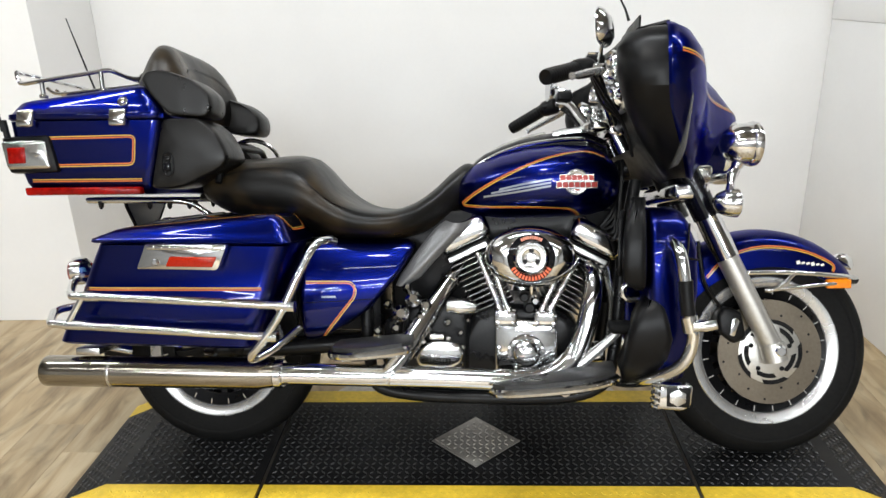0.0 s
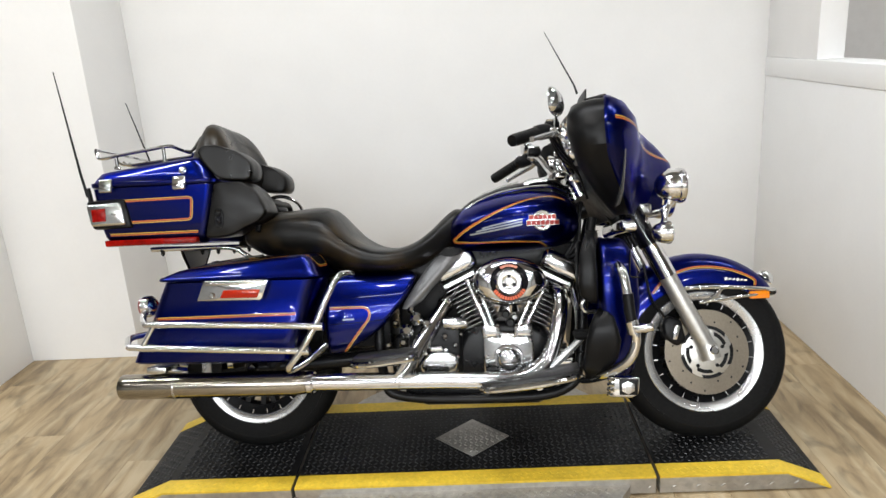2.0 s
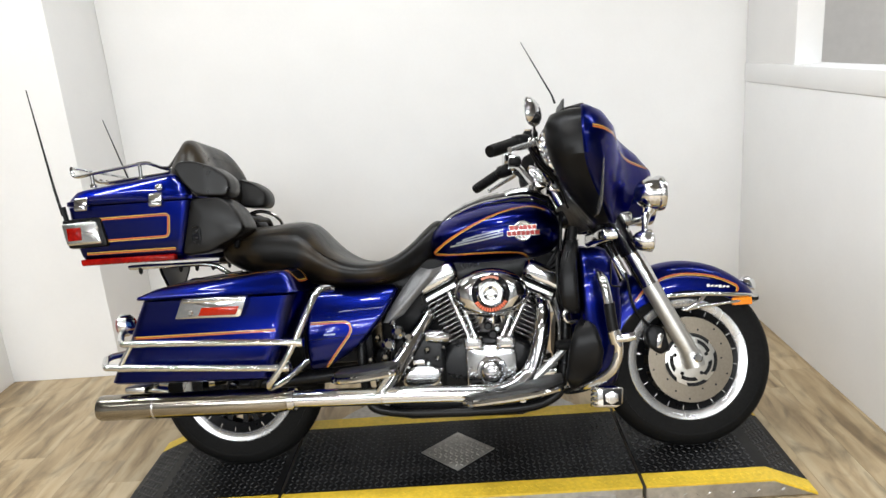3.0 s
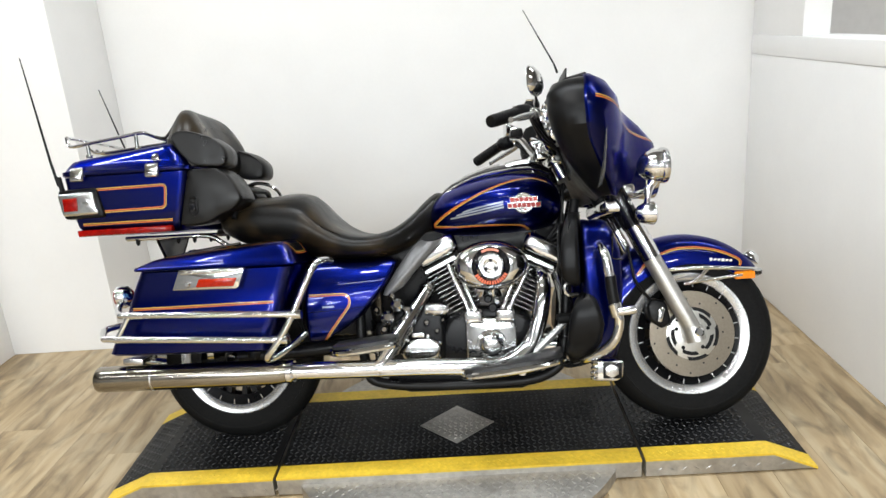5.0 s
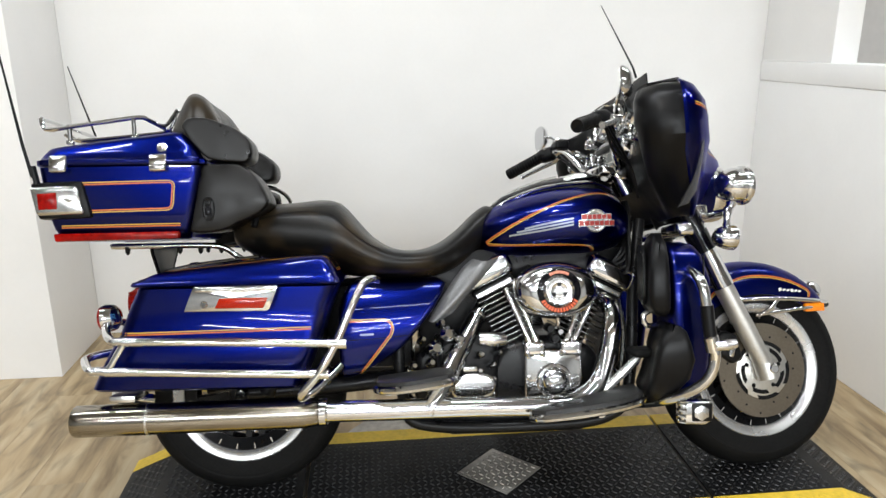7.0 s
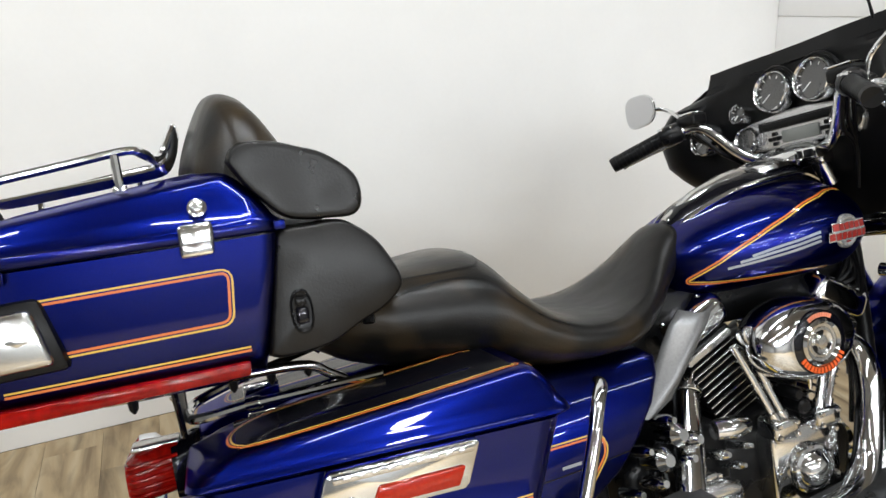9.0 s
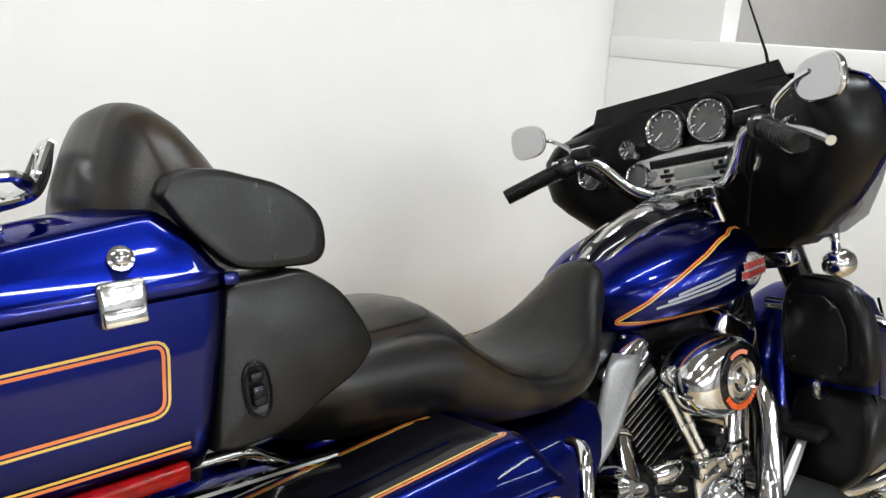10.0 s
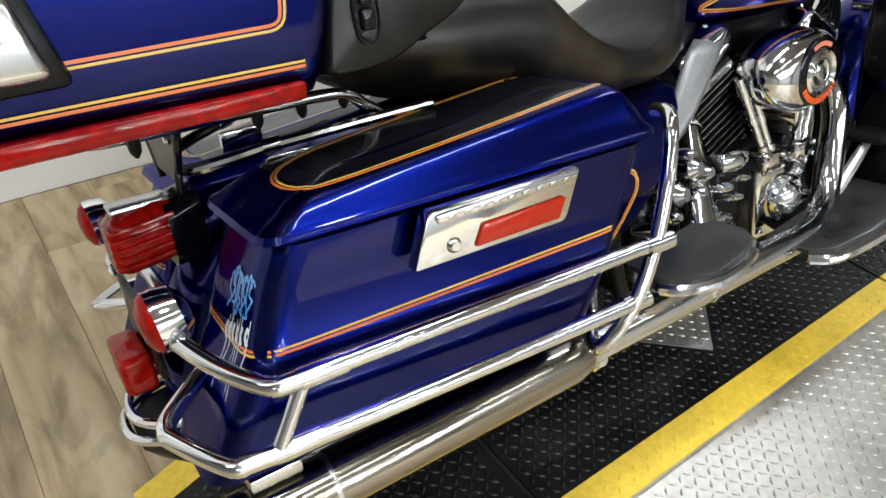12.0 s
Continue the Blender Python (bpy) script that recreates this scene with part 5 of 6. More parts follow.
for z, k in ((0.318, 0.0), (0.292, 0.012)):
    part("fender_trim", tube([(-0.28, -0.098 - k * 0.3, z - 0.01), (-0.36, -0.088 - k * 0.3, z), (-0.408 - k, -0.05, z), (-0.420 - k, 0, z), (-0.408 - k, 0.05, z), (-0.36, 0.088 + k * 0.3, z), (-0.28, 0.098 + k * 0.3, z - 0.01)], 0.0075, 10), CHROME, plate, "chrome rear fender trim")
part("fender_flap", loft([[(-0.30, -0.09, z), (-0.38 - d, -0.075, z), (-0.412 - d, -0.03, z), (-0.412 - d, 0.03, z), (-0.38 - d, 0.075, z), (-0.30, 0.09, z)] for z, d in ((0.238, -0.012), (0.262, 0.008), (0.288, 0.010))]), PLASTIC, plate, "black fender bottom trim")

# saddlebags
def bag_side(s):
    shift = pose(0, -0.03, -0.05) if s > 0 else None

    def q(x0, x1, vo_r, vo_f, vi):
        c = [(x0, s * vo_r), (x1, s * vo_f), (x1, s * vi), (x0, s * vi)]
        return c if s < 0 else c[::-1]
    rows = ((0.355, -0.372, 0.180, 0.312, 0.345, 0.16, 0.035), (0.362, -0.382, 0.190, 0.324, 0.356, 0.15, 0.045), (0.43, -0.348, 0.217, 0.332, 0.368, 0.145, 0.045), (0.495, -0.312, 0.243, 0.335, 0.374, 0.14, 0.045), (0.503, -0.306, 0.247, 0.331, 0.371, 0.14, 0.045), (0.58, -0.275, 0.273, 0.334, 0.376, 0.14, 0.045), (0.632, -0.252, 0.293, 0.335, 0.377, 0.14, 0.045), (0.636, -0.252, 0.293, 0.328, 0.370, 0.14, 0.045))
    bag = part("saddlebag", loft([quad_ring(q(x0, x1, a, b, c), z, r, 6) for z, x0, x1, a, b, c, r in rows]), BLUE, bike, "dark blue hard saddlebag with chrome latch", m=shift, smooth=40)
    top = lambda base, k: (lambda x: base + k * (x - 0.25) + 0.16 * k * (1 - ((x - 0.02) / 0.27) ** 2))
    lrows = ((0.638, 0.0, -0.262, 0.300, 0.341, 0.383, 0.13, 0.032), (0.642, 0.0, -0.266, 0.304, 0.345, 0.387, 0.126, 0.030), (0.652, 0.004, -0.262, 0.300, 0.343, 0.384, 0.126, 0.030), (0.658, 0.01, -0.252, 0.294, 0.338, 0.377, 0.13, 0.030), (0.672, 0.031, -0.245, 0.288, 0.335, 0.371, 0.132, 0.030), (0.688, 0.060, -0.236, 0.278, 0.329, 0.363, 0.135, 0.030), (0.699, 0.079, -0.228, 0.269, 0.324, 0.357, 0.138, 0.028), (0.705, 0.088, -0.222, 0.262, 0.319, 0.352, 0.142, 0.028), (0.709, 0.091, -0.214, 0.254, 0.311, 0.343, 0.150, 0.028), (0.712, 0.090, -0.15, 0.20, 0.27, 0.29, 0.18, 0.03))
    blid = part("bag_lid", loft([quad_ring(q(x0, x1, a, b, c), top(z, k), r, 6) for z, k, x0, x1, a, b, c, r in lrows]), BLUE, bag, "dark blue saddlebag lid", smooth=40)
    ls = surface_of(blid)
    bsurf = surface_of(bag)
    inset = [(-0.150, s * 0.190, 2), (-0.183, s * 0.200, 2), (-0.198, s * 0.226, 2), (-0.198, s * 0.262, 2), (-0.186, s * 0.290, 2), (-0.158, s * 0.307, 2), (0.00, s * 0.321, 2), (0.220, s * 0.331, 2), (0.238, s * 0.320, 2)]
    double_stripe(ls, [(0.215, s * 0.186, 2), (0.07, s * 0.184, 2), (-0.06, s * 0.186, 2)] + inset, (0, 0, -1), blid, res=4, flip=s)
    nx, ny = 30, 8
    bm = bmesh.new()
    grid = []
    for i in range(nx + 1):
        row = []
        for j in range(ny + 1):
            x = -0.190 + 0.425 * i / nx
            y = s * (0.150 + (0.152 + 0.024 * min(1.0, 1.4 * i / nx)) * j / ny)
            h = on_surface(ls, (x, y, 2), (0, 0, -1))
            row.append(bm.verts.new((x, y, (h[0].z if h else 0.7) + 0.0008)))
        grid.append(row)
    for i in range(nx):
        for j in range(ny):
            bm.faces.new((grid[i][j], grid[i + 1][j], grid[i + 1][j + 1], grid[i][j + 1]))
    part("lid_panel", bm, BLACK_PAINT, blid, "gloss black lid panel")
    bm = bmesh.new()
    grid = []
    for i in range(9):
        row = []
        for j in range(6):
            y, z = s * (0.188 + (0.104 + 0.034 * j / 5) * i / 8), 0.675 + 0.036 * j / 5
            h = on_surface(ls, (1, y, z), (-1, 0, 0))
            row.append(bm.verts.new(((h[0].x if h else 0.26) + 0.0008, y, z)))
        grid.append(row)
    for i in range(8):
        for j in range(5):
            bm.faces.new((grid[i][j], grid[i + 1][j], grid[i + 1][j + 1], grid[i][j + 1]))
    part("lid_front_panel", bm, BLACK_PAINT, blid, "gloss black panel over the front edge")
    double_stripe(ls, [(1, s * 0.330, 0.712), (1, s * 0.320, 0.696), (1, s * 0.304, 0.680), (1, s * 0.288, 0.674), (1, s * 0.205, 0.674), (1, s * 0.190, 0.678), (1, s * 0.187, 0.692), (1, s * 0.190, 0.711)], (-1, 0, 0), blid, res=3, flip=s)
    double_stripe(bsurf, [(-0.300, s, 0.512), (-0.15, s, 0.514), (0.10, s, 0.518), (0.222, s, 0.520)], (0, -s, 0), bag, flip=s)
    double_stripe(bsurf, [(-1, s * 0.16, 0.520), (-1, s * 0.25, 0.516), (-1, s * 0.33, 0.512)], (1, 0, 0), bag, flip=-s)
    lp = part("latch_plate", slab([(-0.092, 0.573), (0.126, 0.571), (0.134, 0.577), (0.157, 0.634), (0.152, 0.639), (-0.062, 0.639), (-0.068, 0.634)], s * 0.366, s * 0.389, 0.003, 2), CHROME, bag, "chrome saddlebag latch plate", m=pose(0, 0, 0, 0, 0, s * 2.4))
    part("latch_reflector", slab([(-0.010, 0.580), (0.118, 0.579), (0.131, 0.606), (0.003, 0.607)], s * 0.387, s * 0.394, 0.003), RED_ORANGE, lp, "orange-red reflector")
    part("latch_hinge", slab([(-0.058, 0.624), (0.145, 0.624), (0.150, 0.636), (-0.060, 0.636)], s * 0.387, s * 0.396, 0.003), CHROME, lp)
    for k in range(9):
        part("hinge_mark", slab([(-0.045 + 0.021 * k, 0.627), (-0.035 + 0.021 * k, 0.627), (-0.034 + 0.021 * k, 0.633), (-0.044 + 0.021 * k, 0.633)], s * 0.3955, s * 0.398, 0.001), CHROME_SOFT, lp)
    part("latch_lock", lathe([(0, 0.006), (0.006, 0.006), (0.009, 0.003), (0.010, 0), (0, 0)], 20, axis_matrix((-0.038, s * 0.389, 0.591), (0, s, 0))), CHROME, lp, "chrome key lock")
    # chrome guard
    guard = part("bag_guard", tube([(0.40, s * 0.29, 0.640), (0.385, s * 0.325, 0.645), (0.362, s * 0.352, 0.632), (0.330, s * 0.376, 0.570), (0.288, s * 0.390, 0.476), (0.240, s * 0.394, 0.398), (0.196, s * 0.380, 0.345), (0.196, s * 0.352, 0.330), (0.235, s * 0.31, 0.348), (0.29, s * 0.25, 0.395)], 0.0115, 14, 6), CHROME, bike, "chrome saddlebag guard with two rails", m=shift)
    part("guard_rail", tube([(0.300, s * 0.388, 0.478), (0.10, s * 0.386, 0.486), (-0.22, s * 0.380, 0.497), (-0.275, s * 0.378, 0.498), (-0.300, s * 0.370, 0.500), (-0.336, s * 0.31, 0.513), (-0.362, s * 0.24, 0.533), (-0.366, s * 0.17, 0.540)], 0.0115, 14, 6), CHROME, guard, "upper chrome guard rail")
    part("guard_rail", tube([(0.250, s * 0.392, 0.398), (0.05, s * 0.388, 0.406), (-0.26, s * 0.382, 0.419), (-0.335, s * 0.379, 0.423), (-0.360, s * 0.372, 0.425), (-0.398, s * 0.303, 0.437), (-0.402, s * 0.285, 0.440), (-0.390, s * 0.262, 0.446), (-0.33, s * 0.20, 0.452)], 0.0115, 14, 6), CHROME, guard, "lower chrome guard rail")
    part("guard_strut", tube([(-0.262, s * 0.381, 0.498), (-0.308, s * 0.381, 0.421)], 0.0095, 12), CHROME, guard)
    for x, z in ((0.300, 0.4775), (0.252, 0.3978)):
        part("rail_clamp", tube([(x - 0.030, s * 0.389, z + 0.001), (x + 0.018, s * 0.391, z)], 0.0145, 14), CHROME, guard)
    for x, z in ((-0.24, 0.4975), (-0.285, 0.4205)):
        part("rail_clamp", tube([(x - 0.028, s * 0.3795, z), (x + 0.028, s * 0.3805, z - 0.001)], 0.0132, 14), CHROME, guard)
    # painted marks on the bag's rear face
    if s < 0:
        rng = random.Random(4)
        for k in range(9):
            y = -0.308 + 0.007 * k + 0.004 * rng.random()
            z = 0.588 - 0.012 * rng.random()
            part("blue_mark", ribbon(bsurf, [(-1, y, z), (-1, y + 0.007, z + 0.014 * rng.random()), (-1, y + 0.010, z - 0.012), (-1, y + 0.002, z - 0.026 * rng.random() - 0.012), (-1, y + 0.012, z - 0.034)], (1, 0, 0), 0.0034, 0.0014, 4), MARK_BLUE, bag, "light blue airbrushed mark")
        for k in range(6):
            y = -0.306 + 0.0115 * k
            z = 0.540 - 0.002 * k
            part("white_mark", ribbon(bsurf, [(-1, y, z), (-1, y + 0.003, z - 0.010), (-1, y - 0.001, z - 0.020)], (1, 0, 0), 0.0052, 0.0014, 3), MARK_WHITE, bag, "white airbrushed mark")
        for k in range(9):
            y = -0.312 + 0.065 * rng.random()
            z = 0.556 - 0.03 * rng.random()
            part("white_streak", ribbon(bsurf, [(-1, y, z), (-1, y + 0.006 * (rng.random() - 0.5), z - 0.04), (-1, y + 0.014 * (rng.random() - 0.5), z - 0.06 - 0.05 * rng.random())], (1, 0, 0), 0.0013, 0.0012, 3), MARK_WHITE, bag, "thin white airbrushed streak")


for side in (-1, 1):
    bag_side(side)

# engine
part("crankcase", slab([(0.735, 0.235), (0.80, 0.200), (1.02, 0.200), (1.085, 0.245), (1.10, 0.33), (1.06, 0.405), (0.99, 0.445), (0.86, 0.450), (0.77, 0.42), (0.73, 0.34)], -0.145, 0.16, 0.025, 3), SATIN, bike, "satin black crankcase")
BASE = Vector((0.919, 0, 0.246))
for name, ang, fins in (("rear_cylinder", -25.0, 12), ("front_cylinder", 27.0, 12)):
    d = Vector((math.sin(radians(ang)), 0, math.cos(radians(ang))))
    M = Matrix.Translation(BASE) @ pose(0, 0, 0, 0, ang, 0)
    cyl = part(name, lathe([(0, 0.17), (0.052, 0.17), (0.052, 0.42), (0, 0.42)], 32, M), SATIN, bike, "black air-cooled cylinder with fins")
    for k in range(fins):
        h = 0.200 + k * 0.0165
        g = 1.0 if k < fins - 3 else 1.06
        bm = box(-0.060 * g, 0.060 * g, -0.118 * g, 0.105, h, h + 0.0052, 0.0024, 1)
        bm.transform(M)
        part("fin", bm, SATIN, cyl)
        bm = box(-0.0605 * g, 0.0605 * g, -0.1195 * g, -0.1172 * g, h + 0.0014, h + 0.0038, 0.0008, 1)
        bm.transform(M)
        part("fin_edge", bm, CHROME_SOFT, cyl)
    bm = box(-0.068, 0.068, -0.124, 0.10, 0.378, 0.404, 0.008, 2)
    bm.transform(M)
    part("cylinder_head", bm, SATIN, cyl, "black cylinder head")
    bm = box(-0.064, 0.060, -0.132, -0.118, 0.380, 0.397, 0.003, 1)
    bm.transform(M)
    part("head_band", bm, CHROME_SOFT, cyl)
    bm = box(-0.076, 0.086, -0.132, 0.10, 0.402, 0.476, 0.026, 4)
    bm.transform(M)
    rocker = part("rocker_box", bm, CHROME, cyl, "chrome rocker box")
    for q in ((-0.05, -0.09), (0.055, -0.09), (-0.05, 0.06), (0.055, 0.06)):
        bolt(M @ Vector((q[0], q[1], 0.475)), d, 0.008, cyl)
for (x0, z0), (x1, z1) in (((0.851, 0.432), (0.782, 0.600)), ((0.872, 0.432), (0.812, 0.600)), ((0.982, 0.432), (1.064, 0.586)), ((0.960, 0.432), (1.030, 0.590))):
    rod = part("pushrod_tube", tube([(x0, -0.188, z0), (x1, -0.165, z1)], 0.0085, 14), CHROME, bike, "chrome pushrod tube")
    a, b = Vector((x0, -0.188, z0)), Vector((x1, -0.165, z1))
    part("rod_collar", tube([a.lerp(b, 0.02), a.lerp(b, 0.12)], 0.0125, 14), CHROME, rod)
    part("rod_collar", tube([a.lerp(b, 0.42), a.lerp(b, 0.50)], 0.0105, 14), CHROME, rod)
for x in (0.862, 0.972):
    blk = part("tappet_block", box(x - 0.032, x + 0.032, -0.208, -0.15, 0.395, 0.440, 0.010, 3), CHROME, bike, "chrome tappet block")
    for dx, dz in ((-0.022, 0.012), (0.022, 0.012), (-0.022, -0.012), (0.022, -0.012)):
        bolt((x + dx, -0.209, 0.417 + dz), (0, -1, 0), 0.006, blk)
cam_cover = part("cam_cover", slab([(0.832, 0.252), (0.845, 0.240), (0.93, 0.236), (0.985, 0.255), (1.008, 0.30), (1.008, 0.375), (0.985, 0.410), (0.90, 0.414), (0.845, 0.412), (0.832, 0.395)], -0.14, -0.192, 0.012, 3), CHROME, bike, "chrome cam cover")
part("timer_ring", lathe([(0.040, 0.0), (0.050, 0.0), (0.053, 0.010), (0.050, 0.018), (0.043, 0.020), (0.040, 0.012)], 40, axis_matrix((0.920, -0.190, 0.320), (0, -1, 0))), CHROME, cam_cover)
part("timer_cover", lathe([(0, 0.034), (0.014, 0.033), (0.028, 0.027), (0.038, 0.017), (0.0445, 0.004), (0.0445, -0.01), (0, -0.01)], 40, axis_matrix((0.920, -0.195, 0.320), (0, -1, 0))), CHROME, cam_cover, "round chrome timer cover")
for k in range(5):
    a = radians(20 + 72 * k)
    bolt((0.920 + 0.0475 * math.cos(a), -0.207, 0.320 + 0.0475 * math.sin(a)), (0, -1, 0), 0.0045, cam_cover)
for x, z in ((0.845, 0.262), (0.845, 0.33), (0.845, 0.395), (0.995, 0.385), (0.995, 0.285), (0.89, 0.398), (0.945, 0.400)):
    bolt((x, -0.194, z), (0, -1, 0), 0.0075, cam_cover)
part("oil_filter", lathe([(0, 0.05), (0.030, 0.05), (0.036, 0.044), (0.036, -0.03), (0, -0.03)], 32, axis_matrix((1.105, -0.06, 0.29), (1, 0, 0))), CHROME, bike, "chrome oil filter")
# air cleaner


def oval(profile, n=56):
    """Profile of (fraction, height) on an oval 0.128 by 0.086, turned to face the right."""
    rings = []
    for f, h in profile:
        rings.append([(0.931 + 0.128 * f * math.cos(a), -0.215 - h, 0.590 + 0.0865 * f * math.sin(a)) for a in (2 * math.pi * k / n for k in range(n))])
    return loft(rings)


air = part("air_cleaner", oval([(0.88, -0.085), (0.97, -0.075), (1.0, -0.055), (1.0, -0.035), (0.985, -0.020), (0.93, -0.002), (0.80, 0.014), (0.62, 0.022), (0.50, 0.024), (0.02, 0.024)]), CHROME, bike, "oval chrome air cleaner cover")
am = axis_matrix((0.931, -0.239, 0.592), (0, -1, 0))
ins = part("air_insert", lathe([(0, 0.003), (0.060, 0.003), (0.065, 0.000), (0.065, -0.01), (0, -0.01)], 48, am), BLACK_PAINT, air, "black round cover insert with orange marks")
part("insert_ring", lathe([(0.038, 0.006), (0.043, 0.011), (0.048, 0.006), (0.048, 0.0), (0.038, 0.0), (0.038, 0.006)], 48, am), CHROME, ins, "chrome insert ring")
part("insert_cap", lathe([(0, 0.009), (0.012, 0.008), (0.015, 0.004), (0.024, 0.0045), (0.026, 0.006), (0.030, 0.006), (0.032, 0.004), (0.038, 0.0045), (0.038, 0.0), (0, 0.0)], 32, am), CHROME_SOFT, ins)
for k in range(3):
    a = radians(90 + 120 * k)
    part("cap_hollow", lathe([(0, 0.0052), (0.007, 0.0052), (0.007, 0.001), (0, 0.001)], 16, axis_matrix((0.931 + 0.021 * math.cos(a), -0.239, 0.592 + 0.021 * math.sin(a)), (0, -1, 0))), SATIN, ins)


def letter_bar(a, r0, r1, wid, material, parent, label):
    bm = arc_slab(r0, r1, a - wid, a + wid, -0.2425, -0.2445, 2)
    bm.transform(Matrix.Translation((0.931, 0, 0.592)))
    part("letter_bar", bm, material, parent, label)


for k in range(14):
    letter_bar(radians(212 + 116 * k / 13), 0.0505, 0.0625, 0.050, ORANGE_MARK, ins, "orange letter mark")
for k in range(10):
    letter_bar(radians(62 + 56 * k / 9), 0.0515, 0.060, 0.036, PINK_MARK, ins, "pale orange letter mark")
part("intake", tube([(0.931, -0.15, 0.575), (0.931, -0.05, 0.56), (0.931, 0.0, 0.55)], 0.035, 20), SATIN, bike, "black intake body")
part("breather_bolt", tube([(0.934, -0.20, 0.512), (0.934, -0.20, 0.485)], [0.007, 0.004], 10, 1), CHROME, bike)
# carburettor side clutter between the cylinders
for k, (x, z, r) in enumerate(((0.915, 0.475, 0.014), (0.945, 0.465, 0.011), (0.93, 0.445, 0.016))):
    part("engine_fitting", lathe([(0, 0.02), (r * 0.7, 0.02), (r, 0.014), (r, -0.03), (0, -0.03)], 12, axis_matrix((x, -0.17, z), (0, -1, 0))), CHROME if k % 2 else SATIN, bike)

# transmission and starter
part("gearbox", slab([(0.50, 0.27), (0.56, 0.235), (0.76, 0.235), (0.76, 0.44), (0.70, 0.46), (0.60, 0.45), (0.51, 0.40)], -0.155, 0.14, 0.02, 3), SATIN, bike, "satin black gearbox")
gear_cover = part("gear_cover", slab([(0.607, 0.292), (0.622, 0.272), (0.70, 0.268), (0.735, 0.285), (0.748, 0.315), (0.738, 0.340), (0.705, 0.352), (0.64, 0.350), (0.612, 0.322)], -0.15, -0.208, 0.014, 4), CHROME, bike, "chrome gearbox side cover")
for k in range(8):
    part("cover_letter", slab([(0.640 + 0.009 * k, 0.292), (0.646 + 0.009 * k, 0.292), (0.646 + 0.009 * k, 0.304), (0.640 + 0.009 * k, 0.304)], -0.2075, -0.2095, 0.0005, 1), SATIN, gear_cover, "raised dark letter mark")
for x, z in ((0.612, 0.30), (0.63, 0.345), (0.70, 0.355), (0.74, 0.33), (0.735, 0.283), (0.66, 0.27)):
    bolt((x, -0.185, z), (0, -1, 0), 0.008, gear_cover)
part("filler_cap", box(0.645, 0.690, -0.20, -0.15, 0.352, 0.372, 0.006, 2), CHROME, gear_cover)
starter = part("starter", tube([(0.70, -0.185, 0.450), (0.74, -0.19, 0.448), (0.775, -0.185, 0.445)], [0.02, 0.024, 0.018], 18, 2), CHROME, bike, "chrome starter end")
for x, z, r in ((0.566, 0.428, 0.024), (0.602, 0.470, 0.023), (0.638, 0.452, 0.017), (0.552, 0.386, 0.015), (0.622, 0.418, 0.014), (0.585, 0.503, 0.012), (0.528, 0.455, 0.012), (0.500, 0.378, 0.013), (0.70, 0.405, 0.011), (0.735, 0.375, 0.009), (0.755, 0.41, 0.008)):
    fit_ = part("oil_fitting", lathe([(0, 0.022), (r * 0.5, 0.022), (r * 0.75, 0.015), (r, 0.008), (r, -0.04), (0, -0.04)], 12, axis_matrix((x, -0.200, z), (0.15, -1, 0.25))), CHROME, bike, "chrome oil fitting")
for k in range(3):
    part("oil_hose", tube([(0.56 + 0.02 * k, -0.18, 0.41), (0.55 + 0.03 * k, -0.19, 0.36), (0.60 + 0.02 * k, -0.16, 0.30)], 0.007, 8), PLASTIC, bike)
part("oil_pan", slab([(0.55, 0.165), (0.62, 0.145), (1.02, 0.145), (1.08, 0.170), (1.10, 0.235), (0.53, 0.24)], -0.12, 0.13, 0.015, 2), SATIN, bike, "black oil pan")

# exhaust
muffler = part("muffler", lathe([(0.030, 0.012), (0.034, -0.001), (0.040, -0.002), (0.0432, 0.004), (0.0435, 0.030), (0.0435, 0.62), (0.038, 0.655), (0.030, 0.672), (0, 0.672)], 40, axis_matrix((-0.432, -0.292, 0.272), (1, 0.0, 0.003))), MUFFLER_CHROME, bike, "long chrome muffler")
part("muffler_bore", lathe([(0, 0.25), (0.029, 0.25), (0.030, 0.012), (0.031, 0.25)], 24, axis_matrix((-0.432, -0.292, 0.272), (1, 0, 0.003))), SATIN, muffler)
part("muffler_seam", lathe([(0.0436, 0.195), (0.0443, 0.197), (0.0443, 0.200), (0.0436, 0.202)], 40, axis_matrix((-0.432, -0.292, 0.272), (1, 0, 0.003))), CHROME_SOFT, muffler)
part("muffler", lathe([(0.030, 0.012), (0.034, -0.001), (0.040, -0.002), (0.0432, 0.004), (0.0435, 0.030), (0.0435, 0.62), (0.038, 0.655), (0.030, 0.672), (0, 0.672)], 32, axis_matrix((-0.30, 0.275, 0.262), (1, 0, 0.003))), CHROME, bike, "long chrome muffler")
part("muffler_clamp", lathe([(0.036, 0), (0.040, 0.004), (0.040, 0.022), (0.036, 0.026), (0.03, 0.026), (0.03, 0), (0.036, 0)], 28, axis_matrix((0.228, -0.291, 0.274), (1, 0, 0))), CHROME, muffler)
part("muffler_bracket", box(-0.335, -0.265, -0.31, -0.20, 0.322, 0.342, 0.004), CHROME_SOFT, muffler)
header = part("exhaust_pipe", tube([(0.245, -0.291, 0.274), (0.45, -0.288, 0.272), (0.70, -0.280, 0.268), (0.86, -0.272, 0.262), (0.95, -0.255, 0.262), (1.01, -0.235, 0.283), (1.055, -0.215, 0.325), (1.085, -0.200, 0.40), (1.100, -0.190, 0.47), (1.105, -0.165, 0.525), (1.092, -0.12, 0.555)], [0.030, 0.030, 0.0295, 0.029, 0.029, 0.029, 0.029, 0.0285, 0.028, 0.027, 0.025], 24, 6), CHROME, bike, "chrome front exhaust pipe with heat shields")
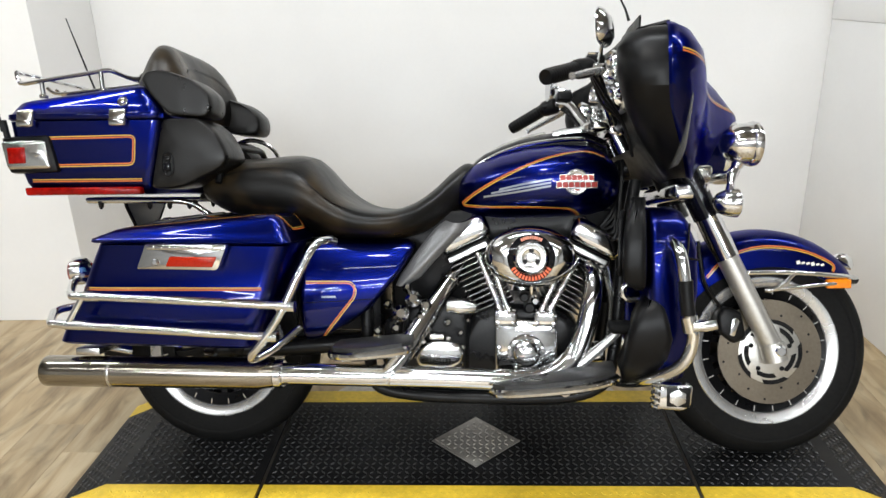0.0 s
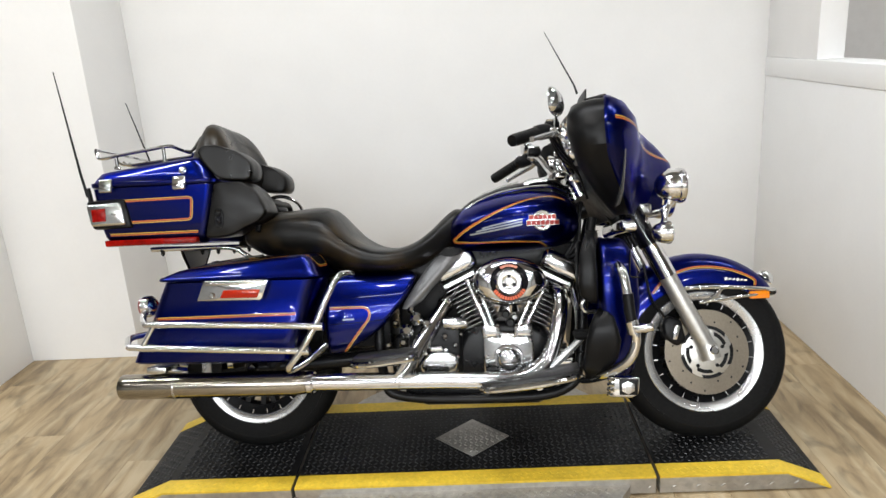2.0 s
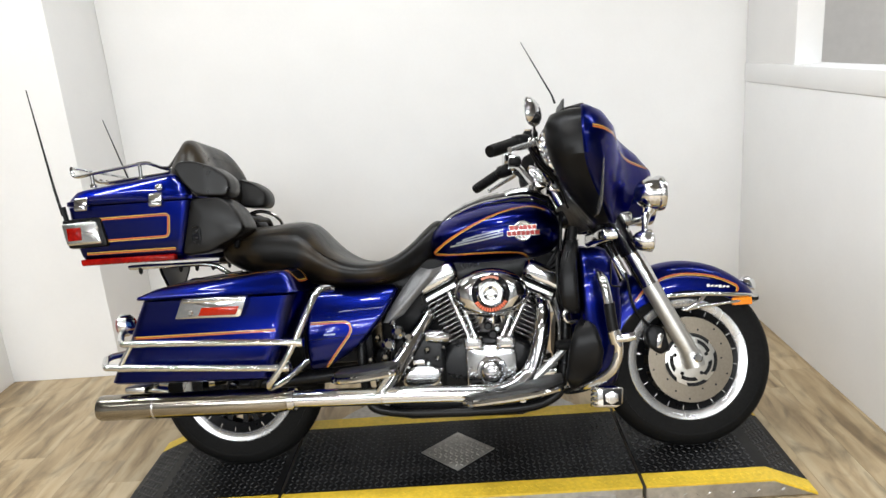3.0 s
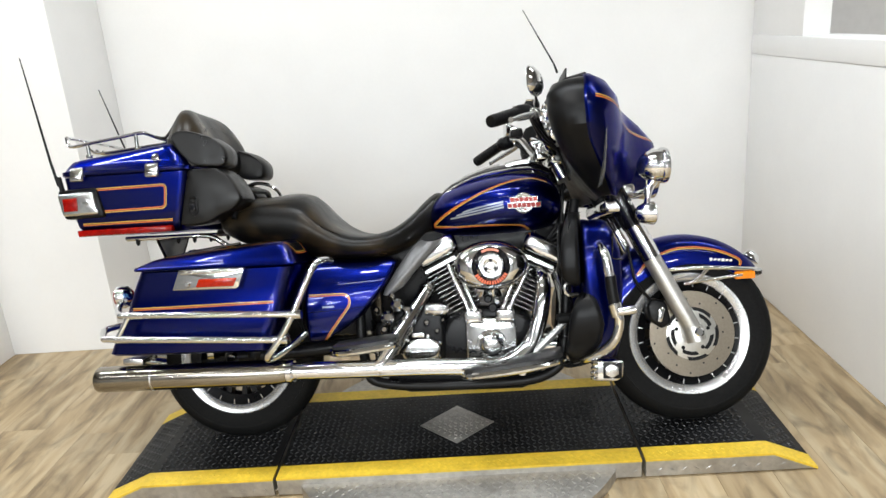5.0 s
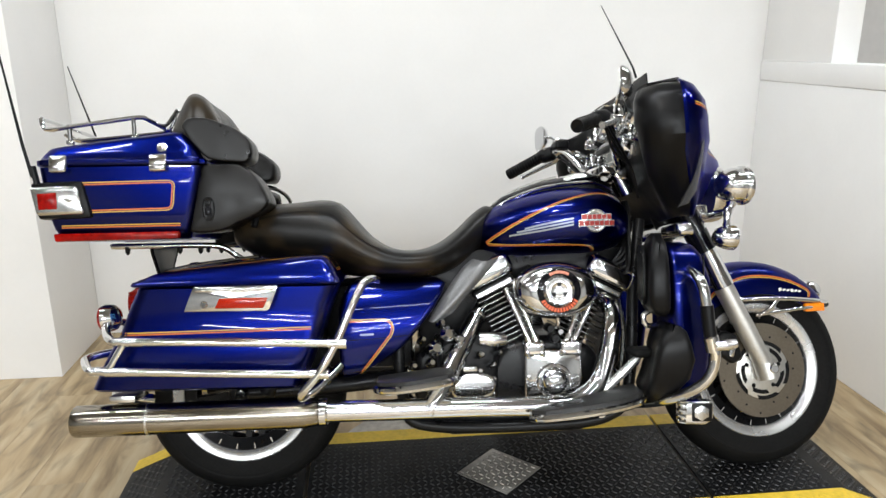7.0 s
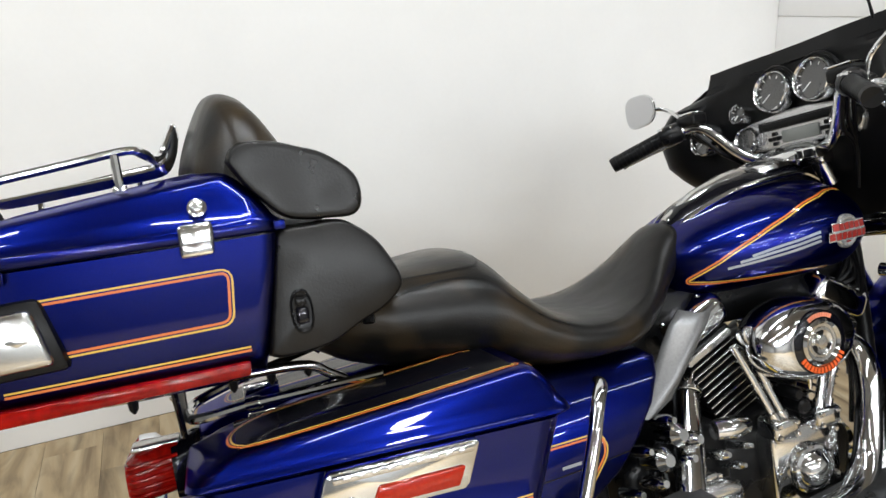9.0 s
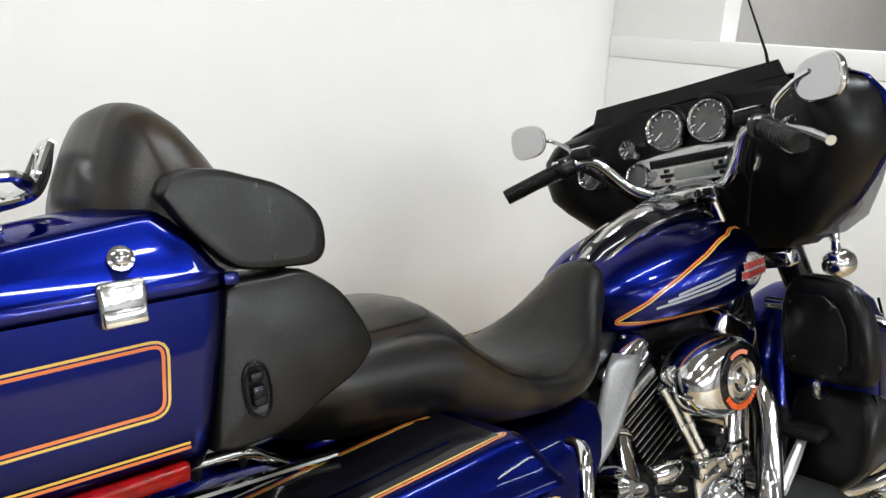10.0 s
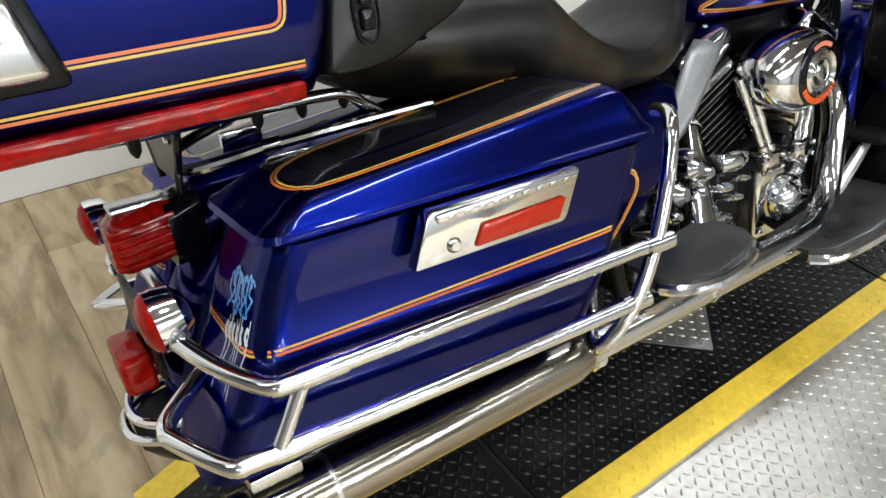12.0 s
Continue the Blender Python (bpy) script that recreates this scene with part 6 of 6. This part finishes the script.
part("pipe_seam", lathe([(0.0304, 0), (0.0315, 0.001), (0.0315, 0.004), (0.0304, 0.005)], 28, axis_matrix((0.545, -0.2865, 0.271), (1, 0, 0))), CHROME_SOFT, header)
cross = part("exhaust_pipe", tube([(0.532, -0.290, 0.262), (0.552, -0.284, 0.285), (0.602, -0.228, 0.362), (0.655, -0.163, 0.442), (0.705, -0.103, 0.518), (0.735, -0.075, 0.560)], [0.0250, 0.0285, 0.0300, 0.0295, 0.0265, 0.021], 24, 6), CHROME, bike, "chrome rear exhaust pipe with heat shield")
for a in (0.45, 0.95):
    p = Vector((0.552, -0.284, 0.285)).lerp(Vector((0.705, -0.103, 0.518)), a)
    part("shield_clamp", lathe([(0.0300, 0), (0.0318, 0.002), (0.0318, 0.010), (0.0300, 0.012)], 24, axis_matrix(p, (0.46, 0.545, 0.70))), CHROME_SOFT, cross)

# frame, swing arm, stand
for s in (-1, 1):
    part("frame_tube", tube([(1.24, s * 0.05, 0.80), (1.20, s * 0.10, 0.60), (1.17, s * 0.135, 0.30), (1.12, s * 0.14, 0.205), (0.95, s * 0.145, 0.175), (0.55, s * 0.145, 0.185), (0.47, s * 0.14, 0.26), (0.46, s * 0.13, 0.50), (0.50, s * 0.12, 0.62)], 0.018, 12), SATIN, bike, "black frame tube")
    part("swing_arm", tube([(0.45, s * 0.12, 0.33), (0.20, s * 0.125, 0.31), (0.0, s * 0.125, 0.30)], 0.026, 12), SATIN, bike, "black swing arm")
    part("shock_absorber", tube([(0.06, s * 0.135, 0.30), (0.22, s * 0.135, 0.62)], 0.028, 14), SATIN, bike, "black rear shock absorber")
    part("axle_cover", lathe([(0, 0.02), (0.016, 0.018), (0.022, 0.0), (0, 0)], 20, axis_matrix((-0.012, s * 0.15, 0.30), (0, s, 0))), CHROME, bike)
part("frame_backbone", tube([(1.22, 0, 0.84), (0.80, 0, 0.68), (0.50, 0, 0.62), (0.2, 0, 0.60)], 0.03, 12), SATIN, bike, "black frame backbone")
part("battery_box", box(0.24, 0.50, -0.12, 0.12, 0.36, 0.62, 0.02), SATIN, bike, "black battery tray")
part("primary_cover", slab([(0.45, 0.30), (0.52, 0.24), (1.0, 0.22), (1.07, 0.30), (1.04, 0.39), (0.95, 0.42), (0.52, 0.40)], 0.14, 0.22, 0.03, 3), CHROME, bike, "chrome primary cover")
part("side_stand", tube([(0.90, 0.15, 0.19), (0.86, 0.24, 0.13), (0.80, 0.318, 0.094), (0.755, 0.335, 0.0925)], [0.014, 0.013, 0.012, 0.016], 10), SATIN, bike, "black side stand")

# side covers
for s in (-1, 1):
    rows = ((0.352, 0.292, 0.330, 0.200), (0.362, 0.286, 0.350, 0.212), (0.40, 0.284, 0.420, 0.222), (0.44, 0.282, 0.474, 0.226), (0.492, 0.280, 0.520, 0.225), (0.545, 0.284, 0.562, 0.216), (0.590, 0.294, 0.590, 0.198), (0.620, 0.312, 0.602, 0.178), (0.636, 0.335, 0.580, 0.160))
    cover = part("side_cover", loft([quad_ring([(x0, s * v), (x1, s * (v - 0.012)), (x1, s * 0.11), (x0, s * 0.11)] if s < 0 else [(x0, s * 0.11), (x1, s * 0.11), (x1, s * (v - 0.012)), (x0, s * v)], z, 0.018, 6) for z, x0, x1, v in rows]), BLUE, bike, "dark blue side cover with pinstripe", smooth=60)
    cs = surface_of(cover)
    double_stripe(cs, rounded([(0.300, s, 0.519), (0.435, s, 0.519), (0.444, s, 0.486), (0.345, s, 0.362)], 0.022), (0, -s, 0), cover, res=1, flip=s)
    part("cover_line", ribbon(cs, [(0.29, s, 0.462), (0.40, s, 0.466), (0.49, s, 0.472)], (0, -s, 0), 0.002, 0.001), BLACK_PAINT, cover)
    part("cover_badge", ribbon(cs, [(0.345, s, 0.478), (0.385, s, 0.4785)], (0, -s, 0), 0.006, 0.0016), GREY_STRIPE, cover)
    plate_rows = (((0.549, 0.170, 0.506), (0.562, 0.176, 0.503), (0.580, 0.172, 0.506)), ((0.562, 0.168, 0.535), (0.590, 0.182, 0.530), (0.622, 0.170, 0.530)), ((0.596, 0.160, 0.585), (0.628, 0.184, 0.570), (0.662, 0.168, 0.577)), ((0.630, 0.150, 0.632), (0.664, 0.178, 0.612), (0.702, 0.160, 0.618)), ((0.660, 0.142, 0.668), (0.700, 0.170, 0.652), (0.738, 0.152, 0.656)), ((0.688, 0.135, 0.690), (0.724, 0.160, 0.682), (0.768, 0.142, 0.692)))
    part("heat_deflector", loft([[(x, s * v, z) for x, v, z in smooth_path(row, 4)] + [(x, s * (v - 0.006), z) for x, v, z in reversed(smooth_path(row, 4))] for row in plate_rows]), GREY_PLASTIC, bike, "curved grey heat deflector plate", smooth=60)

# floorboards
def board(name, pts, z0, slope, s, label):
    """A foot board from a plan outline, tilted up towards the front."""
    x0 = min(p[0] for p in pts)
    up = lambda dz: [(x, s * y, z0 + slope * (x - x0) + dz) for x, y in pts]
    pad = part(name, loft([up(-0.006), up(0.004), [(x + (0.004 if x < x0 + 0.1 else -0.004), y * 0.985, z + 0.003) for x, y, z in up(0.004)]]), PAD, bike, label)
    part("board_frame", loft([[(x, y * 0.97, z) for x, y, z in up(-0.028)], up(-0.022), up(-0.006)]), CHROME, pad, "chrome board frame")
    edge = [Vector((x, s * (y + 0.003), z0 + slope * (x - x0) - 0.016)) for x, y in pts if y > 0.25]
    part("board_edge", tube(edge, 0.012, 10, 4), CHROME, pad, "chrome board edge")
    return pad


FRONT_BOARD = [(0.825, 0.225), (0.828, 0.318), (0.86, 0.354), (0.96, 0.374), (1.06, 0.372), (1.12, 0.350), (1.150, 0.312), (1.155, 0.225)]
REAR_BOARD = [(0.395, 0.235), (0.393, 0.310), (0.410, 0.338), (0.46, 0.368), (0.53, 0.368), (0.590, 0.348), (0.610, 0.32), (0.610, 0.235)]
for s in (-1, 1):
    fb = board("rider_floorboard", FRONT_BOARD, 0.258, 0.13, s, "black rubber rider footboard with chrome edge")
    rb = board("passenger_floorboard", REAR_BOARD, 0.352, 0.10, s, "black rubber passenger footboard with chrome edge")
    for k in range(2):
        part("board_bracket", tube([(0.50 + 0.05 * k, s * 0.25, 0.345), (0.52 + 0.03 * k, s * 0.22, 0.32), (0.54, s * 0.17, 0.30)], 0.012, 10), CHROME, rb)
    part("board_bracket", box(0.90, 1.11, s * 0.16, s * 0.24, 0.245, 0.265, 0.006), SATIN, fb)
    part("board_bolt_cover", lathe([(0, 0.010), (0.012, 0.010), (0.016, 0.004), (0.016, -0.01), (0, -0.01)], 16, axis_matrix((1.015, s * 0.355, 0.258), (0, s, -0.3))), CHROME, fb)
part("frame_cover", slab([(0.52, 0.40), (0.74, 0.40), (0.80, 0.62), (1.16, 0.62), (1.20, 0.72), (0.66, 0.72), (0.52, 0.66)], -0.075, 0.10, 0.02, 2), SATIN, bike, "black covers under the tank")
pedal = part("brake_pedal", tube([(1.010, -0.235, 0.262), (1.060, -0.232, 0.292), (1.120, -0.232, 0.345), (1.172, -0.235, 0.395)], [0.011, 0.013, 0.014, 0.010], 8, 3), RIM_SILVER, bike, "polished brake pedal lever")
part("pedal_pad", box(1.140, 1.212, -0.285, -0.195, 0.392, 0.418, 0.012, 4), RUBBER, pedal, "black rubber pedal pad")

# lower fairings
for s in (-1, 1):
    low_rows = ((0.728, (1.226, 0.285), (1.280, 0.290), (1.31, 0.20), (1.25, 0.19)), (0.718, (1.222, 0.325), (1.308, 0.315), (1.330, 0.18), (1.245, 0.17)), (0.690, (1.220, 0.356), (1.325, 0.338), (1.338, 0.17), (1.24, 0.16)), (0.62, (1.218, 0.376), (1.345, 0.352), (1.35, 0.165), (1.235, 0.15)), (0.52, (1.220, 0.376), (1.348, 0.352), (1.35, 0.16), (1.235, 0.15)), (0.42, (1.228, 0.368), (1.340, 0.348), (1.34, 0.165), (1.235, 0.15)), (0.34, (1.240, 0.346), (1.338, 0.335), (1.335, 0.18), (1.24, 0.17)), (0.285, (1.262, 0.320), (1.325, 0.315), (1.325, 0.20), (1.25, 0.19)), (0.262, (1.275, 0.285), (1.312, 0.285), (1.31, 0.22), (1.265, 0.21)))
    low = part("lower_fairing", loft([quad_ring([(x0, s * v0), (x1, s * v1), (x2, s * v2), (x3, s * v3)] if s < 0 else [(x3, s * v3), (x2, s * v2), (x1, s * v1), (x0, s * v0)], z, 0.03, 6) for z, (x0, v0), (x1, v1), (x2, v2), (x3, v3) in low_rows]), BLUE, bike, "dark blue lower fairing leg shield", smooth=50)
    glove_rows = ((0.756, (1.196, 0.300), (1.204, 0.305), (1.235, 0.240), (1.216, 0.235)), (0.746, (1.180, 0.338), (1.205, 0.345), (1.24, 0.212), (1.206, 0.207)), (0.722, (1.167, 0.364), (1.206, 0.374), (1.24, 0.198), (1.199, 0.193)), (0.69, (1.155, 0.381), (1.206, 0.391), (1.24, 0.190), (1.193, 0.186)), (0.64, (1.148, 0.391), (1.207, 0.399), (1.24, 0.186), (1.189, 0.182)), (0.585, (1.146, 0.394), (1.208, 0.400), (1.24, 0.186), (1.188, 0.182)), (0.548, (1.152, 0.390), (1.208, 0.396), (1.24, 0.190), (1.191, 0.186)), (0.530, (1.168, 0.376), (1.208, 0.385), (1.24, 0.198), (1.198, 0.193)), (0.520, (1.192, 0.348), (1.206, 0.356), (1.235, 0.212), (1.206, 0.207)))
    inner = part("glove_box", loft([quad_ring([(x0, s * v0), (x1, s * v1), (x2, s * v2), (x3, s * v3)] if s < 0 else [(x3, s * v3), (x2, s * v2), (x1, s * v1), (x0, s * v0)], z, 0.022, 6) for z, (x0, v0), (x1, v1), (x2, v2), (x3, v3) in glove_rows]), PLASTIC, low, "black glove box with lid", smooth=50)
    bm = slab([(0.205, 0.560), (0.325, 0.552), (0.352, 0.580), (0.352, 0.660), (0.335, 0.700), (0.305, 0.722), (0.235, 0.722), (0.205, 0.700)], 0.0, 0.012, 0.005, 2)
    bm.transform(Matrix(((0, -1, 0, 1.150), (s, 0, 0, 0), (0, 0, 1, 0), (0, 0, 0, 1))))
    for v in bm.verts:
        v.co.x += 0.23 * (0.375 - abs(v.co.y))
    part("glove_lid", bm, PLASTIC, inner, "black glove box lid")
    for y, z in ((0.222, 0.702), (0.322, 0.700), (0.222, 0.575), (0.335, 0.572)):
        bolt((1.138 + 0.23 * (0.375 - y), s * y, z), (-1, 0, 0), 0.005, inner, material=SATIN)
    part("lower_bin", loft([quad_ring([(x0, s * v0), (x1, s * v1), (x2, s * v2), (x3, s * v3)] if s < 0 else [(x3, s * v3), (x2, s * v2), (x1, s * v1), (x0, s * v0)], z, 0.025, 6) for z, (x0, v0), (x1, v1), (x2, v2), (x3, v3) in ((0.498, (1.212, 0.345), (1.240, 0.378), (1.26, 0.22), (1.238, 0.21)), (0.478, (1.192, 0.368), (1.258, 0.390), (1.27, 0.20), (1.225, 0.19)), (0.44, (1.176, 0.378), (1.270, 0.394), (1.28, 0.19), (1.212, 0.18)), (0.40, (1.166, 0.378), (1.280, 0.392), (1.28, 0.18), (1.205, 0.175)), (0.345, (1.160, 0.366), (1.272, 0.374), (1.27, 0.18), (1.190, 0.17)), (0.305, (1.158, 0.335), (1.252, 0.340), (1.25, 0.18), (1.172, 0.17)), (0.268, (1.172, 0.295), (1.232, 0.300), (1.23, 0.20), (1.180, 0.19)))]), PLASTIC, low, "black vented lower fairing shell", smooth=50)
    part("vent_handle", tube([(1.215, s * 0.27, 0.485), (1.180, s * 0.27, 0.488), (1.172, s * 0.27, 0.515), (1.195, s * 0.27, 0.532)], 0.008, 8), CHROME_SOFT, low, "chrome vent handle")
    part("vent_line", tube([(1.322, s * 0.342, 0.690), (1.316, s * 0.355, 0.63), (1.316, s * 0.356, 0.605), (1.346, s * 0.350, 0.598)], 0.003, 6), BLACK_PAINT, low)

# engine guard
eg = part("engine_guard", tube([(1.235, -0.13, 0.68), (1.262, -0.25, 0.668), (1.275, -0.36, 0.645), (1.285, -0.41, 0.615), (1.296, -0.418, 0.54), (1.308, -0.417, 0.465), (1.318, -0.414, 0.41), (1.300, -0.402, 0.348), (1.250, -0.36, 0.300), (1.20, -0.28, 0.265), (1.17, -0.15, 0.235), (1.165, 0.0, 0.225), (1.17, 0.15, 0.235), (1.20, 0.28, 0.265), (1.250, 0.36, 0.300), (1.300, 0.402, 0.348), (1.318, 0.414, 0.41), (1.308, 0.417, 0.465), (1.296, 0.418, 0.54), (1.285, 0.41, 0.615), (1.275, 0.36, 0.645), (1.262, 0.25, 0.668), (1.235, 0.13, 0.68)], 0.0155, 16, 6), CHROME, bike, "chrome engine guard")
for s in (-1, 1):
    part("guard_band", tube([(1.296, s * 0.418, 0.555), (1.300, s * 0.418, 0.505), (1.305, s * 0.4175, 0.470)], 0.0175, 16, 3), SATIN, eg, "black rubber guard band")
    part("peg_clamp", tube([(1.305, s * 0.417, 0.468), (1.314, s * 0.415, 0.43)], 0.021, 16), CHROME, eg)
    mount = part("peg_mount", tube([(1.312, s * 0.435, 0.445), (1.340, s * 0.44, 0.448), (1.365, s * 0.442, 0.452)], [0.012, 0.015, 0.012], 12, 2), CHROME, eg, "chrome peg mount")
    peg = part("highway_peg", slab([(1.237, 0.220), (1.307, 0.215), (1.330, 0.228), (1.334, 0.282), (1.237, 0.284)], s * 0.33, s * 0.375, 0.010, 3), CHROME, eg, "chrome highway foot peg")
    part("peg_insert", slab([(1.274, 0.240), (1.294, 0.228), (1.315, 0.240), (1.315, 0.262), (1.294, 0.274), (1.274, 0.262)], s * 0.374, s * 0.378, 0.002), CHROME_SOFT, peg)
    part("peg_pad", slab([(1.267, 0.228), (1.324, 0.226), (1.326, 0.276), (1.267, 0.278)], s * 0.3735, s * 0.3762, 0.003), SATIN, peg)
    for k in range(4):
        part("peg_rib", tube([(1.242 + 0.001 * k, s * 0.345, 0.228 + 0.016 * k), (1.234 + 0.001 * k, s * 0.36, 0.228 + 0.016 * k), (1.248 + 0.001 * k, s * 0.377, 0.228 + 0.016 * k)], 0.006, 8), CHROME, peg)
part("front_antenna", tube([(1.165, -0.235, 1.205), (1.155, -0.238, 1.235), (1.06, -0.245, 1.42)], [0.004, 0.003, 0.0012], 6, 1), PLASTIC, bike, "thin black radio antenna", STEER)
part("horn_cover", slab([(0.885, 0.40), (0.955, 0.40), (0.97, 0.44), (0.955, 0.50), (0.90, 0.50), (0.88, 0.44)], 0.15, 0.21, 0.012, 2), CHROME, bike, "chrome horn cover")
part("radiator_hose", tube([(1.15, -0.08, 0.55), (1.17, -0.09, 0.45), (1.16, -0.09, 0.33)], 0.012, 10), CHROME_SOFT, bike)
for k in range(5):
    part("wiring", tube([(1.20, 0.03 - 0.02 * k, 0.86), (1.19, -0.05 - 0.012 * k, 0.78), (1.17, -0.10 - 0.008 * k, 0.72 - 0.02 * k), (1.13, -0.10, 0.66)], 0.006, 6), PLASTIC, bike)

# ---- floor planks ----
PLANK_W, PLANK_L = 0.184, 1.22


def plank_mesh(length):
    bm = box(-PLANK_W / 2 + 0.0003, PLANK_W / 2 - 0.0003, 0.0003, length - 0.0003, FLOOR_Z - 0.006, FLOOR_Z, 0)
    me = bpy.data.meshes.new("plank")
    for v in bm.verts:
        if v.co.z > FLOOR_Z - 0.001:
            v.co.x *= 1 - 0.0007 / PLANK_W
    bm.to_mesh(me)
    bm.free()
    me.materials.append(PLANK)
    return me


whole = plank_mesh(PLANK_L)
cuts = {}
rng = random.Random(11)
NEAR = (-3.3, 4.4, -3.4)
far_verts, far_faces = [], []
x = X_FAR_LEFT + PLANK_W / 2
while x < X_FAR_RIGHT - PLANK_W / 2:
    y = Y_REAR - PLANK_L * rng.random()
    while y < Y_BACK:
        a, b = max(y, Y_REAR), min(y + PLANK_L, Y_BACK)
        if b - a > 0.03 and NEAR[0] < x < NEAR[1] and b > NEAR[2]:
            key = round(b - a, 3)
            me = whole if key >= PLANK_L - 0.002 else cuts.setdefault(key, plank_mesh(b - a))
            ob = new("plank", me)
            ob.parent = floor
            ob.matrix_basis = Matrix.Translation((x, a, 0))
        elif b - a > 0.03:
            k = len(far_verts)
            h = PLANK_W / 2 - 0.001
            far_verts += [(x - h, a + 0.001, FLOOR_Z), (x + h, a + 0.001, FLOOR_Z), (x + h, b - 0.001, FLOOR_Z), (x - h, b - 0.001, FLOOR_Z)]
            far_faces.append((k, k + 1, k + 2, k + 3))
        y += PLANK_L
    x += PLANK_W
far_mesh = bpy.data.meshes.new("far_planks")
far_mesh.from_pydata(far_verts, [], far_faces)
far_mesh.materials.append(PLANK)
far_planks = new("far_planks", far_mesh)
far_planks.parent = floor
tagged(far_planks, label="further wood-look floor planks", kind="stuff")
